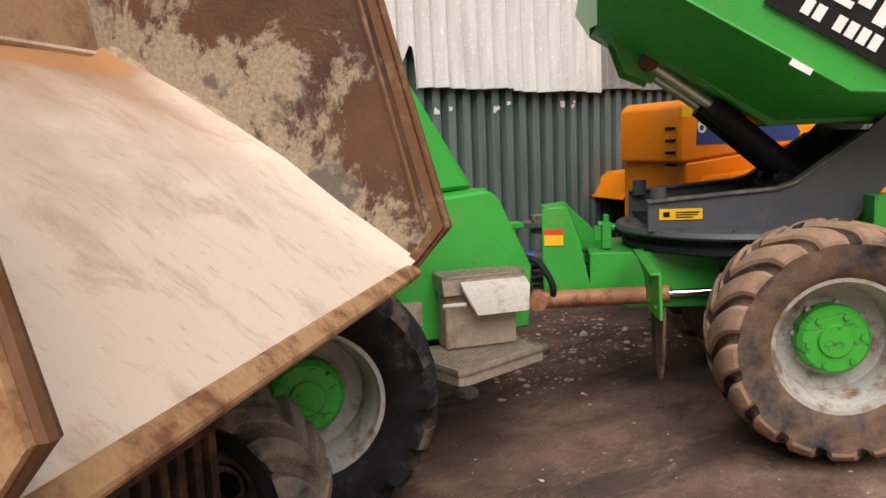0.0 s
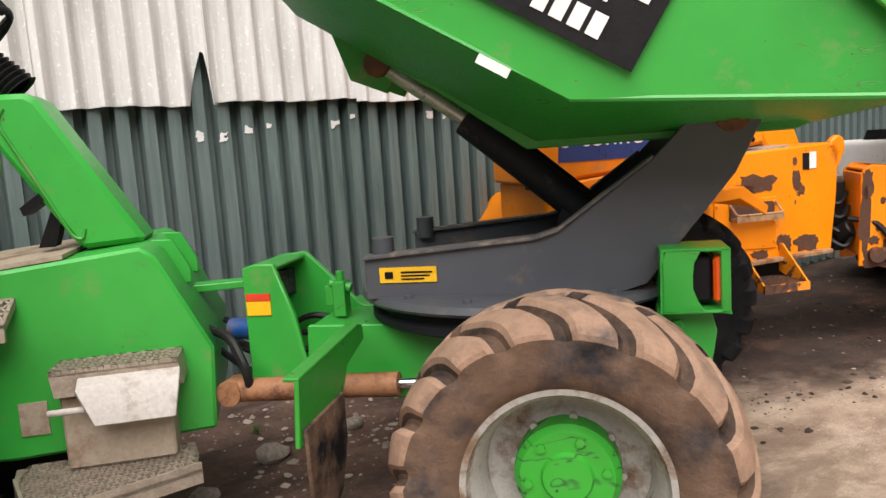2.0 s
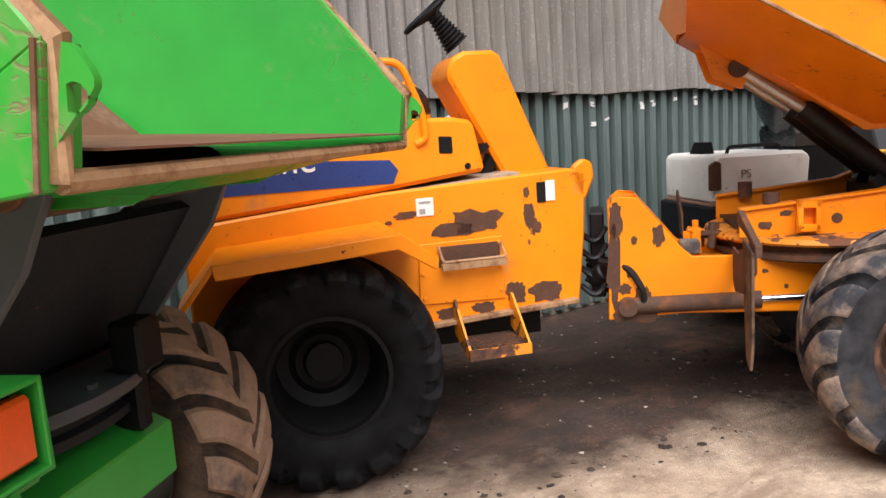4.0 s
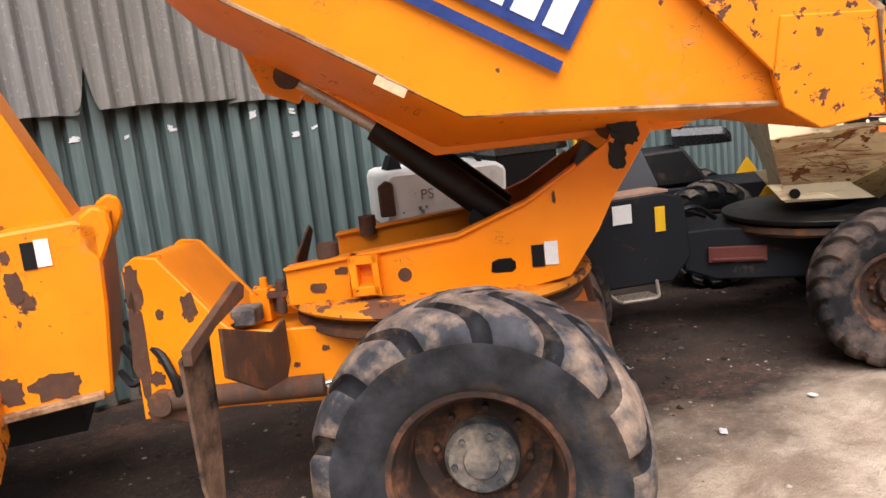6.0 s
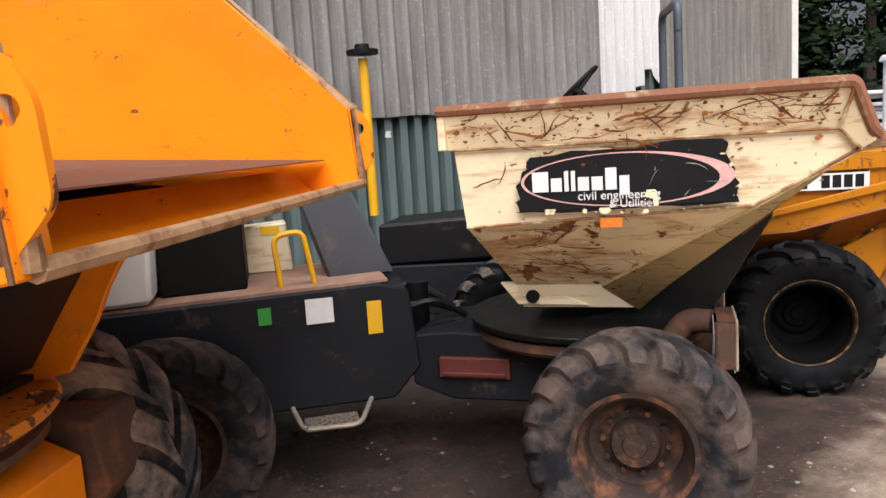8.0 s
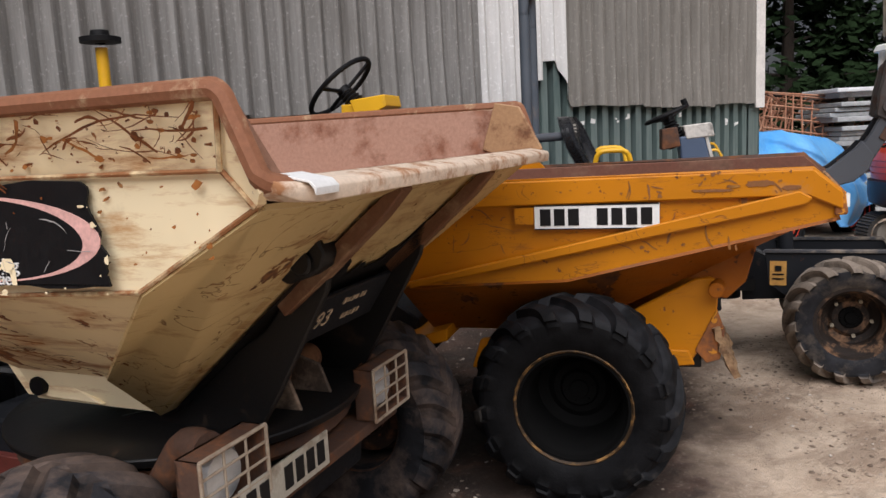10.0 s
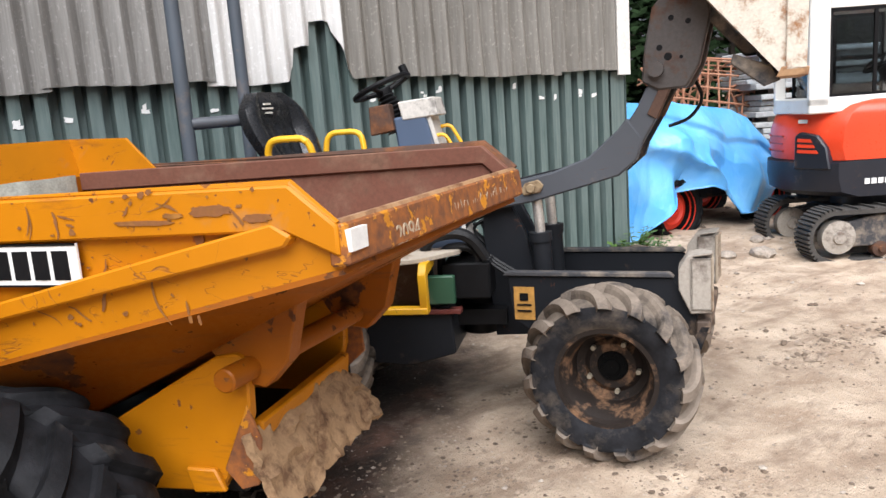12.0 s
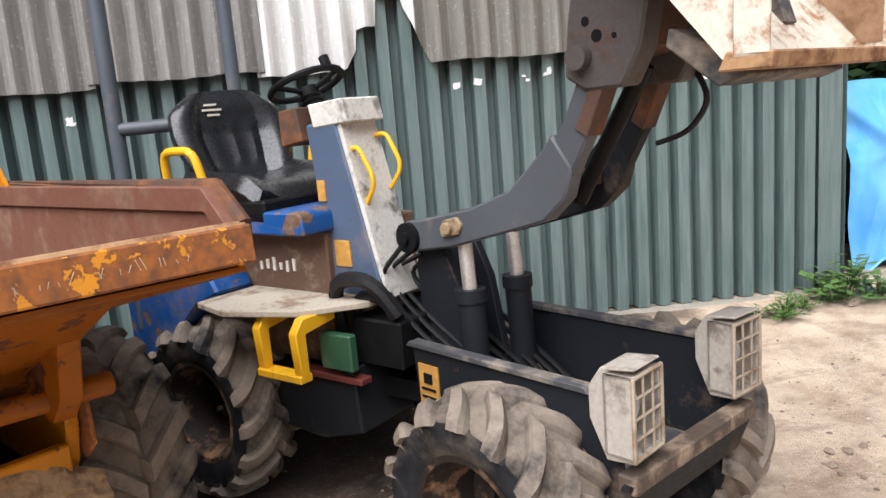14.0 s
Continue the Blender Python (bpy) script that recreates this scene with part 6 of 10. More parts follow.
def cream_dumper():
    F, h = (12.705, 3.352), -54.5
    M = ground_pose(*F, h)
    J = (11.88, 4.45)
    mr = M.inverted() @ ground_pose(J[0], J[1], -24)
    d = thing("swivel_dumper", M, "charcoal articulated dumper with lowered rust-scratched cream skip", "dumper", "parked dumpers")
    # skip
    bm = B()
    top, mid, low, low_f = 1.737, 1.61, 1.294, 1.347
    rear, fr = -0.65, 0.755
    fold = 0.433
    for s in (-1, 1):
        w = s * 0.885
        poly(bm, [(rear, w, mid), (fr, w, mid), (0.765, w * 0.985, 1.53), (fold, w * 0.98, low_f), (rear + 0.03, w * 0.975, low)])
    poly(bm, [(-0.50, -0.42, 0.875), (0.0, -0.42, 0.875), (0.0, 0.42, 0.875), (-0.50, 0.42, 0.875)])
    poly(bm, [(rear, -0.885, mid), (rear + 0.03, -0.863, low), (-0.52, -0.46, 0.985), (-0.50, -0.42, 0.875), (-0.50, 0.42, 0.875), (-0.52, 0.46, 0.985), (rear + 0.03, 0.863, low), (rear, 0.885, mid)])
    for s in (-1, 1):
        poly(bm, [(-0.52, s * 0.46, 0.985), (-0.15, s * 0.46, 0.985), (0.0, s * 0.42, 0.875), (-0.50, s * 0.42, 0.875)])
    skip = part("skip", bm, CREAM, d, "cream steel skip streaked with rust", I4, 0, 0.015)
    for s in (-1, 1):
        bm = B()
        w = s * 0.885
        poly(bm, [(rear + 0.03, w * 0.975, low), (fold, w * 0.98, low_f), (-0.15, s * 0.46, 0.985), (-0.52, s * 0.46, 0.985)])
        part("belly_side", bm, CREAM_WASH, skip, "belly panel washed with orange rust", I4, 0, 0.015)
    # stained chute under the lip, shade and oil painted black towards the hinge
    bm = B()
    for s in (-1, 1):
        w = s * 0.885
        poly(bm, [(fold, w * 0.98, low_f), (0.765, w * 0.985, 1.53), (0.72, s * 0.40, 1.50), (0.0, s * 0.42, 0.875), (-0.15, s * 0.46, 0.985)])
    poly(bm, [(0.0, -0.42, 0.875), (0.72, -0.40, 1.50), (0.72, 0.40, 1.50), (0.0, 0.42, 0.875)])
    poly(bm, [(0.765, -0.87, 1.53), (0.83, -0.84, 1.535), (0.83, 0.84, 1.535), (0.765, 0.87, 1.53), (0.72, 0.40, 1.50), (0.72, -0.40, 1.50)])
    chute = part("chute", bm, CREAM_BELLY_SHADE, skip, "rust-stained chute under the lip, darkened as in shade", I4, 0, 0.012)
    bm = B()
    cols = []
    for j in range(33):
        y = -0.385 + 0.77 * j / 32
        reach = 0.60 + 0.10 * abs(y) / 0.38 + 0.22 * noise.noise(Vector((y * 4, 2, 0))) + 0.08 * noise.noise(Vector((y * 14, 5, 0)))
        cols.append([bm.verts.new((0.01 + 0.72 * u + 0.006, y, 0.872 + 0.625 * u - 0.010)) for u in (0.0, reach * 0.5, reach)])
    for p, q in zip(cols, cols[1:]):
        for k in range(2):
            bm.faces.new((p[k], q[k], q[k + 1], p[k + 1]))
    part("oil_stain", bm, BLACK_OIL_SHADE, chute, "black sheet for shade and oil under the chute", I4, 0, 0.002)
    for y in (-0.33, 0.33):
        bm = B()
        prism(bm, [(0.40, 1.21), (0.80, 1.535), (0.82, 1.515), (0.75, 1.44), (0.53, 1.25), (0.43, 1.17)], y - 0.03, y + 0.03)
        part("chute_rib", bm, SKIP_SIDE_EDGE, chute, "brown rib under the lip", I4, 0.004)
    for s in (-1, 1):
        bm = B()
        poly(bm, [(rear - 0.03, s * 0.885, mid - 0.01), (fr - 0.06, s * 0.885, mid - 0.01), (fr - 0.02, s * 0.93, top), (rear - 0.05, s * 0.93, top)])
        poly(bm, [(fr - 0.06, s * 0.885, mid - 0.01), (0.765, s * 0.89, 1.525), (0.80, s * 0.925, 1.555), (fr - 0.02, s * 0.93, top)])
        part("rim_band", bm, CREAM_BAND, skip, "rust-streaked rim band", I4, 0, 0.02)
        bm = B()
        tube(bm, arc([(rear - 0.05, s * 0.925, top + 0.012), (fr - 0.02, s * 0.93, top + 0.012), (0.80, s * 0.915, 1.575), (0.83, s * 0.86, 1.56)], 0.02), 0.022, 8)
        part("rim_bar", bm, RUST_RIM, skip, "rust-brown rounded rim")
        for run in ([(rear + 0.03, s * 0.866, low), (fold, s * 0.871, low_f)], [(fold, s * 0.871, low_f), (0.765, s * 0.875, 1.53)], [(rear, s * 0.895, mid - 0.012), (fr - 0.06, s * 0.895, mid - 0.012)], [(fr - 0.06, s * 0.90, mid - 0.012), (fr - 0.02, s * 0.942, top)], [(fr - 0.06, s * 0.895, mid - 0.012), (0.765, s * 0.893, 1.525)]):
            bm = B()
            tube(bm, run, 0.006, 6)
            part("weld_seam", bm, SEAM_RUST, skip, "rusting weld seam")
        bm = B()
        cyl(bm, (-0.45, s * 0.462, 0.93), (-0.45, s * 0.40, 0.93), 0.03, 16)
        part("drain_bore", bm, BLACK, skip)
        bm = B()
        prism(bm, [(-0.52, 0.89), (-0.60, 0.99), (-0.44, 0.99), (-0.2, 0.885)], s * 0.44, s * 0.41)
        part("hinge_ear", bm, CREAM, skip, "", I4, 0.004)
    bm = B()
    box(bm, rear - 0.05, rear - 0.02, -0.93, 0.93, mid - 0.01, top)
    part("rear_band", bm, CREAM_BAND, skip, "", I4, 0.004)
    # lip and inside
    bm = B()
    sec = []
    for cx, cy, cz, k in ((0.82, 0.86, 1.562, 0.35), (0.83, 0.82, 1.558, 1.0), (0.83, 0.3, 1.558, 1.0), (0.83, -0.3, 1.558, 1.0), (0.825, -0.82, 1.558, 1.0), (0.815, -0.88, 1.562, 0.9), (0.805, -0.91, 1.568, 0.6), (0.795, -0.92, 1.58, 0.3)):
        sec.append([bm.verts.new((cx + a * k, cy, cz + b * k)) for a, b in ((-0.055, -0.024), (-0.05, 0.016), (-0.02, 0.022), (0.045, 0.010), (0.054, 0.0), (0.05, -0.028), (0.0, -0.030))])
    for p, q in zip(sec, sec[1:]):
        for k in range(7):
            bm.faces.new((p[k], p[(k + 1) % 7], q[(k + 1) % 7], q[k]))
    bm.faces.new(sec[0])
    bm.faces.new(sec[-1][::-1])
    part("lip", bm, LIP_PALE, skip, "scoured pale lip", I4, 0.002)
    bm = B()
    for s in (-1, 1):
        poly(bm, [(rear, s * 0.86, 1.74), (fr - 0.03, s * 0.88, 1.74), (0.80, s * 0.845, 1.58), (fold, s * 0.83, 1.43), (rear + 0.05, s * 0.83, 1.37)])
        poly(bm, [(rear + 0.05, s * 0.83, 1.37), (fold, s * 0.83, 1.43), (-0.06, s * 0.36, 1.03), (-0.46, s * 0.36, 1.03)])
        poly(bm, [(fold, s * 0.83, 1.43), (0.80, s * 0.845, 1.58), (0.70, s * 0.36, 1.55), (-0.06, s * 0.36, 1.03)])
    poly(bm, [(-0.06, -0.36, 1.03), (0.70, -0.36, 1.55), (0.70, 0.36, 1.55), (-0.06, 0.36, 1.03)])
    poly(bm, [(0.70, -0.36, 1.55), (0.80, -0.845, 1.58), (0.80, 0.845, 1.58), (0.70, 0.36, 1.55)])
    poly(bm, [(-0.46, -0.36, 1.03), (-0.06, -0.36, 1.03), (-0.06, 0.36, 1.03), (-0.46, 0.36, 1.03)])
    poly(bm, [(rear + 0.01, -0.86, 1.74), (rear + 0.05, -0.83, 1.37), (-0.46, -0.36, 1.03), (-0.46, 0.36, 1.03), (rear + 0.05, 0.83, 1.37), (rear + 0.01, 0.86, 1.74)])
    part("lining", bm, PINK_RUST, skip, "pinkish rusty scoured inside of the skip")
    for y in (-0.37, 0.37):
        bm = B()
        prism(bm, [(0.455, 1.295), (0.595, 1.40), (0.615, 1.36), (0.60, 1.32), (0.555, 1.295), (0.495, 1.275)], y - 0.055, y + 0.055)
        cyl(bm, (0.545, y - 0.07, 1.335), (0.545, y + 0.07, 1.335), 0.034, 14)
        part("hinge_boss", bm, BLACK_OIL_SHADE, skip, "black greasy hinge lug", I4, 0.006)
    # Bright highlight on the near lip corner, put in as a white strip.
    bm = B()
    prism(bm, [(0.805, 1.588), (0.876, 1.574), (0.890, 1.56), (0.888, 1.545), (0.884, 1.558), (0.874, 1.569), (0.805, 1.583)], -0.875, -0.79)
    part("white_daub", bm, LABEL_WHITE, skip, "white highlight painted on the lip corner", I4, 0.001)
    # far spout cheek
    for s in (-1, 1):
        bm = B()
        prism(bm, [(0.60, 1.58), (0.66, 1.765), (0.76, 1.745), (0.85, 1.575), (0.75, 1.53)], s * 0.84, s * 0.86)
        if s > 0:
            part("spout_cheek", bm, SKIP_EDGE, skip, "scraped spout cheek", I4, 0.004)
        else:
            bm.free()
    # sign
    bm = B()
    rs = random.Random(8)
    torn = []
    ends = [(-0.41, 1.345), (0.385, 1.362), (0.375, 1.43), (0.335, 1.592), (-0.345, 1.562), (-0.40, 1.46)]
    for (ax, az), (bx, bz) in zip(ends, ends[1:] + ends[:1]):
        for q in range(9):
            torn.append((ax + (bx - ax) * q / 9 + rs.uniform(-0.011, 0.011), az + (bz - az) * q / 9 + rs.uniform(-0.008, 0.008)))
    prism(bm, torn, -0.8985, -0.893)
    sign = part("name_panel", bm, LABEL_BLACK, skip, "peeling black sign with pale ring", pose(0, 0, 0))
    bm = B()
    n = 40
    for k in range(n):
        ring = []
        for q in (k, k + 1):
            a = 2 * math.pi * q / n
            grow = 0.012 + 0.042 * max(0.0, math.cos(a - 0.25)) ** 2
            for rr in (0, grow):
                ring.append((-0.01 + (0.38 - rr) * math.cos(a), -0.9, 1.462 + (0.098 - rr * 0.3) * math.sin(a)))
        poly(bm, [ring[0], ring[1], ring[3], ring[2]])
    part("ring", bm, LABEL_PINK, sign, "pale pink ring", I4, 0, 0.002)
    bars("panel_print", [(-0.345, -0.285, 1.425, 1.50), (-0.275, -0.235, 1.425, 1.475), (-0.225, -0.21, 1.425, 1.50), (-0.2, -0.185, 1.425, 1.50), (-0.175, -0.135, 1.425, 1.475), (-0.125, -0.085, 1.425, 1.475), (-0.075, -0.035, 1.425, 1.505), (-0.025, 0.01, 1.405, 1.475)], -0.9, LABEL_WHITE, sign)
    words("lettering", "civil engineering", 0.046, LABEL_WHITE, sign, pose(-0.03, -0.9005, 1.404, 90, 0, 0), "small white lettering")
    words("lettering", "& Utilities", 0.042, LABEL_WHITE, sign, pose(0.02, -0.9005, 1.372, 90, 0, 0), "small white lettering")
    blotches(sign, "torn_gap", (-0.30, -0.9033, 1.335), (0.62, 0, 0), (0, 0, 0.025), 10, 3, CREAM, (0.01, 0.03), "cream gaps where the sign has peeled")
    blotches(sign, "torn_gap", (0.04, -0.9037, 1.36), (0.07, 0, 0), (0, 0, 0.06), 6, 5, CREAM, (0.01, 0.03), "cream gaps where the sign has peeled")
    blotches(sign, "torn_gap", (0.32, -0.9033, 1.34), (0.07, 0, 0), (0, 0, 0.20), 8, 4, CREAM, (0.005, 0.018), "cream gaps where the sign has peeled")
    scratches(sign, "scuff", (-0.35, -0.9039, 1.36), (0.7, 0, 0), (0, 0, 0.18), 9, 6, LABEL_DIM, (0.03, 0.2), (0.0006, 0.0018), (0.0, 0.8), "pale scuffs")
    # rust scrapes: rim band, side, belly
    out = Vector((0, -0.0095, 0.003))
    b0 = Vector((-0.66, -0.892, 1.612)) + out
    for sd, n_, mt, th, ln in ((1, 46, SCRAPE_RUST, (0.001, 0.0035), (0.05, 0.5)), (2, 12, SCRAPE_ORANGE, (0.001, 0.006), (0.06, 0.4)), (3, 60, SCRAPE_RUST, (0.0008, 0.0022), (0.02, 0.1))):
        scratches(skip, "rust_scrape", b0, (1.36, 0, 0), (0, -0.042, 0.115), n_, sd, mt, ln, th, (0.12, 0.35))
    blotches(skip, "rust_spot", b0, (1.34, 0, 0), (0, -0.042, 0.115), 90, 9, SCRAPE_RUST, (0.003, 0.014))
    blotches(skip, "rust_spot", b0, (1.34, 0, 0), (0, -0.042, 0.115), 60, 19, SCRAPE_ORANGE, (0.003, 0.015))
    b1 = Vector((-0.60, -0.8845, 1.305))
    scratches(skip, "rust_scrape", b1, (0.72, 0, 0), (0, -0.023, 0.32), 26, 11, SCRAPE_RUST, (0.03, 0.3), (0.001, 0.004), (0.05, 0.3))
    blotches(skip, "rust_spot", b1 + Vector((0.2, 0, 0)), (0.62, 0, 0), (0, -0.023, 0.32), 26, 12, SCRAPE_RUST, (0.003, 0.013))
    blotches(skip, "rust_spot", b1 + Vector((1.0, 0, 0.06)), (0.25, 0, 0.06), (0, -0.015, 0.2), 16, 18, SCRAPE_ORANGE, (0.003, 0.018))
    blotches(skip, "rust_spot", b1 + Vector((0.62, 0, 0.1)), (0.38, 0, 0.12), (0, -0.015, 0.18), 40, 13, SCRAPE_ORANGE, (0.004, 0.02))
    b2 = Vector((-0.50, -0.497, 1.003))
    up2 = Vector((0, -0.36, 0.282))
    scratches(skip, "rust_scrape", b2, (0.42, 0, 0), up2, 34, 14, SCRAPE_RUST, (0.04, 0.35), (0.0008, 0.0035), (-0.1, 0.35))
    scratches(skip, "rust_scrape", b2 + Vector((-0.03, -0.002, -0.001)), (0.44, 0, 0), up2 * 0.75, 14, 15, SCRAPE_ORANGE, (0.1, 0.4), (0.002, 0.006), (-0.05, 0.3))
    blotches(skip, "rust_spot", b2 + up2 * 0.5, (0.42, 0, 0), up2 * 0.5, 30, 16, SCRAPE_RUST, (0.005, 0.022))
    sticker("reflector", -0.10, -0.02, 1.285, 1.32, -0.889, LABEL_ORANGE, skip, "orange reflector patch")
    # slewing base and chassis
    bm = B()
    lathe(bm, [(0.0, 0), (0.60, 0), (0.61, 0.03), (0.55, 0.05), (0.0, 0.05)], 48)
    bmesh.ops.transform(bm, matrix=pose(-0.24, 0, 0.75, 90, 0, 0), verts=bm.verts)
    for s in (-1, 1):
        prism(bm, [(-0.3, 0.79), (-0.1, 0.84), (0.34, 1.12), (0.46, 1.27), (0.53, 1.36), (0.57, 1.34), (0.55, 1.24), (0.36, 0.92), (0.28, 0.80)], s * 0.30, s * 0.325)
    prism(bm, [(-0.05, 0.80), (0.02, 0.88), (0.06, 0.88), (0.02, 0.80)], -0.30, 0.30)
    table = part("slewing_table", bm, BLACK_OIL_SHADE, d, "dark slewing table with hinge cheeks", I4, 0.004)
    for y in (-0.12, 0.06):
        bm = B()
        prism(bm, [(0.0, 0.80), (0.06, 0.86), (0.16, 0.93), (0.26, 0.90), (0.30, 0.80)], y - 0.008, y + 0.008)
        part("fin", bm, DUSTY_RIM, table, "worn upright fin", I4, 0.003)
    bm = B()
    cyl(bm, (0.1, -0.05, 0.86), (0.1, 0.25, 0.86), 0.05, 14)
    part("hinge_ram", bm, COPPER, table, "brown ram end")
    bm = B()
    lathe(bm, [(0.3, 0), (0.55, 0), (0.57, 0.02), (0.57, 0.06), (0.3, 0.07)], 48)
    bmesh.ops.transform(bm, matrix=pose(-0.25, 0, 0.67, 90, 0, 0), verts=bm.verts)
    part("slew_ring", bm, RUSTY, table, "rusty slew ring")
    bm = B()
    prism(bm, [(-1.1, 0.45), (-1.1, 0.70), (-0.9, 0.72), (0.20, 0.66), (0.28, 0.6), (0.26, 0.45), (0.1, 0.38), (-0.9, 0.38)], -0.30, 0.30)
    frame_ob = part("front_frame", bm, CHARCOAL, d, "charcoal front chassis", I4, 0.01)
    bm = B()
    box(bm, -0.95, -0.60, -0.335, -0.30, 0.50, 0.60)
    box(bm, -0.93, -0.62, -0.345, -0.335, 0.51, 0.53)
    part("side_reflector", bm, RED_DULL, frame_ob, "dull red side reflector", I4, 0.004)
    bm = B()
    cyl(bm, (0, -0.7, 0.50), (0, 0.7, 0.50), 0.09, 14)
    part("axle", bm, BLACK, frame_ob, "black axle")
    bm = B()
    prism(bm, [(0.30, -0.62), (0.36, -0.56), (0.36, 0.42), (0.30, 0.50), (0.22, 0.5), (0.22, -0.6)], 0.60, 0.64, "z")
    nose = part("bumper", bm, RUSTY, frame_ob, "rusty front cross bar", I4, 0.004)
    for y, z in ((-0.56, 0.69), (0.34, 0.645)):
        bm = B()
        tube(bm, arc([(0.10, y + 0.03, z + 0.02), (0.20, y + 0.03, z + 0.16), (0.30, y, z + 0.16)], 0.06), 0.05, 12)
        part("lamp_bracket", bm, RUSTY, nose, "rusty bulged lamp bracket")
        grille_lamp(nose, 0.305, y, z, 0.27, 0.19, 0.075, RUSTY, I4, 0.0, TAN_STEEL)
    sticker_m = pose(0.372, -0.34, 0.0, 0, 0, 90)
    pl = sticker("number_plate", -0.22, 0.22, 0.635, 0.745, -0.012, PLATE_DUSTY, nose, "dusty white number plate", sticker_m)
    for k in (0, 1, 3, 4, 5, 6):
        bars("plate_print", [(-0.195 + 0.058 * k, -0.155 + 0.058 * k, 0.655, 0.725)], -0.0135, LABEL_BLACK, pl)
    # chalk on the slewing base
    bm = B()
    prism(bm, [(0.335, 1.025), (0.435, 1.175), (0.42, 1.185), (0.32, 1.035)], -0.30, 0.30)
    board = part("cross_board", bm, CHARCOAL, table, "dark sloping board with chalk writing", I4, 0.004)
    cm = pose(0.386, 0, 1.099, 0, 0, 90) @ pose(0, 0, 0, 123.7, 0, 0)
    words("chalk_lettering", "2093", 0.095, CHALK_FAINT, board, cm @ pose(-0.14, -0.005, 0.0), "chalked lot number")
    tagged(bars("chalk_mark", [(0.0, 0.018, 0.03, 0.055), (0.028, 0.042, 0.032, 0.05), (0.052, 0.07, 0.03, 0.052), (0.08, 0.095, 0.032, 0.05), (0.115, 0.125, 0.03, 0.052), (0.135, 0.15, 0.03, 0.05), (0.04, 0.058, -0.04, -0.018), (0.066, 0.08, -0.042, -0.018), (0.09, 0.104, -0.04, -0.02), (0.115, 0.13, -0.042, -0.018), (0.14, 0.155, -0.04, -0.02)], 0.0, CHALK_FAINT, board, cm @ pose(0, 0, 0, -90, 0, 0), "", 0.0015), "scrawled chalk marks", kind="stuff")
    # rear half
    bm = B()
    prism(bm, [(-1.85, 0.42), (-1.85, 0.95), (-0.05, 0.985), (0.10, 0.94), (0.14, 0.55), (0.0, 0.40)], -0.40, 0.40)
    body = part("rear_body", bm, CHARCOAL, d, "charcoal rear body with dusty deck", mr, 0.012)
    bm = B()
    box(bm, -1.8, 0.02, -0.385, 0.385, 0.985, 1.0)
    part("deck", bm, dirty_metal("red_dust_deck", (0.35, 0.2, 0.14), (0.48, 0.32, 0.24), 0.5, 0.8, 6), body, "red-dusted deck", pose(0, 0, 0, 0, -1, 0))
    bm = B()
    prism(bm, [(-0.26, 0.98), (-0.40, 1.45), (-0.32, 1.62), (-0.19, 1.60), (0.08, 0.98)], -0.15, 0.15)
    con = part("console", bm, GREY, body, "grey sloping steering console", I4, 0.015)
    steering_wheel(con, (-0.40, 0, 1.76), -30, 0.19)
    bm = B()
    prism(bm, [(-1.80, 0.97), (-1.80, 1.285), (-1.76, 1.315), (-1.12, 1.31), (-1.06, 1.27), (-1.08, 0.99)], -0.40, 0.40)
    hood = part("bonnet", bm, WHITE, body, "white engine bonnet with faded lettering", I4, 0.02)
    words("lettering", "PS", 0.085, LABEL_DIM, hood, pose(-1.56, -0.4025, 1.17, 90, 0, 0), "faded grey lettering")
    bars("faded_print", [(-1.62, -1.60, 1.085, 1.105), (-1.60, -1.585, 1.06, 1.085), (-1.58, -1.565, 1.09, 1.105), (-1.61, -1.57, 1.045, 1.052)], -0.4, LABEL_DIM, hood)
    bm = B()
    prism(bm, [(-1.85, 1.07), (-1.85, 1.25), (-1.80, 1.28), (-1.76, 1.26), (-1.76, 1.07)], -0.43, -0.40)
    part("tail_lamp", bm, PATCH_RUST, hood, "red-brown tail lamp", I4, 0.008)
    bm = B()
    tube(bm, arc([(-1.60, -0.2, 1.31), (-1.58, -0.2, 1.36), (-1.20, -0.2, 1.36), (-1.16, -0.2, 1.30)], 0.03), 0.014, 8)
    prism(bm, [(-1.74, 1.31), (-1.70, 1.40), (-1.66, 1.40), (-1.64, 1.31)], -0.1, 0.1)
    part("bonnet_handle", bm, BLACK, hood, "black bonnet handle")
    seat(body, -0.86, 0.0, 1.33)
    bm = B()
    box(bm, -1.06, -0.66, -0.22, 0.22, 0.985, 1.335)
    part("seat_box", bm, BLACK, body, "black seat pedestal", I4, 0.01)
    bm = B()
    prism(bm, [(-0.80, 0.99), (-0.80, 1.24), (-0.44, 1.26), (-0.42, 0.99)], 0.22, 0.40)
    box_ob = part("side_box", bm, CREAM, body, "cream side box", I4, 0.01)
    sticker("safety_label", -0.58, -0.48, 1.20, 1.245, 0.219, LABEL_YELLOW, box_ob, "yellow safety label")
    bm = B()
    tube(bm, arc([(-0.50, -0.30, 0.99), (-0.52, -0.30, 1.24), (-0.38, -0.30, 1.26), (-0.34, -0.30, 0.99)], 0.05), 0.014, 8)
    part("handrail", bm, RAIL_YELLOW, body, "yellow hand rail")
    bm = B()
    tube(bm, arc([(-0.5, -0.40, 0.42), (-0.46, -0.55, 0.36), (-0.2, -0.57, 0.36), (-0.12, -0.40, 0.42)], 0.04), 0.012, 8)
    st_ = part("step", bm, TREAD, body, "bent tube step")
    tread(st_, -0.45, -0.2, -0.56, -0.42, 0.365)
    sticker("data_plate", -0.40, -0.27, 0.82, 0.94, -0.403, LABEL_WHITE, body, "white data plate")
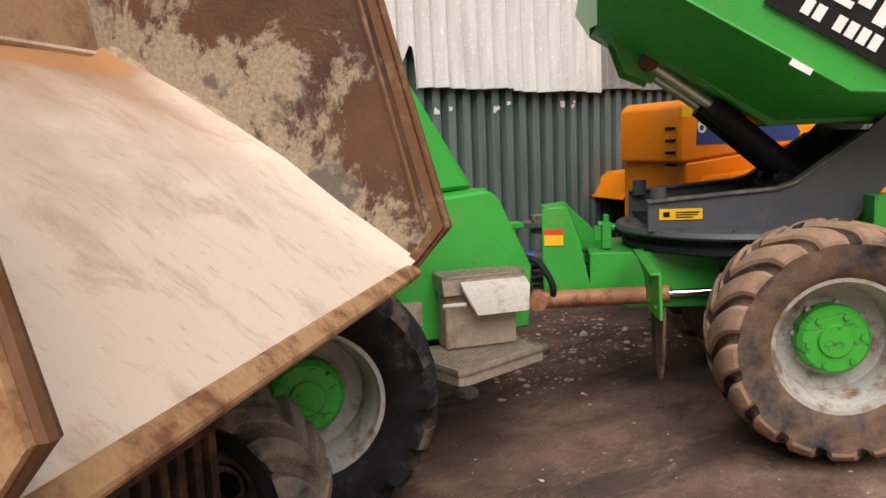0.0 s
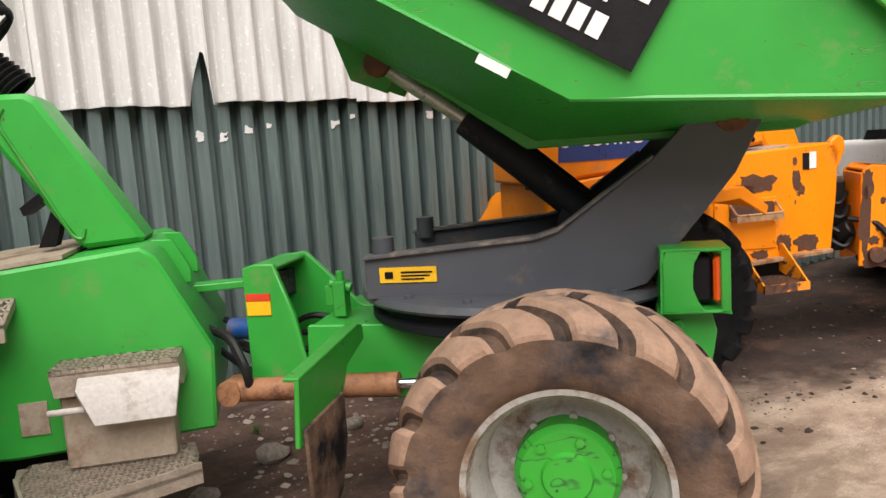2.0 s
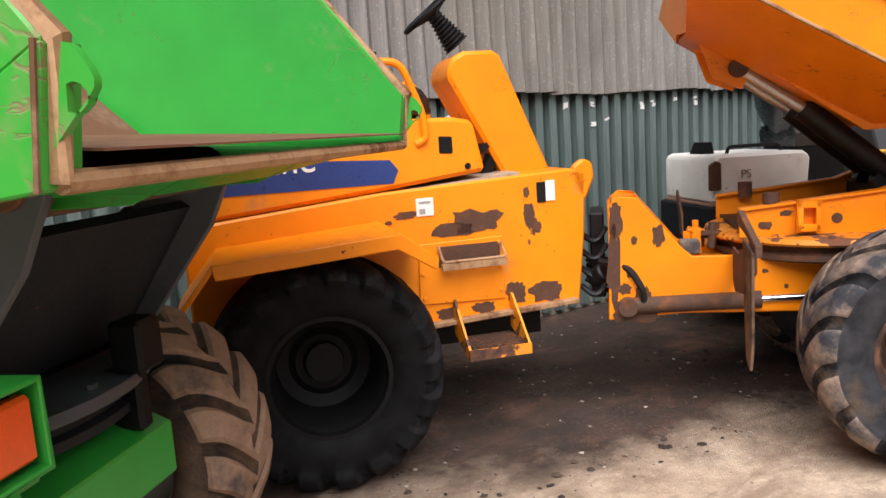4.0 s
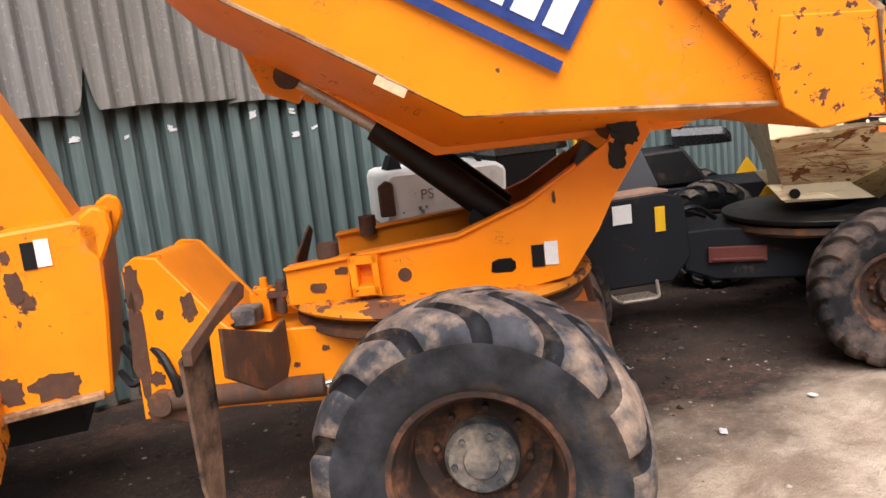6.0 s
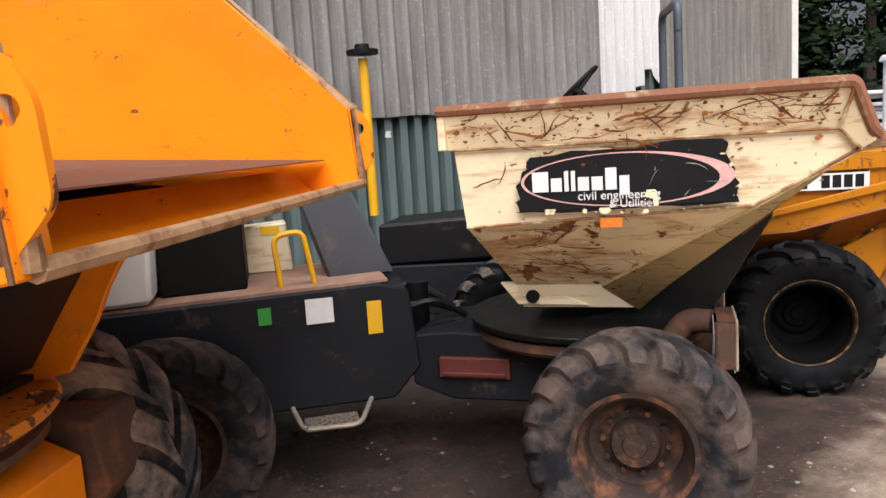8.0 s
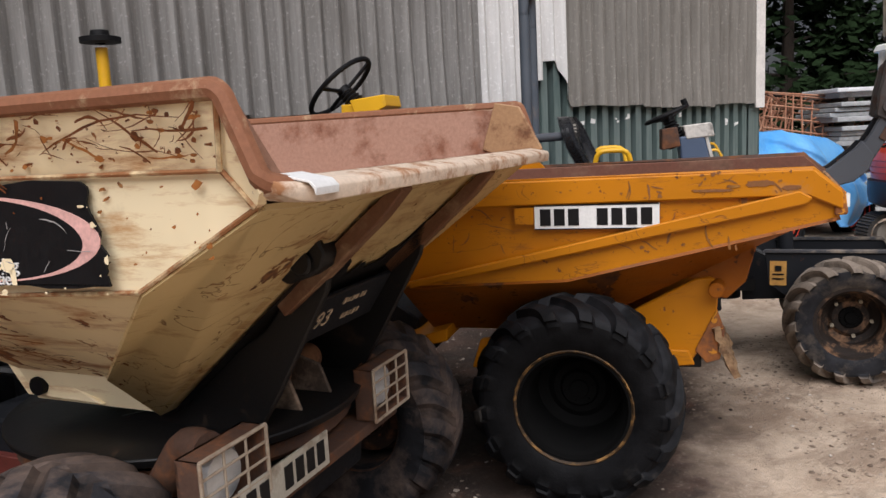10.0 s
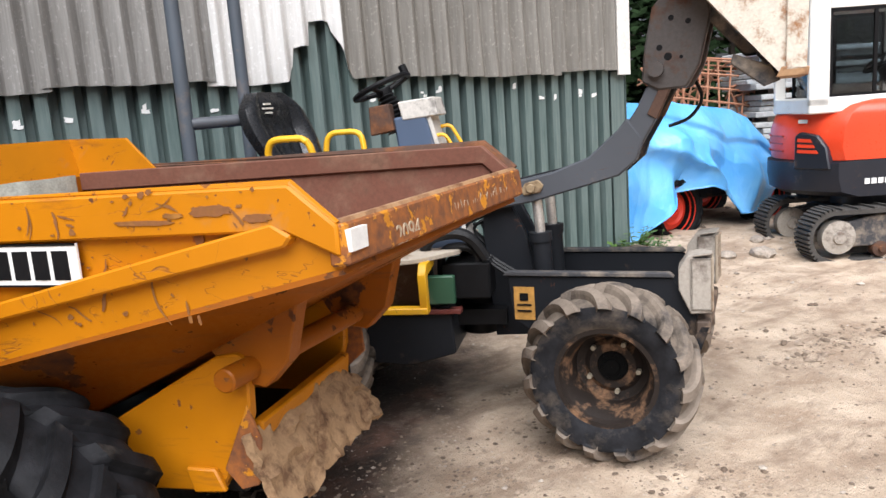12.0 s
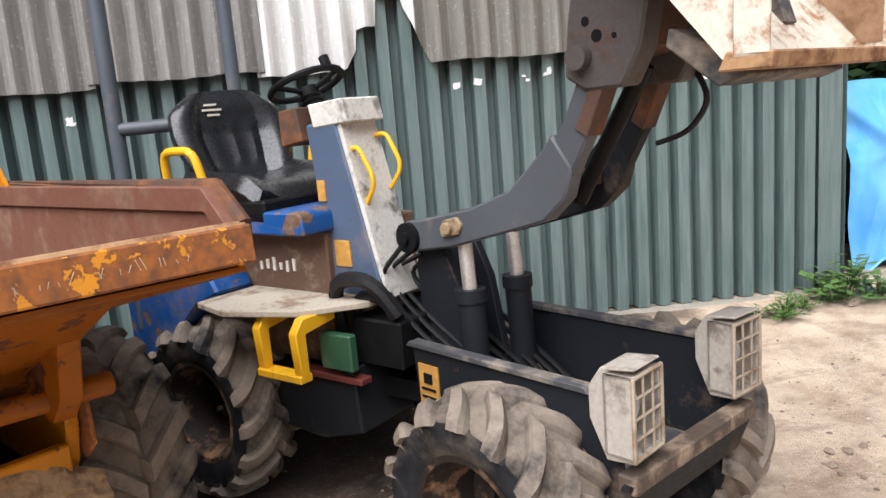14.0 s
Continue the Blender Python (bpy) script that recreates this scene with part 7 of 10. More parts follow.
    sticker("safety_label", -0.11, -0.04, 0.74, 0.90, -0.403, LABEL_YELLOW, body, "yellow safety label")
    sticker("service_label", -0.62, -0.56, 0.84, 0.92, -0.403, GREEN, body, "green service label")
    for k in range(5):
        bm = B()
        y = -0.24 + 0.12 * k
        tube(bm, arc([(0.08, y, 0.8), (0.25, y * 1.2, 0.86 - 0.05 * (k % 2)), (0.42, y, 0.74)], 0.1), 0.018, 6)
        part("hose", bm, HOSE, body, "black hydraulic hose")
    bm = B()
    box(bm, 0.1, 0.32, -0.12, 0.12, 0.55, 0.62)
    cyl(bm, (0.22, 0, 0.45), (0.22, 0, 0.9), 0.06, 12)
    part("articulation_pivot", bm, BLACK, body, "dark articulation joint")
    ws_f = wheel_set(0.438, 0.33, 0.225, 20, TYRE_BROWN, RIM_RUST, RIM_RUST, 0.10, 0.05, 0.12, "rust-brown hub", 10, 0.018, None, 1.5, 0.012)
    for y, sp in ((-0.80, 5), (0.80, 17)):
        add_wheel(d, ws_f, 0, y, 0.425, I4, sp)
    for y, sp in ((-0.62, 11), (0.62, 2)):
        add_wheel(d, ws_f, -1.03, y, 0.425, mr, sp)
    return d


cream_dumper()


# ---- forward-tipping dumpers ----
def tip_skip(parent, paint_mat, inside, half, rear, rim_z, rear_z, lip_x, lip_z, floor_z, edge, label, cut=0.18):
    """A forward-tipping skip with spout lip, rib along each side."""
    bm = B()
    xs_r, xf = rear, lip_x - cut
    for s in (-1, 1):
        w = s * half
        poly(bm, [(xs_r, w, rim_z), (xf, w, rim_z + 0.02), (lip_x, w, lip_z), (lip_x, w, lip_z - 0.09), (0.0, w * 0.98, 0.98), (xs_r, w * 0.98, 0.94)])
    skip = part("skip", bm, paint_mat, parent, label, I4, 0, 0.014)
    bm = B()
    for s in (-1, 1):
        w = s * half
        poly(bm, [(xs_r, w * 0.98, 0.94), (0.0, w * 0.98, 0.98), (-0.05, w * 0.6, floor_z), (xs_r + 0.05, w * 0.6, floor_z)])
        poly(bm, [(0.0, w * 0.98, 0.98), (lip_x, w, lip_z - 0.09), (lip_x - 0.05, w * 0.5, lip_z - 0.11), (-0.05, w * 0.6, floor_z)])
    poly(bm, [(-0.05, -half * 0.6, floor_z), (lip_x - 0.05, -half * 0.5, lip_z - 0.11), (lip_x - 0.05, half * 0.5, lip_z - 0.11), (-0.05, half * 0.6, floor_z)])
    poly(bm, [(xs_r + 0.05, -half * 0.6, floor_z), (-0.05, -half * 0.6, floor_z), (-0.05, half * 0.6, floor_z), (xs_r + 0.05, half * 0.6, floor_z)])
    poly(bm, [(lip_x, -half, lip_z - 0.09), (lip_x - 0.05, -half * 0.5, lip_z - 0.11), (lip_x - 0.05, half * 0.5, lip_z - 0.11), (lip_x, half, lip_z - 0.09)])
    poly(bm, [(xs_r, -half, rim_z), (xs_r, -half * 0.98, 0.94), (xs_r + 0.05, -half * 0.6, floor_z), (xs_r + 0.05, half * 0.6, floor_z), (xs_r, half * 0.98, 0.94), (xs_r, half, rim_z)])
    part("belly", bm, OCHRE_BELLY_SHADE, skip, "rust-stained belly of the skip, darkened as in shade", I4, 0, 0.014)
    for s in (-1, 1):
        w = s * half
        bm = B()
        prism(bm, [(xs_r - 0.02, rim_z - 0.10), (xs_r - 0.02, rim_z + 0.012), (xf, rim_z + 0.03), (lip_x + 0.01, lip_z + 0.01), (lip_x + 0.01, lip_z - 0.06), (xf - 0.02, rim_z - 0.075)], w, w + s * 0.03)
        part("rim_band", bm, paint_mat if s < 0 else RUSTY, skip, "", I4, 0.006)
        bm = B()
        prism(bm, [(xs_r, 0.93), (xs_r, 0.96), (xf - 0.05, rim_z - 0.055), (xf, rim_z - 0.085), (xf - 0.02, rim_z - 0.11)], w * 0.985, w + s * 0.035)
        part("side_rib", bm, paint_mat, skip, "", I4, 0.006)
        bm = B()
        r_ = 0.011 if s < 0 else 0.021
        tube(bm, [(xs_r, w + s * 0.012, rim_z + 0.012), (xf, w + s * 0.012, rim_z + 0.03), (lip_x, w + s * 0.012, lip_z + 0.012)], r_, 8)
        part("rim_bar", bm, edge if s < 0 else RUSTY, skip)
        bm = B()
        poly(bm, [(xs_r + 0.02, w * 0.975, rim_z), (xf, w * 0.975, rim_z + 0.015), (lip_x - 0.01, w * 0.975, lip_z - 0.005), (lip_x - 0.02, w * 0.97, lip_z - 0.07), (0.0, w * 0.95, 1.0), (xs_r + 0.02, w * 0.95, 0.96)])
        poly(bm, [(xs_r + 0.02, w * 0.95, 0.96), (0.0, w * 0.95, 1.0), (-0.04, w * 0.58, floor_z + 0.03), (xs_r + 0.06, w * 0.58, floor_z + 0.03)])
        poly(bm, [(0.0, w * 0.95, 1.0), (lip_x - 0.02, w * 0.97, lip_z - 0.07), (lip_x - 0.06, w * 0.5, lip_z - 0.085), (-0.04, w * 0.58, floor_z + 0.03)])
        part("side_lining", bm, inside[0], skip, "")
    bm = B()
    poly(bm, [(-0.04, -half * 0.58, floor_z + 0.03), (lip_x - 0.06, -half * 0.5, lip_z - 0.085), (lip_x - 0.06, half * 0.5, lip_z - 0.085), (-0.04, half * 0.58, floor_z + 0.03)])
    poly(bm, [(lip_x - 0.06, -half * 0.5, lip_z - 0.085), (lip_x - 0.02, -half * 0.97, lip_z - 0.07), (lip_x - 0.02, half * 0.97, lip_z - 0.07), (lip_x - 0.06, half * 0.5, lip_z - 0.085)])
    poly(bm, [(xs_r + 0.06, -half * 0.58, floor_z + 0.03), (-0.04, -half * 0.58, floor_z + 0.03), (-0.04, half * 0.58, floor_z + 0.03), (xs_r + 0.06, half * 0.58, floor_z + 0.03)])
    part("floor_lining", bm, inside[1], skip, "scoured floor of the skip")
    bm = B()
    prism(bm, [(xs_r, rim_z - 0.06), (xs_r, rim_z + 0.014), (xf, rim_z + 0.033), (lip_x, lip_z + 0.014), (lip_x, lip_z - 0.05), (xf, rim_z - 0.03)], half - 0.034, half - 0.002)
    part("rim_strip", bm, SKIP_INSIDE, skip, "rusty inner edge of the rim", I4, 0.003)
    # lip rail
    bm = B()
    prism(bm, [(lip_x - 0.02, lip_z - 0.085), (lip_x - 0.02, lip_z + 0.01), (lip_x + 0.02, lip_z + 0.015), (lip_x + 0.03, lip_z - 0.08)], -half - 0.02, half + 0.02)
    lip = part("lip", bm, LIP_CHIP, skip, "worn lip with chalk writing", I4, 0.006)
    bm = B()
    tube(bm, [(lip_x, -half - 0.01, lip_z + 0.012), (lip_x, half + 0.01, lip_z + 0.012)], 0.012, 6)
    part("lip_bar", bm, SKIP_EDGE, lip)
    # raised rear board
    bm = B()
    prism(bm, [(xs_r - 0.02, rim_z - 0.05), (xs_r - 0.06, rear_z), (xs_r - 0.045, rear_z), (xs_r, rim_z - 0.05)], -half, half)
    for s in (-1, 1):
        prism(bm, [(xs_r - 0.02, rim_z - 0.05), (xs_r - 0.06, rear_z), (xs_r + 0.24, rear_z - 0.01), (xs_r + 0.38, rim_z)], s * half, s * (half - 0.015))
    part("rear_board", bm, paint_mat, skip, "raised rear board", I4, 0.004)
    return skip


def ochre_dumper():
    M = ground_pose(14.72, 3.82, -48)
    d = thing("tipping_dumper", M, "old ochre-yellow forward-tipping dumper with number plate on skip", "dumper", "parked dumpers")
    skip = tip_skip(d, OCHRE, (SKIP_INSIDE, SKIP_INSIDE), 0.62, -0.78, 1.41, 1.57, 1.10, 1.335, 0.70, OCHRE, "ochre-yellow tipping skip", 0.10)
    skip.matrix_local = pose(-0.025, -0.077, 0)
    pl = sticker("number_plate", -0.13, 0.405, 1.21, 1.32, -0.642, LABEL_WHITE, skip, "white number plate with black border")
    for k in (0, 1, 2, 4, 5, 6, 7):
        bars("plate_print", [(-0.105 + 0.062 * k, -0.058 + 0.062 * k, 1.228, 1.302)], -0.643, LABEL_BLACK, pl)
    for z in (1.21, 1.315):
        bars("plate_border", [(-0.128, 0.403, z, z + 0.005)], -0.643, LABEL_BLACK, pl)
    sticker("plate_backing", -0.22, -0.135, 1.235, 1.31, -0.642, OCHRE, skip)
    lipm = pose(1.1265, 0, 1.27, 90, 0, 90)
    words("chalk_lettering", "2094", 0.070, CHALK_FAINT, skip, lipm @ pose(-0.33, 0.008, 0.0), "chalked lot number")
    rc = random.Random(21)
    bm = B()
    for k in range(10):
        y0 = 0.0 + 0.046 * k + 0.03 * (k > 4)
        for q in range(2):
            a, z0 = rc.uniform(-0.5, 0.5), 1.27 + rc.uniform(0, 0.02)
            prism(bm, [(y0 + 0.012 * q, z0), (y0 + 0.002 + 0.012 * q, z0), (y0 + 0.002 + a * 0.03 + 0.012 * q, z0 + 0.028), (y0 + a * 0.03 + 0.012 * q, z0 + 0.028)], 1.122, 1.1265, "x")
    tagged(part("chalk_mark", bm, CHALK_FAINT, skip, "scrawled chalk marks"), "scrawled chalk marks", kind="stuff")
    bm = B()
    box(bm, 1.115, 1.135, -0.635, -0.56, 1.285, 1.335)
    part("paper_label", bm, LABEL_WHITE, skip, "white lot label")
    for cx, cz, w, h, sd in ((0.62, 1.37, 0.08, 0.006, 41), (0.80, 1.395, 0.05, 0.012, 42), (0.74, 1.335, 0.012, 0.03, 43), (0.92, 1.375, 0.035, 0.010, 44), (0.52, 1.34, 0.07, 0.005, 45), (0.86, 1.31, 0.008, 0.035, 46), (0.95, 1.335, 0.012, 0.02, 47), (0.70, 1.385, 0.03, 0.006, 48)):
        rust_patch(skip, cx, cz - 0.005, w, h, -0.6515 if cz > 1.355 else -0.622, sd, STAIN_RUST)
    # rust runs and scrapes down the near side
    side0, side_up = Vector((-0.74, -0.6185, 1.10)), Vector((0, -0.006, 0.27))
    scratches(skip, "rust_scrape", side0, (1.4, 0, 0), side_up, 14, 51, STAIN_RUST, (0.04, 0.3), (0.0008, 0.003), (0.15, 0.3))
    scratches(skip, "rust_run", side0 + Vector((0, -0.0005, 0)), (1.5, 0, 0), side_up, 26, 52, STAIN_RUST, (0.04, 0.16), (0.0015, 0.005), (-1.5, 0.12), "rust runs")
    blotches(skip, "rust_spot", side0, (1.5, 0, 0), side_up, 90, 53, STAIN_RUST, (0.003, 0.014))
    band0 = Vector((-0.7, -0.6525, 1.32))
    scratches(skip, "rust_scrape", band0 + Vector((0.9, 0, 0.0)), (0.72, 0, 0.03), (0, 0, 0.10), 12, 54, STAIN_RUST, (0.04, 0.22), (0.001, 0.004), (0.05, 0.5))
    blotches(skip, "rust_spot", band0, (1.62, 0, 0.03), (0, 0, 0.10), 50, 55, STAIN_RUST, (0.003, 0.014))
    # dried mortar inside the rear corner
    bm = B()
    g = []
    for j in range(13):
        row = []
        for k in range(9):
            y, z = 0.02 + 0.50 * j / 12, 0.98 + 0.44 * k / 8
            e = math.sin(math.pi * j / 12) * math.sin(math.pi * (k + 1) / 10)
            row.append(bm.verts.new((-0.745 + 0.09 * e * (0.6 + noise.noise(Vector((y * 8, z * 8, 0)))), y, z)))
        g.append(row)
    for p, q in zip(g, g[1:]):
        for k in range(8):
            bm.faces.new((p[k], q[k], q[k + 1], p[k + 1]))
    part("mortar", bm, MORTAR, skip, "lump of dried grey mortar", I4, 0, 0.01)
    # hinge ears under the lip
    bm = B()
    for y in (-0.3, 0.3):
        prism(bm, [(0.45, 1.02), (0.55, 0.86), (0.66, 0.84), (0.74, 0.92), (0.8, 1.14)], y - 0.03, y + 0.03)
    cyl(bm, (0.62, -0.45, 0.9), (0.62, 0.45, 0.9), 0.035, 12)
    part("hinge_ear", bm, OCHRE_BELLY_SHADE, skip, "rust-stained skip hinge, darkened as in shade", I4, 0.005)
    # front frame, set a little towards the near side
    bm = B()
    for y in (-0.44, 0.23):
        prism(bm, [(-0.55, 0.47), (-0.5, 0.62), (0.1, 0.695), (0.18, 0.74), (0.53, 0.935), (0.60, 0.945), (0.635, 0.92), (0.625, 0.76), (0.59, 0.66), (0.50, 0.52), (0.0, 0.50)], y, y + 0.04)
    prism(bm, [(0.40, 0.60), (0.50, 0.60), (0.53, 0.53), (0.42, 0.52)], -0.462, -0.44)
    prism(bm, [(0.56, 0.56), (0.60, 0.73), (0.64, 0.73), (0.62, 0.56)], -0.40, 0.23)
    fr = part("front_frame", bm, OCHRE, d, "ochre front chassis with cut side plates", I4, 0.006)
    bm = B()
    prism(bm, [(0.55, 0.70), (0.56, 0.96), (0.64, 0.98), (0.67, 0.90), (0.68, 0.72), (0.61, 0.66)], 0.275, 0.29)
    part("torn_cheek", bm, LIP_CHIP, fr, "torn ochre cheek plate", I4, 0.003)
    bm = B()
    prism(bm, [(0.53, 0.60), (0.625, 0.80), (0.66, 0.70), (0.64, 0.56), (0.58, 0.54)], -0.455, -0.442)
    part("cut_plate", bm, LIP_CHIP, fr, "mud-caked gas-cut corner plate", I4, 0.003)
    # Floor coloured black to stand for the shaded void below the hinge bar.
    bm = B()
    box(bm, -0.5, 0.56, -0.40, 0.23, 0.50, 0.58)
    part("frame_floor", bm, BLACK_OIL_SHADE, fr, "frame floor blackened for the shaded void under the hinge", I4, 0.006)
    bm = B()
    rr = random.Random(3)
    ny, nz = 30, 9
    g = []
    for j in range(ny + 1):
        y = -0.47 + 0.78 * j / ny
        low = 0.47 + 0.05 * noise.noise(Vector((y * 9, 0, 3))) + 0.025 * rr.random()
        high = 0.72 - 0.10 * max(0.0, (y - 0.1) / 0.2)
        g.append([bm.verts.new((0.62 + 0.10 * (1 - k / nz) + 0.022 * noise.noise(Vector((y * 14, k * 0.9, 0))) + 0.012 * rr.random(), y, low + (high - low) * k / nz)) for k in range(nz + 1)])
    for p, q in zip(g, g[1:]):
        for k in range(nz):
            bm.faces.new((p[k], q[k], q[k + 1], p[k + 1]))
    part("bumper", bm, dirty_metal("caked_bumper", (0.36, 0.23, 0.125), (0.18, 0.10, 0.055), 0.5, 0.9, 12), fr, "mud-caked front plate with ragged edge", I4, 0, 0.03)
    bm = B()
    cyl(bm, (0, -0.6, 0.48), (0, 0.6, 0.48), 0.08, 14)
    part("axle", bm, BLACK, fr, "black axle")
    # rear half
    bm = B()
    prism(bm, [(-2.75, 0.42), (-2.75, 0.78), (-1.0, 0.80), (-0.85, 0.70), (-0.85, 0.45)], -0.36, 0.36)
    rear = part("rear_frame", bm, CHARCOAL, d, "dark rear chassis", I4, 0.01)
    bm = B()
    prism(bm, [(-1.45, 0.62), (-0.95, 0.62), (-0.62, 0.72), (-0.62, 0.66), (-0.95, 0.56), (-1.45, 0.56)], -0.62, 0.62)
    part("footplate", bm, OCHRE, rear, "ochre footplate", I4, 0.005)
    for y in (-0.60, 0.585):
        bm = B()
        prism(bm, [(-1.42, 0.62), (-1.22, 0.92), (-1.02, 0.62)], y, y + 0.015)
        part("side_gusset", bm, RAIL_YELLOW, rear, "bright yellow triangular plate", I4, 0.003)
    bm = B()
    prism(bm, [(-2.72, 0.78), (-2.72, 1.08), (-1.9, 1.12), (-1.7, 0.82)], -0.34, 0.34)
    part("bonnet", bm, BLACK_OIL_SHADE, rear, "oil-black engine cover", I4, 0.02)
    seat(rear, -1.75, 0.1, 1.12)
    bm = B()
    cyl(bm, (-1.08, -0.10, 0.7), (-1.24, -0.10, 1.82), 0.035, 12)
    box(bm, -1.28, -1.12, -0.20, 0.0, 1.74, 1.84)
    prism(bm, [(-1.18, 1.74), (-1.01, 1.82), (-1.02, 1.88), (-1.22, 1.86)], -0.22, 0.02)
    col = part("steering_column", bm, RAIL_YELLOW, rear, "yellow steering column bracket", I4, 0.004)
    steering_wheel(col, (-1.31, -0.12, 1.94), -42, 0.21, knob=False)
    bm = B()
    cyl(bm, (-2.2, 0.05, 1.1), (-2.2, 0.05, 2.22), 0.035, 12)
    ex = part("exhaust", bm, RAIL_YELLOW, rear, "yellow exhaust stack", pose(-0.58, -0.25, 0.04))
    bm = B()
    lathe(bm, [(0.001, 0.075), (0.05, 0.07), (0.055, 0.04), (0.115, 0.03), (0.115, 0.0), (0.03, -0.005)], 18)
    part("rain_cap", bm, BLACK, ex, "black rain cap", pose(-2.2, 0.05, 2.25, 90, 0, 0))
    ws = wheel_set(0.465, 0.36, 0.24, 17, TYRE_DARK, RIM_SHADE_BLACK, RIM_SHADE_BLACK, 0.09, 0.02, 0.27, "recessed hub blackened as in shade", 0, 0.035, None, 0.95, 0.009)
    ws2 = wheel_set(0.43, 0.30, 0.2, 16, TYRE_GREY, RIM_RUST, BLACK, 0.08, 0.02, 0.18, "dark hub", 0)
    ws_far = wheel_set(0.445, 0.36, 0.24, 15, TYRE_DUST, RIM_SHADE_BLACK, RIM_SHADE_BLACK, 0.09, 0.02, 0.27, "recessed hub blackened as in shade", 0, 0.035, None, 0.95, 0.009)
    for y, sp, ws in ((-0.74, 6, ws), (0.53, 14, ws_far)):
        w = add_wheel(d, ws, 0.01, y, 0.45 if y < 0 else 0.435, I4, sp)
        bm = B()
        lathe(bm, [(0.263, -0.152), (0.265, -0.135), (0.245, -0.12), (0.231, -0.05), (0.225, -0.05), (0.233, -0.13), (0.257, -0.158)], 40, True)
        part("rim_edge", bm, RIM_OCHRE, w, "ochre-stained rim edge")
    for y, sp in ((-0.62, 2), (0.62, 19)):
        add_wheel(d, ws2, -1.75, y, 0.43, I4, sp)
    # the skip has been knocked out of square: its far side stands ahead of the near side
    wide, ahead = 0.965, 0.13
    slant = Matrix(((1, ahead * wide, 0, ahead * wide * 0.62), (0, wide, 0, (wide - 1) * 0.62), (0, 0, 1, 0), (0, 0, 0, 1)))
    for ob in [skip] + list(skip.children_recursive):
        at, up = Matrix.Identity(4), ob
        while up is not skip:
            at, up = up.matrix_basis @ at, up.parent
        ob.data.transform(at.inverted() @ slant @ at)
    return d


ochre_dumper()


def tan_dumper():
    M = ground_pose(1.663, 3.793, -52)
    d = thing("tipping_dumper", M, "forward-tipping dumper with big scoured tan skip half tipped", "dumper", "parked dumpers")
    half = 0.86
    floor = [(0.02, 1.80), (0.18, 1.705), (0.36, 1.60), (0.66, 1.40), (0.86, 1.235), (1.09, 1.07)]
    top = [(1.21, 1.20), (1.01, 1.95), (0.93, 2.22), (0.80, 2.34), (-0.10, 2.52)]
    bm = B()
    for s in (-1, 1):
        poly(bm, [(x, s * (half + 0.012), z) for x, z in [(-0.02, 1.77)] + [(x - 0.01, z - 0.03) for x, z in floor[1:]] + top])
    for (x0, z0), (x1, z1) in zip(floor, floor[1:]):
        poly(bm, [(x0 - 0.015, -half, z0 - 0.03), (x1 - 0.015, -half, z1 - 0.03), (x1 - 0.015, half, z1 - 0.03), (x0 - 0.015, half, z0 - 0.03)])
    poly(bm, [(0.0, -half, 1.77), (0.0, half, 1.77), (-0.12, half, 2.52), (-0.12, -half, 2.52)])
    skip = part("skip", bm, SKIP_EDGE, d, "tan steel skip tipped forward", pose(1.15, 0.86, 0, 0, 0, 2.4) @ pose(-1.15, -0.86, 0), 0, 0.014)
    # scoured floor with a soft curl along the sides
    bm = B()
    ny = 22
    rows = []
    for u in np.linspace(0, 1, 26):
        x = floor[0][0] + (floor[-1][0] - floor[0][0]) * u
        z = float(np.interp(x, [p[0] for p in floor], [p[1] for p in floor]))
        row = []
        for j in range(ny + 1):
            y = half * (2 * j / ny - 1) * 0.995
            e = max(0.0, (abs(y) - half + 0.10) / 0.10)
            w = noise.noise(Vector((x * 4, y * 4, 1))) * 0.006
            row.append(bm.verts.new((x + 0.02 * e * e, y, z + 0.035 * e * e + w)))
        rows.append(row)
    for a, b in zip(rows, rows[1:]):
        for j in range(ny):
            bm.faces.new((a[j], b[j], b[j + 1], a[j + 1]))
    part("floor_lining", bm, FLOOR_SCOURED, skip, "pale scoured skip floor, rusty along the rear")
    bm = B()
    tube(bm, [(0.028, -half, 1.802), (0.028, 0, 1.806), (0.028, half, 1.802)], 0.013, 6)
    part("weld_seam", bm, SKIP_FLOOR, skip, "pale weld seam")
    bm = B()
    prism(bm, [(0.0, 1.79), (0.02, 1.80), (-0.09, 2.51), (-0.11, 2.51)], -half + 0.005, half - 0.005)
    part("rear_lining", bm, SKIP_REAR, skip, "dusty tan rear wall")
    for s in (-1, 1):
        bm = B()
        w0, w1 = s * (half - 0.006), s * (half - 0.001)
        prism(bm, [(0.02, 1.80)] + [(x, z) for x, z in floor[1:]] + [(x - 0.012, z) for x, z in top], w0, w1)
        part("side_lining", bm, SKIP_WALL, skip, "dark wall with caked dry mud")
        # lumpy dried mud along the floor
        bm = B()
        rr = random.Random(12 + s)
        lo, hi = [], []
        for u in np.linspace(0.0, 1.0, 40):
            x = 0.04 + 1.03 * u
            z = float(np.interp(x, [p[0] for p in floor], [p[1] for p in floor]))
            h = 0.020 + 0.02 * noise.noise(Vector((x * 6, s, 0))) + 0.012 * rr.random() + 0.015 * (1 - u)
            lo.append(bm.verts.new((x, s * (half - 0.022 - 0.006 * rr.random()), z + 0.012)))
            hi.append(bm.verts.new((x + h * 0.5, s * (half - 0.0055), z + h)))
        for k in range(39):
            bm.faces.new((lo[k], lo[k + 1], hi[k + 1], hi[k]))
        part("dried_mud", bm, CAKED_MUD, skip, "band of caked dry mud")
        bm = B()
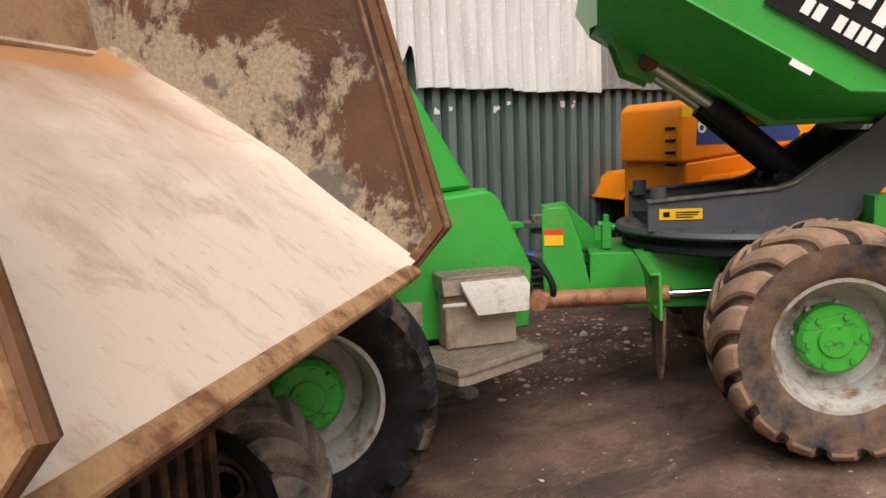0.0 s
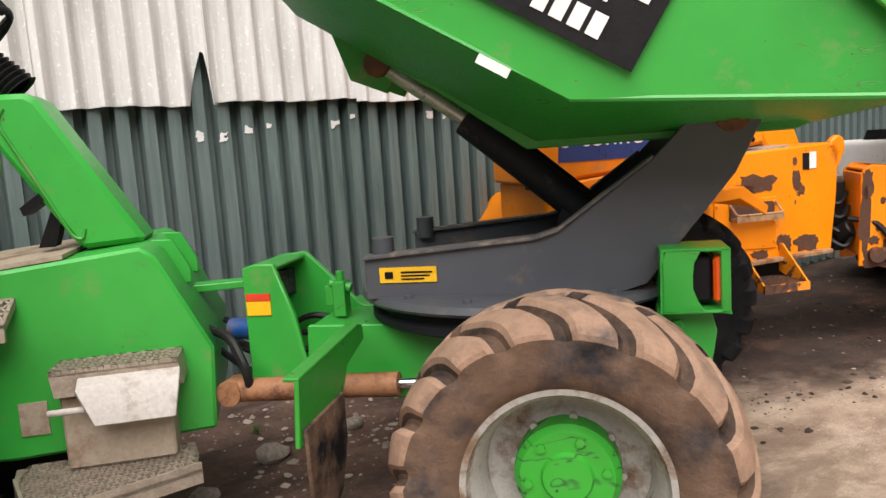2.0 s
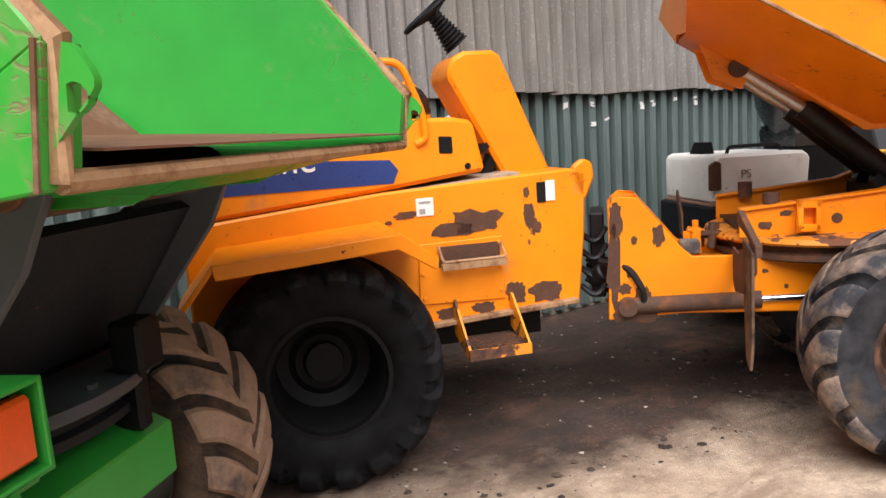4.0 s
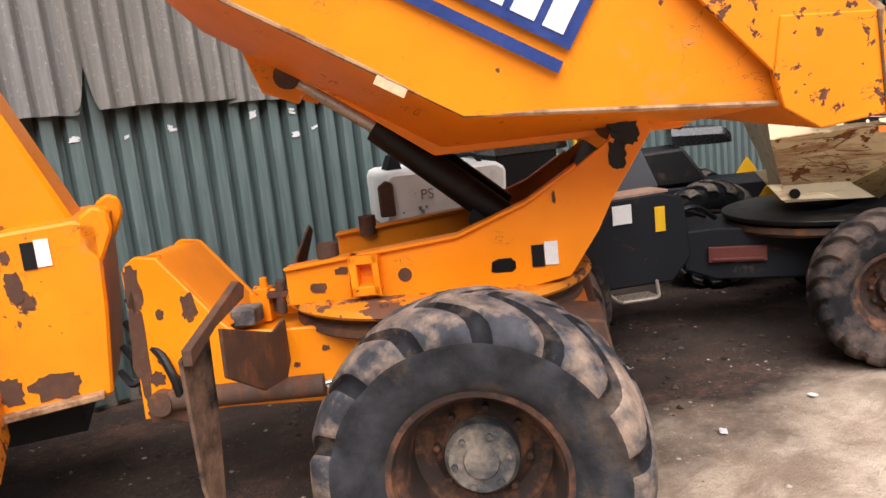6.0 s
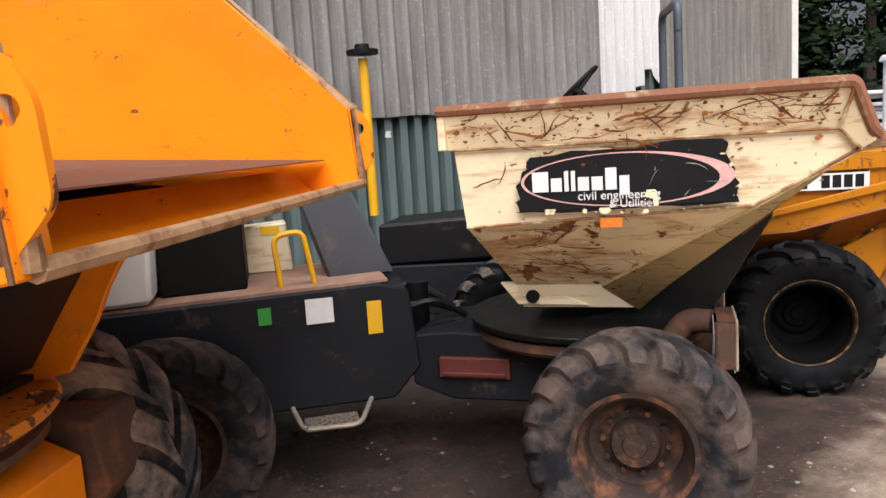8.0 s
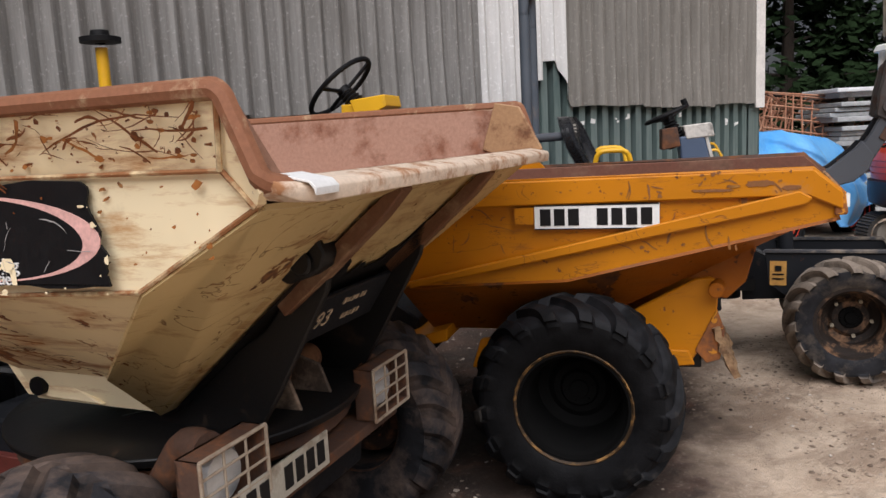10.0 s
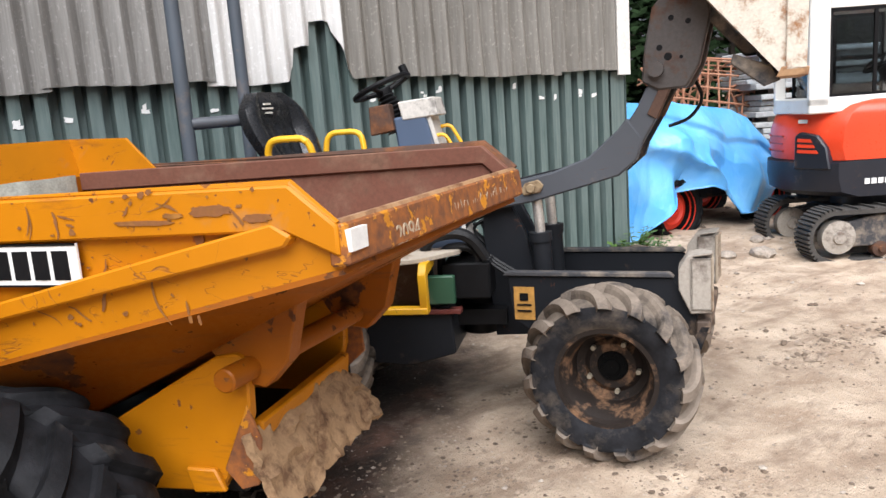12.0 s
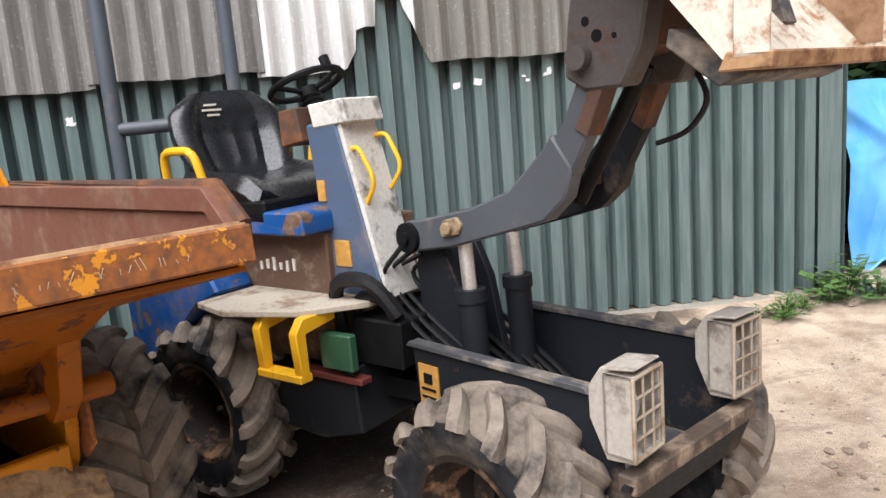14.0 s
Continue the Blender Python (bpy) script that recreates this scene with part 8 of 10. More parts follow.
        tube(bm, [(1.085, s * half, 1.06), (1.212, s * half, 1.20), (1.012, s * half, 1.95), (0.93, s * half, 2.22)], 0.014, 8)
        tube(bm, [(1.135, s * (half - 0.012), 1.20), (0.955, s * (half - 0.012), 1.93), (0.89, s * (half - 0.012), 2.17)], 0.009, 6)
        prism(bm, [(1.09, 1.07), (1.20, 1.20), (1.005, 1.94), (0.98, 1.93), (1.165, 1.2), (1.075, 1.10)], s * (half - 0.02), s * (half - 0.004))
        part("rim_bar", bm, SKIP_SIDE_EDGE, skip, "rust-brown rolled side edge")
    bm = B()
    prism(bm, [(1.055, 1.065), (1.10, 1.03), (1.125, 1.055), (1.09, 1.09)], -half, half)
    part("lip", bm, SKIP_EDGE, skip, "bright worn lip", I4, 0.006)
    # tipping frame and chassis
    bm = B()
    box(bm, -1.9, 0.30, -0.34, 0.34, 0.30, 0.62)
    prism(bm, [(-0.25, 0.5), (-0.1, 1.55), (0.15, 1.62), (0.5, 1.2), (0.45, 0.5)], -0.40, -0.34)
    prism(bm, [(-0.25, 0.5), (-0.1, 1.55), (0.15, 1.62), (0.5, 1.2), (0.45, 0.5)], 0.34, 0.40)
    fr = part("front_frame", bm, RUSTY, d, "rust-brown chassis", I4, 0.01)
    bm = B()
    for k in range(7):
        box(bm, 0.47, 0.53, 0.02 + 0.08 * k, 0.055 + 0.08 * k, 0.36, 0.66)
    box(bm, 0.45, 0.55, 0.0, 0.56, 0.62, 0.67)
    box(bm, 0.45, 0.55, 0.0, 0.56, 0.33, 0.37)
    part("guard", bm, RIM_RUST, fr, "rusty slatted front guard", I4, 0.004)
    bm = B()
    prism(bm, [(-2.1, 0.5), (-2.1, 1.05), (-1.2, 1.05), (-1.0, 0.6)], -0.36, 0.36)
    part("bonnet", bm, OCHRE, fr, "ochre bonnet", I4, 0.02)
    ws = wheel_set(0.36, 0.32, 0.19, 14, TYRE_DUST, DUSTY_RIM, BLACK, 0.08, 0.02, 0.12, "dusty hub", 5, 0.03)
    for x, y in ((0.38, -0.80), (0.38, 0.80), (-1.5, -0.62), (-1.5, 0.62)):
        add_wheel(d, ws, x, y, 0.29, I4, 7)
    return d


tan_dumper()

# ---- black high-tip dumper ----
SPLASHED = dirty_metal("mortar_splashed_steel", (0.62, 0.59, 0.54), (0.26, 0.24, 0.22), 0.32, 0.8, 11)
LIMED = dirty_metal("limewashed_skip", (0.70, 0.64, 0.54), (0.34, 0.17, 0.08), 0.36, 0.7, 13)
HEAD_BROWN = dirty_metal("brown_grey_steel", (0.075, 0.066, 0.062), (0.10, 0.05, 0.03), 0.35, 0.5, 7)
BOSS_BROWN = dirty_metal("tan_boss", (0.30, 0.22, 0.13), (0.16, 0.10, 0.06), 0.4, 0.6, 14)
DARK_RIM = dirty_metal("dark_dusty_rim", (0.02, 0.014, 0.011), (0.30, 0.17, 0.095), 0.40, 0.7, 8)
LABEL_FADED = plain("faded_orange_label", (0.52, 0.27, 0.06), 0.6, 0, 0.4, 40)
PALE_NUT = plain("pale_wheel_nut", (0.40, 0.35, 0.26), 0.6, 0.2, 0.3)
LAMP_DUST = dirty_metal("dusty_lamp_shell", (0.40, 0.36, 0.31), (0.22, 0.18, 0.15), 0.4, 0.8, 9)


def high_tip_dumper():
    M = ground_pose(16.87, 3.66, -54)
    mr = M.inverted() @ ground_pose(16.43, 4.27, -43)
    d = thing("high_tip_dumper", M, "small black and blue high-tip dumper with raised lift arm", "dumper", "parked dumpers")
    # front tub
    bm = B()
    for s in (-1, 1):
        prism(bm, [(-0.48, 0.58), (-0.50, 0.785), (0.26, 0.785), (0.36, 0.62), (0.36, 0.40), (-0.2, 0.36)], s * 0.285, s * 0.30)
    box(bm, -0.3, 0.34, -0.285, 0.285, 0.42, 0.44)
    prism(bm, [(0.30, 0.44), (0.38, 0.58), (0.42, 0.58), (0.36, 0.42)], -0.33, 0.33)
    prism(bm, [(-0.64, 0.42), (-0.68, 0.98), (-0.66, 1.16), (-0.57, 1.18), (-0.46, 0.96), (-0.36, 0.44)], -0.10, -0.06)
    prism(bm, [(-0.64, 0.42), (-0.68, 0.98), (-0.66, 1.16), (-0.57, 1.18), (-0.46, 0.96), (-0.36, 0.44)], 0.06, 0.095)
    tub = part("front_frame", bm, CHARCOAL, d, "charcoal front tub with dusty floor", I4, 0.004)
    for s in (-1, 1):
        bm = B()
        prism(bm, [(-0.52, 0.785), (-0.50, 0.805), (0.25, 0.81), (0.27, 0.79)], s * 0.27, s * 0.315)
        part("side_rail", bm, DUST_METAL, tub, "dusty pale top rail", I4, 0.003)
    bm = B()
    box(bm, 0.36, 0.42, -0.33, 0.33, 0.545, 0.60)
    part("nose_bar", bm, DUSTY_RIM, tub, "rust-pink nose bar", I4, 0.006)
    bm = B()
    box(bm, -0.28, 0.34, -0.28, 0.28, 0.442, 0.452)
    part("tub_floor", bm, DUST_METAL, tub, "dust-covered tub floor")
    for s in (-1, 1):
        lamp = grille_lamp(tub, 0.335, s * 0.275, 0.655, 0.145, 0.225, 0.085, LAMP_DUST, I4, -4 * s, TAN_STEEL)
        bm = B()
        prism(bm, [(-0.05, 0.09), (-0.05, 0.18), (-0.01, 0.24), (0.09, 0.25), (0.09, 0.242), (0.012, 0.232), (0.012, 0.004), (0.09, 0.0), (0.09, -0.012), (0.0, -0.02)], -0.067, 0.067)
        part("lamp_shell", bm, LAMP_DUST, lamp, "tapered dusty steel shell", I4, 0.006)
    sticker("warning_label", -0.47, -0.37, 0.57, 0.73, -0.302, LABEL_FADED, tub, "faded orange warning label")
    bars("label_print", [(-0.44, -0.40, 0.665, 0.70), (-0.455, -0.385, 0.64, 0.648), (-0.455, -0.385, 0.61, 0.618)], -0.3055, BLACK, tub)
    # lift arm: two cranked beams
    low = [(-0.62, 1.08), (-0.665, 1.12), (-0.65, 1.19), (-0.55, 1.205), (-0.30, 1.255), (-0.12, 1.32), (0.02, 1.44), (0.06, 1.49), (0.13, 1.39), (0.10, 1.30), (0.02, 1.23), (-0.12, 1.19), (-0.40, 1.115)]
    up = [(0.03, 1.42), (0.105, 1.53), (0.16, 1.64), (0.255, 1.64), (0.19, 1.48), (0.12, 1.36), (0.06, 1.37)]
    head = [(0.13, 1.64), (0.145, 1.78), (0.18, 1.95), (0.27, 2.06), (0.40, 2.02), (0.42, 1.90), (0.375, 1.70), (0.32, 1.605), (0.20, 1.60)]
    arms = []
    for y in (-0.17, 0.10):
        bm = B()
        prism(bm, low, y, y + 0.065)
        prism(bm, up, y + 0.006, y + 0.06)
        arm = part("lift_arm", bm, GREY if y < 0 else CHARCOAL, d, "cranked slate-grey steel lift arm", I4, 0.008)
        arms.append(arm)
        bm = B()
        prism(bm, head, y - 0.012, y + 0.075)
        part("head_plate", bm, HEAD_BROWN, arm, "brown-grey head plate", I4, 0.008)
        bm = B()
        prism(bm, [(0.15, 1.50), (0.21, 1.62), (0.262, 1.63), (0.19, 1.475)], y - 0.003, y + 0.069)
        part("rust_run", bm, RUSTY, arm, "rust-stained face of the arm", I4, 0.003)
        bm = B()
        cyl(bm, (-0.62, y - 0.02, 1.135), (-0.62, y + 0.085, 1.135), 0.056, 16)
        cyl(bm, (-0.62, y - 0.035, 1.135), (-0.62, y + 0.1, 1.135), 0.022, 12)
        part("pivot_pin", bm, BLACK, arm, "dark pivot boss")
        bm = B()
        cyl(bm, (0.195, y - 0.045, 1.69), (0.195, y + 0.095, 1.69), 0.034, 14)
        part("head_pin", bm, HEAD_BROWN, arm, "brown head pin")
        bm = B()
        prism(bm, [(-0.435, 1.15), (-0.445, 1.18), (-0.425, 1.21), (-0.36, 1.225), (-0.335, 1.2), (-0.35, 1.165)], y - 0.012, y + 0.01)
        cyl(bm, (-0.395, y - 0.03, 1.185), (-0.395, y + 0.01, 1.185), 0.022, 12)
        part("ram_boss", bm, BOSS_BROWN, arm, "tan ram boss", I4, 0.004)
        for hx, hz, hr in ((0.21, 1.78, 0.013), (0.245, 1.74, 0.017), (0.30, 1.735, 0.008), (0.26, 1.90, 0.012), (0.33, 1.88, 0.012)):
            bm = B()
            cyl(bm, (hx, y - 0.0135, hz), (hx, y + 0.06, hz), hr, 12)
            part("bore", bm, BLACK, arm, "dark drilled bore")
    bm = B()
    box(bm, -0.06, 0.04, -0.11, 0.10, 1.31, 1.36)
    part("cross_tube", bm, RUSTY, arms[0], "rust-stained cross tube", I4, 0.006)
    bm = B()
    prism(bm, [(0.24, 1.68), (0.26, 1.82), (0.37, 1.82), (0.35, 1.70)], -0.105, 0.10)
    part("cross_plate", bm, RUSTY, arms[0], "rust-stained cross plate", I4, 0.006)
    bm = B()
    prism(bm, [(0.22, 2.0), (0.24, 2.62), (0.31, 2.62), (0.32, 2.0)], -0.09, -0.03)
    part("skip_link", bm, RUSTY, arms[0], "rusty skip link", I4, 0.006)
    bm = B()
    cyl(bm, (0.02, 0.0, 1.27), (0.27, 0.0, 1.66), 0.026, 12)
    part("skip_ram", bm, BLACK, arms[0], "black skip ram")
    for y in (-0.12, 0.12):
        bm = B()
        cyl(bm, (-0.36, y, 0.5), (-0.375, y, 0.94), 0.048, 14)
        cyl(bm, (-0.375, y, 0.92), (-0.376, y, 0.965), 0.056, 14)
        ram = part("lift_ram", bm, CHARCOAL, tub, "black upright lift ram")
        bm = B()
        cyl(bm, (-0.375, y, 0.95), (-0.39, y, 1.19), 0.026, 12)
        part("piston_rod", bm, BARE, ram, "dusty bright piston rod")
    for k in range(9):
        y = -0.2 + 0.05 * k
        bm = B()
        tube(bm, arc([(-0.64, y, 1.1 - 0.02 * k), (-0.76 - 0.03 * (k % 3), y - 0.03, 0.98), (-0.60, y, 0.8), (-0.2, y * 0.8, 0.6), (0.0, y * 0.7, 0.5)], 0.12), 0.010, 6)
        part("hose", bm, HOSE, tub, "looped black hydraulic hose")
    bm = B()
    tube(bm, arc([(0.33, 0.16, 1.64), (0.37, 0.17, 1.55), (0.31, 0.16, 1.46), (0.21, 0.14, 1.43)], 0.08), 0.009, 6)
    part("hose", bm, HOSE, arms[1], "dangling black hose")
    # raised skip, mouth forward
    hw = 0.34
    bm = B()
    for s in (-1, 1):
        poly(bm, [(0.64, s * hw, 1.56), (0.72, s * hw, 1.575), (0.74, s * hw, 2.62), (0.16, s * hw, 2.62), (0.17, s * hw, 2.10)])
    poly(bm, [(0.64, -hw, 1.56), (0.17, -hw, 2.10), (0.17, hw, 2.10), (0.64, hw, 1.56)])
    poly(bm, [(0.17, -hw, 2.10), (0.16, -hw, 2.62), (0.16, hw, 2.62), (0.17, hw, 2.10)])
    skip = part("skip", bm, LIMED, d, "raised skip caked with pale mortar", pose(0.05, 0, 0.065), 0, 0.012)
    bm = B()
    for s in (-1, 1):
        bm = B()
        prism(bm, [(0.655, 1.575), (0.73, 1.575), (0.75, 2.62), (0.665, 2.62)], s * (hw + 0.012), s * hw)
        part("mouth_rib", bm, LIMED, skip, "pale rib beside the mouth", I4, 0.003)
    bm = B()
    prism(bm, [(0.62, 1.55), (0.735, 1.55), (0.74, 1.585), (0.64, 1.59)], -hw - 0.012, hw + 0.012)
    part("lip", bm, SKIP_EDGE, skip, "scraped tan lip bar", I4, 0.004)
    for s in (-1, 1):
        bm = B()
        poly(bm, [(0.66, s * (hw - 0.014), 1.60), (0.71, s * (hw - 0.014), 1.60), (0.73, s * (hw - 0.014), 2.6), (0.19, s * (hw - 0.014), 2.6), (0.20, s * (hw - 0.014), 2.13)])
        part("side_lining", bm, SKIP_REAR, skip, "rust-brown inner side", I4, 0, 0.002)
    bm = B()
    for y in (-0.10, 0.10):
        prism(bm, [(0.14, 2.06), (0.20, 2.12), (0.56, 1.72), (0.58, 1.66), (0.50, 1.66)], y - 0.03, y + 0.03)
    prism(bm, [(0.46, 1.66), (0.60, 1.60), (0.64, 1.54), (0.58, 1.52), (0.45, 1.62)], -hw * 0.8, hw * 0.8)
    part("hinge_bracket", bm, DUST_METAL, skip, "dusty bracket under the skip", I4, 0.004)
    # rear half
    bm = B()
    prism(bm, [(-1.55, 0.42), (-1.55, 0.62), (-0.25, 0.60), (-0.10, 0.66), (-0.08, 0.40), (-0.3, 0.34)], -0.36, 0.36)
    rear = part("rear_frame", bm, CHARCOAL, d, "dark rear chassis", mr, 0.008)
    bm = B()
    for s in (-1, 1):
        prism(bm, [(-1.42, 0.56), (-1.42, 1.10), (-1.30, 1.19), (-0.92, 1.19), (-0.74, 0.95), (-0.72, 0.915), (-0.88, 0.85), (-1.03, 0.72), (-1.09, 0.56)], s * 0.46, s * 0.27)
    box(bm, -1.40, -1.10, -0.28, 0.28, 0.60, 1.17)
    hood = part("bonnet", bm, BLUE, rear, "blue rear bodywork with wheel arches", I4, 0.012)
    bm = B()
    prism(bm, [(-1.25, 1.155), (-1.25, 1.20), (-1.2, 1.245), (-0.26, 1.25), (-0.24, 1.23), (-0.24, 1.16)], -0.40, 0.16)
    part("lid", bm, BLUE, hood, "blue scuffed bonnet lid", I4, 0.008)
    bm = B()
    box(bm, -1.12, -0.26, -0.27, 0.27, 0.62, 1.155)
    part("engine_side", bm, dirty_metal("scraped_brown_panel", (0.13, 0.075, 0.05), (0.28, 0.2, 0.14), 0.32, 0.7, 8), hood, "scraped brown engine side panel", I4, 0.006)
    bars("chalk_mark", [(-0.66 + 0.04 * k, -0.645 + 0.04 * k, 0.985 + 0.006 * (k % 2), 1.02 + 0.01 * (k % 3)) for k in range(6)], -0.2715, CHALK, hood)
    bm = B()
    box(bm, -1.12, -0.44, -0.40, 0.14, 1.20, 1.29)
    part("seat_base", bm, BLACK, hood, "torn black seat base", I4, 0.01)
    st_ = seat(rear, 0, 0, 0, pose(-0.76, -0.11, 1.265, 0, 0, -10), VINYL, 1.12, 0.80)
    bars("chalk_mark", [(-0.10, -0.05, 0.455, 0.465), (-0.11, -0.03, 0.43, 0.44), (-0.09, -0.04, 0.405, 0.415)], 0.228, CHALK, st_, pose(0, 0, 0, 0, 0, 90) @ pose(0, 0, 0, 0, 0, 0))
    for s in (-1, 1):
        bm = B()
        tube(bm, arc([(-0.92, s * 0.37 - 0.1, 1.18), (-0.88, s * 0.41 - 0.1, 1.50), (-0.68, s * 0.41 - 0.1, 1.50), (-0.63, s * 0.37 - 0.1, 1.18)], 0.06), 0.017, 10)
        part("armrest_rail", bm, RAIL_YELLOW, hood, "yellow tube rail beside the seat")
    bm = B()
    for y in (-0.43, 0.235):
        cyl(bm, (-1.33, y, 0.7), (-1.33, y, 2.5), 0.035, 12)
        box(bm, -1.37, -1.29, y - 0.035, y + 0.035, 1.28, 1.38)
    box(bm, -1.37, -1.29, -0.43, -0.28, 0.74, 0.82)
    tube(bm, arc([(-1.33, -0.43, 2.4), (-1.33, -0.43, 2.64), (-1.33, 0.235, 2.64), (-1.33, 0.235, 2.4)], 0.12, 6), 0.035, 12)
    rops = part("roll_bar", bm, paint("roll_bar_paint", (0.075, 0.09, 0.11), 0.2, 0.3, 0.3, 0.5), rear, "grey-blue roll bar")
    bm = B()
    cyl(bm, (-1.31, -0.42, 1.60), (-1.12, -0.26, 1.605), 0.030, 12)
    part("seat_belt_bar", bm, GREY, rops, "grey padded cross bar")
    # footplate and step
    bm = B()
    prism(bm, [(-0.72, -0.56), (-0.50, -0.61), (-0.20, -0.50), (-0.04, -0.30), (-0.04, 0.30), (-0.20, 0.48), (-0.70, 0.50)], 0.885, 0.91, "z")
    part("footplate", bm, dirty_metal("mud_floor", (0.46, 0.40, 0.32), (0.28, 0.2, 0.14), 0.4, 0.85, 8), rear, "mud-covered footplate", I4, 0.004)
    bm = B()
    for x in (-0.38, -0.18):
        prism(bm, [(-0.36, 0.89), (-0.52, 0.89), (-0.56, 0.84), (-0.55, 0.68), (-0.51, 0.66), (-0.51, 0.83), (-0.36, 0.85)], x - 0.02, x + 0.02, "x")
    box(bm, -0.40, -0.16, -0.56, -0.50, 0.655, 0.685)
    part("step", bm, RAIL_YELLOW, rear, "chipped yellow hanging step", I4, 0.004)
    bm = B()
    box(bm, -0.42, -0.04, -0.38, -0.32, 0.605, 0.63)
    part("red_sill", bm, RED_DULL, rear, "red sill strip", I4, 0.004)
    bm = B()
    box(bm, -0.22, -0.06, -0.40, -0.36, 0.66, 0.80)
    part("battery_box", bm, paint("dull_green", (0.03, 0.09, 0.05), 0.3, 0.4, 0.2), rear, "dull green valve box", I4, 0.006)
    # joint with hose cluster
    bm = B()
    cyl(bm, (0.0, 0, 0.42), (0.0, 0, 0.86), 0.10, 14)
    box(bm, -0.16, 0.16, -0.2, 0.2, 0.50, 0.58)
    part("articulation_pivot", bm, BLACK, rear, "black articulation joint")
    bm = B()
    box(bm, -0.14, 0.1, -0.3, -0.1, 0.66, 0.84)
    part("valve_block", bm, BLACK, rear, "black valve block", I4, 0.008)
    bm = B()
    tube(bm, arc([(-0.2, -0.26, 0.6), (-0.22, -0.30, 0.98), (0.0, -0.32, 1.0), (0.08, -0.28, 0.86)], 0.1), 0.03, 8)
    part("hose", bm, HOSE, rear, "thick black hose")
    bm = B()
    tube(bm, arc([(-0.16, -0.22, 0.6), (-0.14, -0.27, 0.92), (0.04, -0.28, 0.92), (0.06, -0.24, 0.7)], 0.08), 0.022, 8)
    part("hose", bm, HOSE, rear, "thick black hose")
    # steering post
    bm = B()
    prism(bm, [(-0.28, 0.90), (-0.35, 1.56), (-0.19, 1.58), (-0.02, 0.90)], -0.10, 0.10)
    post = part("steering_post", bm, paint("slate_blue_paint", (0.07, 0.1, 0.16), 0.15, 0.3, 0.3, 0.45), rear, "slate-blue steering post", pose(0.01, -0.14, 0), 0.01)
    bm = B()
    prism(bm, [(-0.185, 1.57), (-0.02, 0.91), (0.0, 0.91), (-0.165, 1.57)], -0.095, 0.095)
    part("front_cover", bm, SPLASHED, post, "pale scraped front cover")
    bm = B()
    prism(bm, [(-0.30, 1.545), (-0.32, 1.635), (-0.14, 1.65), (-0.12, 1.56)], -0.105, 0.105)
    part("dash_box", bm, SPLASHED, post, "pale dash box", I4, 0.006)
    bm = B()
    prism(bm, [(-0.46, 1.48), (-0.46, 1.62), (-0.36, 1.63), (-0.34, 1.50)], -0.13, 0.10)
    part("dash_side", bm, RUSTY, post, "rusty dash housing", I4, 0.006)
    steering_wheel(post, (-0.42, 0, 1.715), -22, 0.145)
    for s, z in ((-1, 0), (1, 0.04)):
        bm = B()
        tube(bm, arc([(-0.16, s * 0.07, 1.46 + z), (-0.10, s * 0.08, 1.47 + z), (-0.03, s * 0.08, 1.34 + z), (-0.09, s * 0.07, 1.26 + z)], 0.05), 0.009, 8)
        part("grab_handle", bm, RAIL_YELLOW, post, "yellow grab handle")
    sticker("warning_label", -0.31, -0.27, 1.27, 1.35, -0.103, LABEL_FADED, post, "faded orange warning label")
    sticker("warning_label", -0.25, -0.17, 1.02, 1.12, -0.103, LABEL_FADED, post, "faded orange warning label")
    ws = wheel_set(0.392, 0.27, 0.21, 15, TYRE_DUST, DARK_RIM, RIM_SHADE_BLACK, 0.075, 0.01, 0.17, "dark recessed hub", 5, 0.040, PALE_NUT, 0.95, 0.011)
    for y, sp in ((-0.435, 9), (0.45, 20)):
        add_wheel(d, ws, 0, y, 0.388, I4, sp)
    for y, sp in ((-0.40, 4), (0.42, 12)):
        add_wheel(d, ws, -0.89, y, 0.395, mr, sp)
    return d


high_tip_dumper()

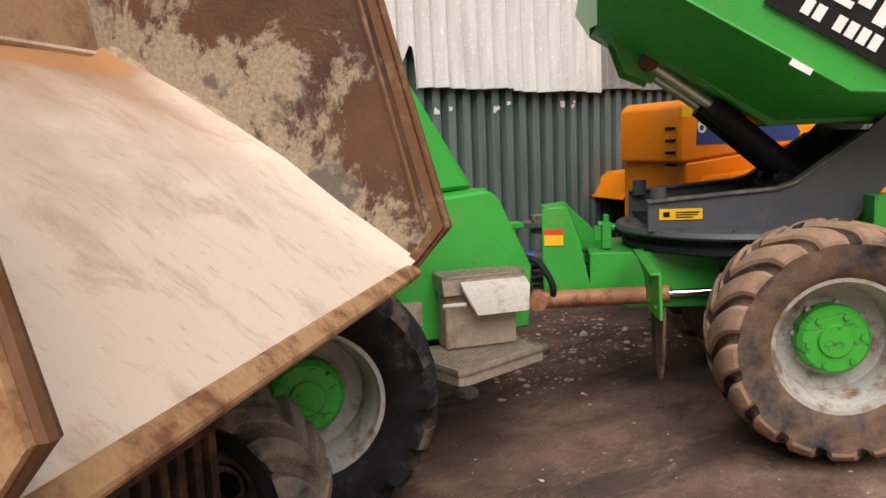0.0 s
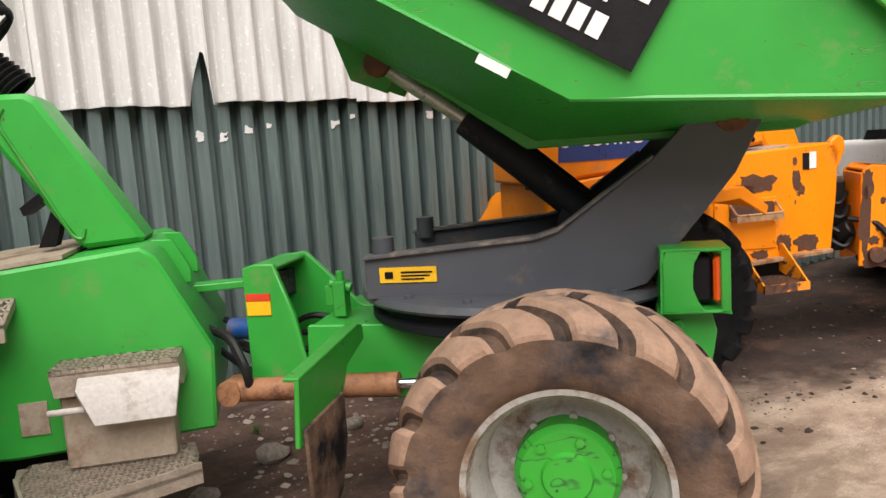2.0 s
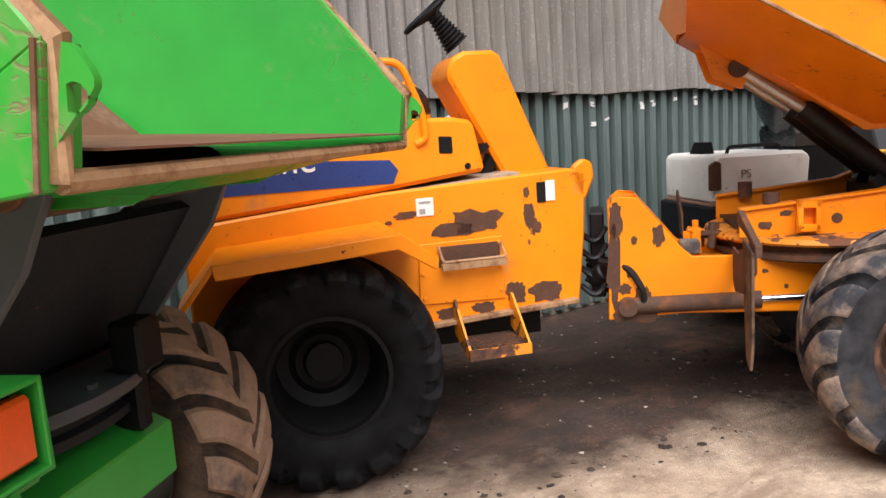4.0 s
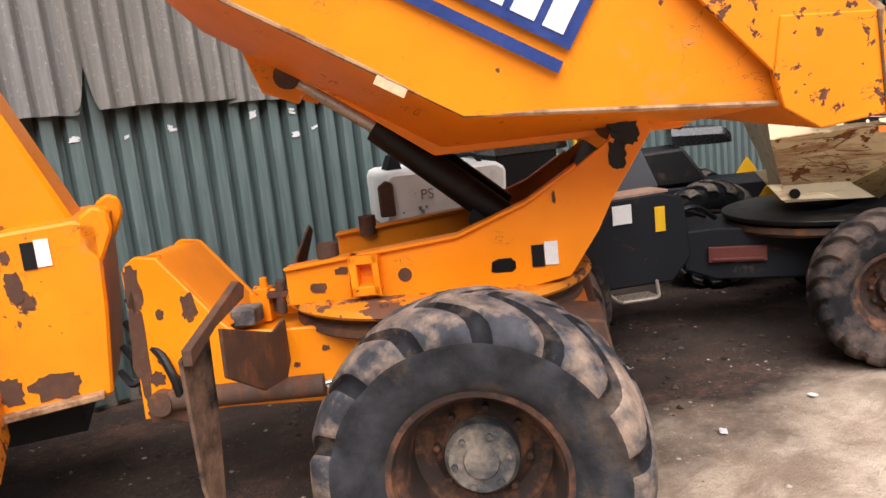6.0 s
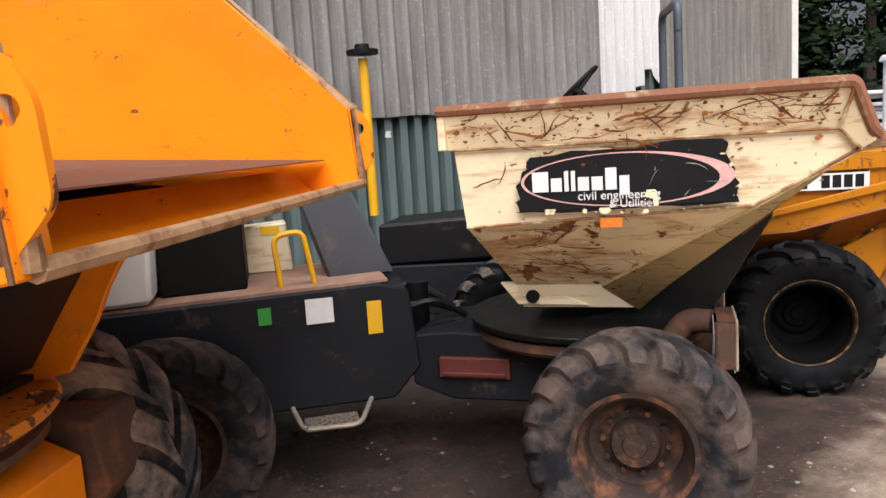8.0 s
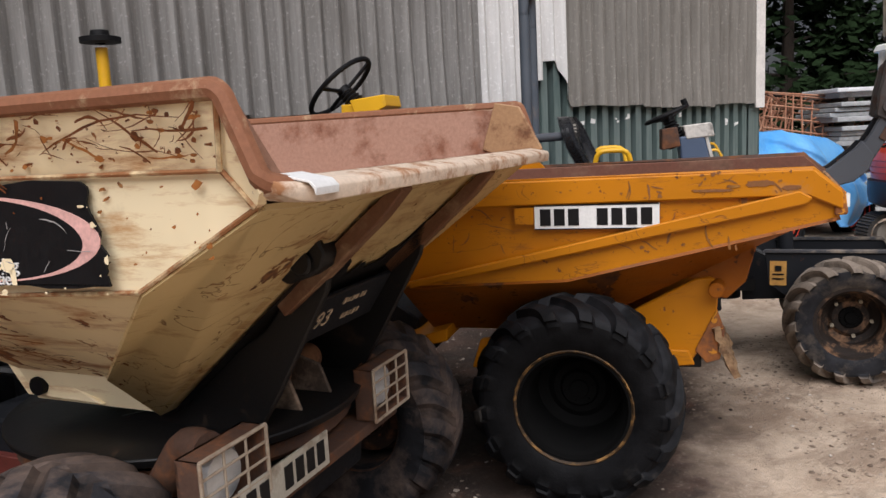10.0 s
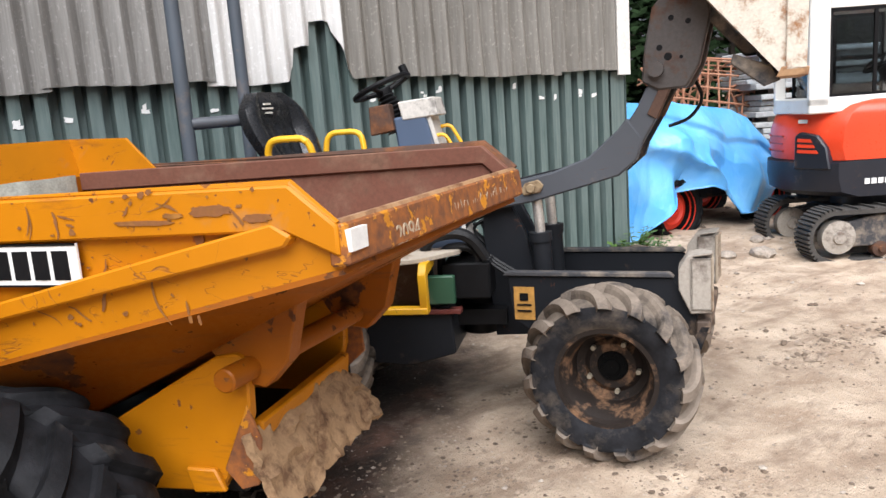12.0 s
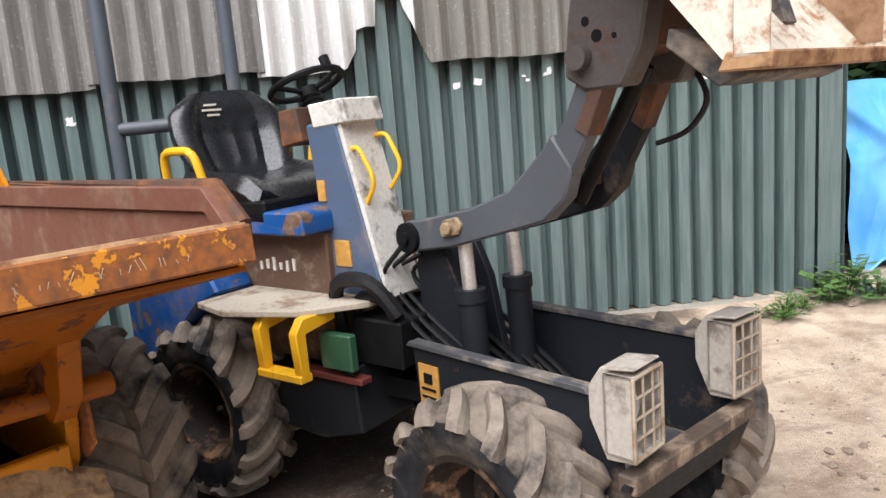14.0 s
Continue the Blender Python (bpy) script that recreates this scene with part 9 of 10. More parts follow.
# ---- beyond the shed's corner ----
def mini_excavator():
    M = pose(20.6, 5.0, 0.02, 0, 0, -32)
    d = thing("mini_excavator", M, "orange-red and black mini excavator with white cab on tracks", "excavator")
    def outline(r, n=14):
        """Plan of the swinging tail: an arc about the slew centre, straight sides ahead of it."""
        cx, cy = 0.75, 0.65
        t = math.asin(min(1.0, 0.65 / r))
        pts = [(cx - r * math.cos(q), cy - r * math.sin(q)) for q in np.linspace(t, -t, n)]
        return [(1.55, cy - 0.65)] + pts + [(1.55, cy + 0.65)]
    bm = B()
    rows = [[bm.verts.new((x, y, z)) for x, y in outline(r)] for r, z in ((0.76, 0.55), (0.85, 0.60), (0.87, 0.72), (0.87, 0.86), (0.82, 0.875))]
    for p, q in zip(rows, rows[1:]):
        for k in range(len(p)):
            j = (k + 1) % len(p)
            bm.faces.new((p[k], p[j], q[j], q[k]))
    bm.faces.new(rows[0][::-1])
    bm.faces.new(rows[-1])
    body = part("lower_body", bm, MACHINE_BLACK, d, "black counterweight and lower body")
    bm = B()
    rows = [[bm.verts.new((x, 0.65 + (y - 0.65) * k, z)) for x, y in outline(r)] for r, z, k in ((0.83, 0.88, 1.0), (0.85, 1.0, 1.0), (0.84, 1.15, 0.995), (0.80, 1.28, 0.97), (0.74, 1.36, 0.92), (0.68, 1.40, 0.86))]
    for p, q in zip(rows, rows[1:]):
        for k in range(len(p)):
            j = (k + 1) % len(p)
            bm.faces.new((p[k], p[j], q[j], q[k]))
    bm.faces.new(rows[0][::-1])
    bm.faces.new(rows[-1])
    hood = part("engine_hood", bm, RED, d, "glossy orange-red engine hood")
    # vent, slots and marks follow the curved tail; x runs round it, y outwards is minus
    def round_tail(deg, r):
        q = radians(deg)
        return pose(0.75 - r * math.cos(q), 0.65 - r * math.sin(q), 0, 0, 0, deg - 90)
    vm = round_tail(32, 0.85)
    bm = B()
    prism(bm, [(-0.17, 0.80), (-0.16, 1.10), (-0.11, 1.14), (0.06, 1.11), (0.15, 1.0), (0.19, 0.80)], -0.03, 0.05)
    vent = part("vent_panel", bm, MACHINE_BLACK, hood, "black side vent panel", vm, 0.012)
    for k in range(3):
        bm = B()
        prism(bm, [(-0.13, 0.95 + 0.05 * k), (-0.125, 0.98 + 0.05 * k), (0.06 - 0.03 * k, 0.975 + 0.05 * k), (0.08 - 0.03 * k, 0.945 + 0.05 * k)], -0.036, -0.03)
        part("louvre", bm, RED, vent)
    for deg in (-20, 0):
        for k in range(3):
            bm = B()
            box(bm, -0.12, 0.12, -0.012, 0.03, 0.95 + 0.07 * k, 0.963 + 0.07 * k)
            part("rear_slot", bm, RED_DARK, hood, "", round_tail(deg, 0.84))
    sticker("maker_label", -0.05, 0.05, 1.215, 1.25, -0.004, LABEL_WHITE, hood, "small pale label", round_tail(24, 0.825))
    bars("model_lettering", [(0.40 + 0.06 * k, 0.445 + 0.06 * k, 0.66, 0.71) for k in range(6)], -0.002, LABEL_WHITE, body)
    # cab
    bm = B()
    for p, q in (((-0.05, 0.10), (0.13, 0.16)), ((-0.05, 0.80), (0.05, 0.86)), ((1.0, 0.10), (1.06, 0.16)), ((1.0, 0.80), (1.06, 0.86))):
        box(bm, p[0], q[0], p[1], q[1], 1.36, 2.35)
    box(bm, -0.05, 1.06, 0.10, 0.86, 1.30, 1.44)
    cab = part("cab", bm, WHITE, d, "white cab with dark windows", I4, 0.012)
    bm = B()
    prism(bm, [(-0.10, 2.33), (-0.06, 2.42), (1.0, 2.44), (1.14, 2.36), (1.12, 2.32)], 0.06, 0.90)
    part("cab_roof", bm, WHITE, cab, "white cab roof", I4, 0.02)
    for y in (0.125, 0.84):
        bm = B()
        for x0, x1 in ((0.13, 0.52), (0.54, 1.0)):
            box(bm, x0, x1, y - 0.003, y + 0.003, 1.46, 2.18)
        part("window", bm, GLASS_CLEAR, cab, "tinted cab window")
        bm = B()
        for a in ((0.13, 0.155, 1.44, 2.2), (0.515, 0.545, 1.44, 2.2), (0.98, 1.0, 1.44, 2.2), (0.13, 1.0, 1.44, 1.465), (0.13, 1.0, 2.17, 2.2)):
            box(bm, a[0], a[1], y - 0.012, y + 0.012, a[2], a[3])
        part("window_frame", bm, BLACK, cab, "black window rubber")
        bm = B()
        box(bm, 0.13, 1.0, y - 0.02, y + 0.02, 2.2, 2.33)
        part("header_panel", bm, WHITE, cab, "", I4, 0.004)
    st_ = seat(cab, 0.32, 0.46, 1.40)
    steering_wheel(cab, (0.72, 0.42, 1.72), -40, 0.13, knob=False)
    # undercarriage
    for y in (-0.16, 0.76):
        TX = 0.14
        bm = B()
        outer, inner = [], []
        for k in range(40):
            a = 2 * math.pi * k / 40
            s = math.copysign(abs(math.cos(a)) ** 0.9, math.cos(a))
            x = 0.56 + TX + (0.62 if math.cos(a) > 0 else -0.62) + 0.23 * math.cos(a)
            z = 0.215 + 0.245 * math.sin(a)
            outer.append((x, z))
            inner.append((0.56 + TX + (x - 0.56 - TX) * 0.965, 0.215 + (z - 0.215) * 0.84))
        vo = [[bm.verts.new((x, yy, z)) for x, z in ring] for yy in (y, y + 0.27) for ring in (outer, inner)]
        for k in range(40):
            q = (k + 1) % 40
            bm.faces.new((vo[0][k], vo[0][q], vo[2][q], vo[2][k]))
            bm.faces.new((vo[1][q], vo[1][k], vo[3][k], vo[3][q]))
            bm.faces.new((vo[0][q], vo[0][k], vo[1][k], vo[1][q]))
            bm.faces.new((vo[2][k], vo[2][q], vo[3][q], vo[3][k]))
        track = part("track", bm, TRACK_RUBBER, d, "dusty rubber track")
        bm = B()
        box(bm, -0.012, 0.012, -0.137, 0.137, -0.012, 0.012)
        pad = mesh_of("grouser", bm, TRACK_RUBBER)
        for k in range(40):
            q = (k + 0.5) / 40 * 2 * math.pi
            ob = new("grouser", pad)
            ob.parent = track
            ux = 0.56 + TX + (0.62 if math.cos(q) > 0 else -0.62) + 0.237 * math.cos(q)
            ob.matrix_local = pose(ux, y + 0.135, 0.215 + 0.252 * math.sin(q), 0, -math.degrees(q) + 90, 0)
        for k in range(9):
            for z in (-0.033, 0.463):
                ob = new("grouser", pad)
                ob.parent = track
                ob.matrix_local = pose(TX + 0.14 * k, y + 0.135, z)
        bm = B()
        prism(bm, [(0.05 + TX, 0.12), (0.05 + TX, 0.34), (0.35 + TX, 0.40), (0.9 + TX, 0.40), (1.2 + TX, 0.3), (1.2 + TX, 0.12)], y + 0.05, y + 0.22)
        part("track_frame", bm, DUST_METAL, track, "dusty track frame", I4, 0.01)
        for x, r in ((-0.02, 0.15), (1.14, 0.14), (0.35, 0.07), (0.58, 0.07), (0.82, 0.07)):
            bm = B()
            lathe(bm, [(0.001, -0.02), (r * 0.35, -0.02), (r * 0.4, 0.0), (r, 0.01), (r, 0.1), (0.001, 0.1)], 20)
            part("sprocket" if r > 0.12 else "roller", bm, LAMP_DUST if r > 0.12 else RUSTY, track, "", pose(x + TX, y + 0.02, 0.215 if r > 0.12 else 0.09))
    bm = B()
    cyl(bm, (0.75, 0.65, 0.25), (0.75, 0.65, 0.57), 0.3, 24)
    box(bm, 0.4, 1.1, 0.2, 1.1, 0.24, 0.40)
    part("slew_base", bm, MACHINE_BLACK, d, "black undercarriage centre", I4, 0.01)


GLASS_CLEAR = bpy.data.materials.new("tinted_glass")
GLASS_CLEAR.use_nodes = True
gp = GLASS_CLEAR.node_tree.nodes["Principled BSDF"]
gp.inputs["Base Color"].default_value = (0.35, 0.40, 0.42, 1)
gp.inputs["Transmission Weight"].default_value = 1.0
gp.inputs["Roughness"].default_value = 0.02
mini_excavator()


def covered_tractor():
    M = pose(20.55, 6.62, 0.03, 0, 0, -2)
    d = thing("compact_tractor", M, "compact tractor with red wheels under a blue tarpaulin", "tractor")
    bm = B()
    box(bm, -0.5, 1.6, 0.25, 0.65, 0.35, 0.85)
    box(bm, -0.5, 0.3, 0.15, 0.8, 0.85, 1.25)
    cyl(bm, (-0.05, 0.15, 0.36), (-0.05, 0.85, 0.36), 0.06, 10)
    part("chassis", bm, MACHINE_BLACK, d, "black tractor chassis", I4, 0.02)
    ws = wheel_set(0.36, 0.26, 0.255, 16, TYRE_DARK, RED_WHEEL, RED_WHEEL, 0.07, 0.02, 0.09, "", 6, 0.025)
    for x, y in ((0.0, 0.02), (1.48, 0.02), (0.0, 0.92), (1.48, 0.92)):
        add_wheel(d, ws, x, y, 0.33, I4, 5)
    tarp = thing("tarpaulin", M, "bright blue tarpaulin draped in folds over a tractor", "tarpaulin")
    bm = B()
    nu, nv = 110, 90

    def hem(x):
        return float(np.interp(x, [-1.6, -0.42, -0.30, -0.14, 0.0, 0.22, 0.32, 0.45, 0.66, 0.80, 0.98, 1.1], [0.02, 0.03, 0.10, 0.34, 0.52, 0.58, 0.50, 0.24, 0.22, 0.36, 0.52, 0.6]))

    def crest(x):
        return float(np.interp(x, [-1.6, -0.6, 0.1, 0.60, 0.78, 0.95, 1.1], [1.55, 1.52, 1.47, 1.36, 1.24, 0.98, 0.8]))
    rows = []
    for k in range(nu + 1):
        x = -0.85 + 2.62 * k / nu
        u = (x + 0.09) / 1.7
        row = []
        for j in range(nv + 1):
            v = j / nv
            t, h = crest(u), hem(u)
            fold = abs(((x * 1.5 + v * 0.55 + 0.25 * math.sin(x * 2.6)) % 1) * 2 - 1)
            sharp = abs(((x * 0.95 - v * 1.5 + 0.3 * math.sin(x * 2)) % 1) * 2 - 1)
            wr = noise.noise(Vector((x * 2.4, v * 4.5, 2)))
            if v < 0.35:
                y, z = 1.0 - 0.95 * v / 0.35, t + 0.04 * wr - 0.05 * (1 - v / 0.35) - 0.03 * sharp
            else:
                w = (v - 0.35) / 0.65
                y = 0.05 - 0.20 * min(1, w * 2.5) - 0.15 * w * fold - 0.05 * wr * w - 0.10 * sharp * min(1, 3 * w)
                z = t - (t - h) * w + 0.05 * math.sin(x * 5 + w * 6) * w * (1 - w)
            # a flap swept across the front corner, and slack folds along the top
            if v > 0.35:
                d1 = v - (0.56 + 0.38 * (x + 0.55))
                y += 0.13 / (1 + math.exp(-d1 / 0.012)) * min(1.0, max(0.0, (0.42 - x) / 0.2)) - 0.06 * math.exp(-(d1 / 0.07) ** 2)
                d2 = v - (0.45 + 0.10 * (x + 0.3) + 0.03 * math.sin(x * 4))
                y += (0.10 / (1 + math.exp(-d2 / 0.012)) - 0.10 * min(1.0, max(0.0, d2 / 0.14))) * (1 if d2 > -0.05 else 0) * min(1.0, max(0.0, (x + 0.5) / 0.3))
                y -= 0.05 * abs(math.sin(x * 7.5 + 2 * v)) * max(0.0, v - 0.6) * 2
            end = max(0.0, (x - 1.45) / 0.32)
            row.append(bm.verts.new((x + 0.05 * wr * v - 0.10 * end * v, y + 0.25 * end * end, z)))
        rows.append(row)
    border = [r[-1].co.copy() for r in rows]
    for a, b in zip(rows, rows[1:]):
        for j in range(nv):
            bm.faces.new((a[j], b[j], b[j + 1], a[j + 1]))
    part("sheet", bm, TARP, tarp, "", I4, 0, 0.004)
    bm = B()
    tube(bm, border, 0.011, 6)
    part("hem", bm, TARP, tarp, "rolled hem of the sheet")


covered_tractor()


def board_stack(m, cols, rows_, size, label, seed, top=None):
    d = thing("board_stack", m, label, "boards", "stacked materials")
    rr = random.Random(seed)
    z = 0.0
    lx, ly, lz = size
    for r in range(rows_):
        bm = B()
        if r % 4 == 0:
            for k in (-0.4, 0.0, 0.4):
                box(bm, lx * k - 0.05, lx * k + 0.05, -ly / 2, ly / 2, z, z + 0.06)
            part("bearer", bm, BARK, d, "dark timber bearer")
            z += 0.06
            bm = B()
        dx, dy, a = rr.uniform(-0.10, 0.10), rr.uniform(-0.06, 0.06), rr.uniform(-2, 2)
        box(bm, -lx / 2, lx / 2, -ly / 2, ly / 2, 0, lz * rr.uniform(0.8, 1.0))
        part("board", bm, top if top and r == rows_ - 1 else GREY_BOARD, d, "", pose(dx, dy, z, 0, 0, a), 0.01)
        z += lz
    return z


board_stack(pose(24.3, 7.4, 0.05, 0, 0, -28), 1, 22, (2.2, 1.0, 0.076), "tall stack of weathered grey boards and panels", 3, PALE_SHEET)
board_stack(pose(23.2, 8.6, 0.05, 0, 0, -20), 1, 14, (2.4, 1.2, 0.076), "low stack of grey boards under rusty cages", 5)
board_stack(pose(26.6, 6.2, 0.05, 0, 0, -20), 1, 20, (2.0, 1.0, 0.08), "stack of grey boards with pale top sheet", 7, PALE_SHEET)


def cage(m, seed, label, w, h, dpt, n, lean=0.0):
    """A bent cage of welded rusty bars."""
    rr = random.Random(seed)
    d = thing("rusty_cage", m, label, "scrap metal", "stacked materials")

    def bar(pts, r):
        bm = B()
        tube(bm, pts, r, 5)
        part("bar", bm, SCRAP_RUST, d)
    for k in range(n + 1):
        x = -w / 2 + w * k / n + rr.uniform(-0.03, 0.03)
        bar([(x, -dpt / 2, 0), (x + rr.uniform(-0.05, 0.05), -dpt / 2 + lean, h * rr.uniform(0.85, 1.05))], 0.014)
        bar([(x, -dpt / 2 + lean, h), (x + rr.uniform(-0.06, 0.06), dpt / 2, h * rr.uniform(0.55, 0.9))], 0.014)
    m_ = max(3, int(n * h / w))
    for k in range(m_ + 1):
        z = h * k / m_ + rr.uniform(-0.02, 0.02)
        bar([(-w / 2 - 0.04, -dpt / 2 + lean * k / m_, z), (w / 2 + 0.04, -dpt / 2 + lean * k / m_, z + rr.uniform(-0.06, 0.06))], 0.016)
        y = -dpt / 2 + dpt * k / m_
        bar([(-w / 2, y + lean * (1 - k / m_), h * (1 - 0.3 * k / m_)), (w / 2, y + lean * (1 - k / m_), h * (1 - 0.3 * k / m_))], 0.014)
    for s in (-1, 1):
        bar([(s * w / 2, -dpt / 2, 0), (s * w * 0.45, dpt / 2, h)], 0.018)


cage(pose(22.95, 8.2, 1.28, 0, 8, -25), 3, "rusty welded bar cage leaning on boards", 1.1, 0.72, 0.6, 7, 0.16)
cage(pose(23.75, 7.75, 1.24, 10, -14, -40), 4, "bent rusty bar cage on grey boards", 0.8, 0.55, 0.5, 6, 0.1)
cage(pose(22.6, 8.5, 1.30, -6, 20, 10), 6, "tangled rusty bar cage on boards", 0.9, 0.6, 0.5, 6, -0.1)


# ---- trees behind ----
def tree(x, y, h, r, seed):
    rr = random.Random(seed)
    d = thing("tree", pose(x, y, 0), "tall dark evergreen tree behind the yard", "tree", "trees behind the yard")
    bm = B()
    tube(bm, [(0, 0, -0.2), (0.1, 0, h * 0.4), (0.0, 0.1, h * 0.92)], 0.22, 8, r_end=0.04)
    for k in range(14):
        a, z = rr.uniform(0, 6.28), h * rr.uniform(0.12, 0.85)
        q = r * (1.05 - z / h) * 0.9 + 0.3
        tube(bm, [(0.05, 0.03, z), (q * 0.5 * math.cos(a), q * 0.5 * math.sin(a), z + 0.15), (q * math.cos(a), q * math.sin(a), z + 0.1)], 0.06, 5, r_end=0.015)
    part("trunk", bm, BARK, d, "dark trunk with limbs")
    verts, faces = [], []
    for c in range(150):
        z = h * rr.random() ** 0.9
        q = r * (1.0 - 0.7 * z / h) * (0.55 + 0.5 * rr.random())
        a = rr.uniform(0, 6.28)
        cx, cy, cz = q * math.cos(a), q * math.sin(a), 0.15 + z
        for k in range(56):
            o = Vector((rr.gauss(0, 0.30), rr.gauss(0, 0.30), rr.gauss(0, 0.20)))
            u = Vector((rr.gauss(0, 1), rr.gauss(0, 1), rr.gauss(0, 0.6))).normalized()
            v = u.orthogonal().normalized()
            s = rr.uniform(0.09, 0.2)
            p = Vector((cx, cy, cz)) + o
            b = len(verts)
            verts += [tuple(p - u * s), tuple(p + v * s * 0.5), tuple(p + u * s), tuple(p - v * s * 0.5)]
            faces.append((b, b + 1, b + 2, b + 3))
    me = bpy.data.meshes.new("crown")
    me.from_pydata(verts, [], faces)
    me.materials.append(TREE_LEAF)
    ob = new("crown", me)
    ob.parent = d
    tagged(ob, "dense dark foliage")


for k, (tx, ty, th, tr) in enumerate(((23.5, 15.5, 9, 2.4), (26.2, 13.6, 10, 2.6), (28.8, 12.2, 9.5, 2.5), (30.8, 10.2, 10, 2.6), (32.6, 8.0, 9.5, 2.6), (33.8, 5.4, 10, 2.6), (34.6, 2.8, 9.5, 2.5), (28.5, 16.0, 12, 3.0),
                                     (32.0, 13.5, 12, 3.0), (35.5, 10.5, 12, 3.0), (37.0, 6.5, 12, 3.0), (34.8, 0.2, 9, 2.4))):
    tree(tx, ty, th, tr, 40 + k)

# ---- ground ----
def ground_z(x, y):
    """Nearly flat yard, rising a little towards the shed's foot and the far corner."""
    r = 0.13 * min(1.0, max(0.0, (y - 4.6) / 1.4)) * min(1.0, max(0.0, (x - 11.0) / 5.0))
    far = 0.04 * min(1.0, max(0.0, (x - 18.2) / 2.0))
    n = noise.noise(Vector((x * 0.8, y * 0.8, 0))) * 0.018 + noise.noise(Vector((x * 3.1, y * 3.1, 5))) * 0.008
    if x > 13 and y < 5.2:
        n += 0.02 * noise.noise(Vector((x * 1.7 - y * 1.1, y * 0.7 + x * 0.4, 3))) + 0.012 * noise.noise(Vector((x * 6.5, y * 6.5, 4)))
    low = -0.085 * min(1.0, max(0.0, (4.9 - x) / 1.6))
    return max(r, far) + low + n - 0.008


def graded(a, b, lo, hi, step, far):
    """Fine steps from lo to hi, coarse ones out to a and b."""
    v = list(np.arange(lo, hi + step / 2, step))
    s, x = step, lo
    while x > a:
        s *= far
        x -= s
        v.insert(0, x)
    s, x = step, hi
    while x < b:
        s *= far
        x += s
        v.append(x)
    return v


xs, ys = graded(-900, 900, -1, 24, 0.08, 1.5), graded(-900, 900, -0.5, 9, 0.08, 1.5)
bm = B()
grid = [[bm.verts.new((x, y, ground_z(x, y) if -3 < x < 40 and -3 < y < 20 else 0.0)) for y in ys] for x in xs]
for i in range(len(xs) - 1):
    for j in range(len(ys) - 1):
        bm.faces.new((grid[i][j], grid[i + 1][j], grid[i + 1][j + 1], grid[i][j + 1]))
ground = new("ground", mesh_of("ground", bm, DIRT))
tagged(ground, "bare brown dirt yard, oil stains and painted shade under the machines", "ground", kind="structure")

# ---- shed ----
WALL_Y, PITCH, CORNER_X = 6.25, 0.147, 19.39
wall = thing("wall_north", pose(0, WALL_Y, 0), "shed wall of green ribbed steel under grey fibre-cement sheets", "wall", kind="structure")


def rib_profile(x0, x1, pitch, depth):
    """Trapezoid ribs: points (x, y) from left to right, ribs towards the yard."""
    pts, k = [], math.floor(x0 / pitch)
    while k * pitch < x1:
        for f, d in ((0.0, 0), (0.30, 0), (0.40, -depth), (0.88, -depth), (0.96, 0)):
            x = (k + f) * pitch
            if x0 - 1e-6 <= x <= x1 + 1e-6:
                pts.append((x, d))
        k += 1
    return pts


def wave_profile(x0, x1, pitch, depth, n=8):
    k = int((x1 - x0) / pitch * n)
    return [(x0 + (x1 - x0) * i / k, -depth * (0.5 + 0.5 * math.cos(2 * math.pi * (x0 + (x1 - x0) * i / k) / pitch))) for i in range(k + 1)]


def sheet(name, prof, zb, zt, material, y, t, bow=0.0, lean=0.0):
    """A profiled sheet; zb gives the lower edge by x."""
    bm = B()
    x0, x1 = prof[0][0], prof[-1][0]
    rows = []
    for x, d in prof:
        b = zb(x)
        kick = bow * math.sin(math.pi * (x - x0) / (x1 - x0))
        rows.append((bm.verts.new((x, y + d - lean - kick, b)), bm.verts.new((x, y + d - lean * 0.5, b + 0.4)), bm.verts.new((x, y + d, zt))))
    for a, b in zip(rows, rows[1:]):
        bm.faces.new((a[0], b[0], b[1], a[1]))
        bm.faces.new((a[1], b[1], b[2], a[2]))
    return part(name, bm, material, wall, "", I4, 0, t)


x = -2.0
k = 0
while x < CORNER_X - 0.1:
    x1 = min(x + 1.029, CORNER_X - 0.02)
    dy = 0.004 * (k % 2)
    sheet("cladding_sheet", rib_profile(x, x1 + 0.16, PITCH, 0.095), lambda q: 0.03 + 0.10 * min(1, max(0, (q - 11) / 5)), 2.62, CLAD, dy + 0.035, 0.002)
    x, k = x + 1.029, k + 1

TEARS = [(4.74, 4.83, 4.88, 2.19), (8.80, 8.865, 8.925, 2.15)]


def lower_edge(step):
    def f(q):
        z = 1.845 + step + 0.006 * math.sin(q * 9) - 0.03 * min(1, max(0, (q - 17.2) / 2))
        for a, m_, b, top in TEARS:
            if a < q < b:
                z = max(z, 1.85 + (top - 1.85) * min((q - a) / (m_ - a), (b - q) / (b - m_)))
        for a, b, za, zb_ in ((16.18, 16.25, 1.85, 1.97), (16.25, 16.30, 2.08, 2.09), (16.30, 16.42, 2.09, 2.10), (16.38, 16.55, 2.26, 2.26), (16.55, 16.70, 2.20, 1.85)):
            if a <= q < b:
                z = max(z, za + (zb_ - za) * (q - a) / (b - a))
        return z
    return f


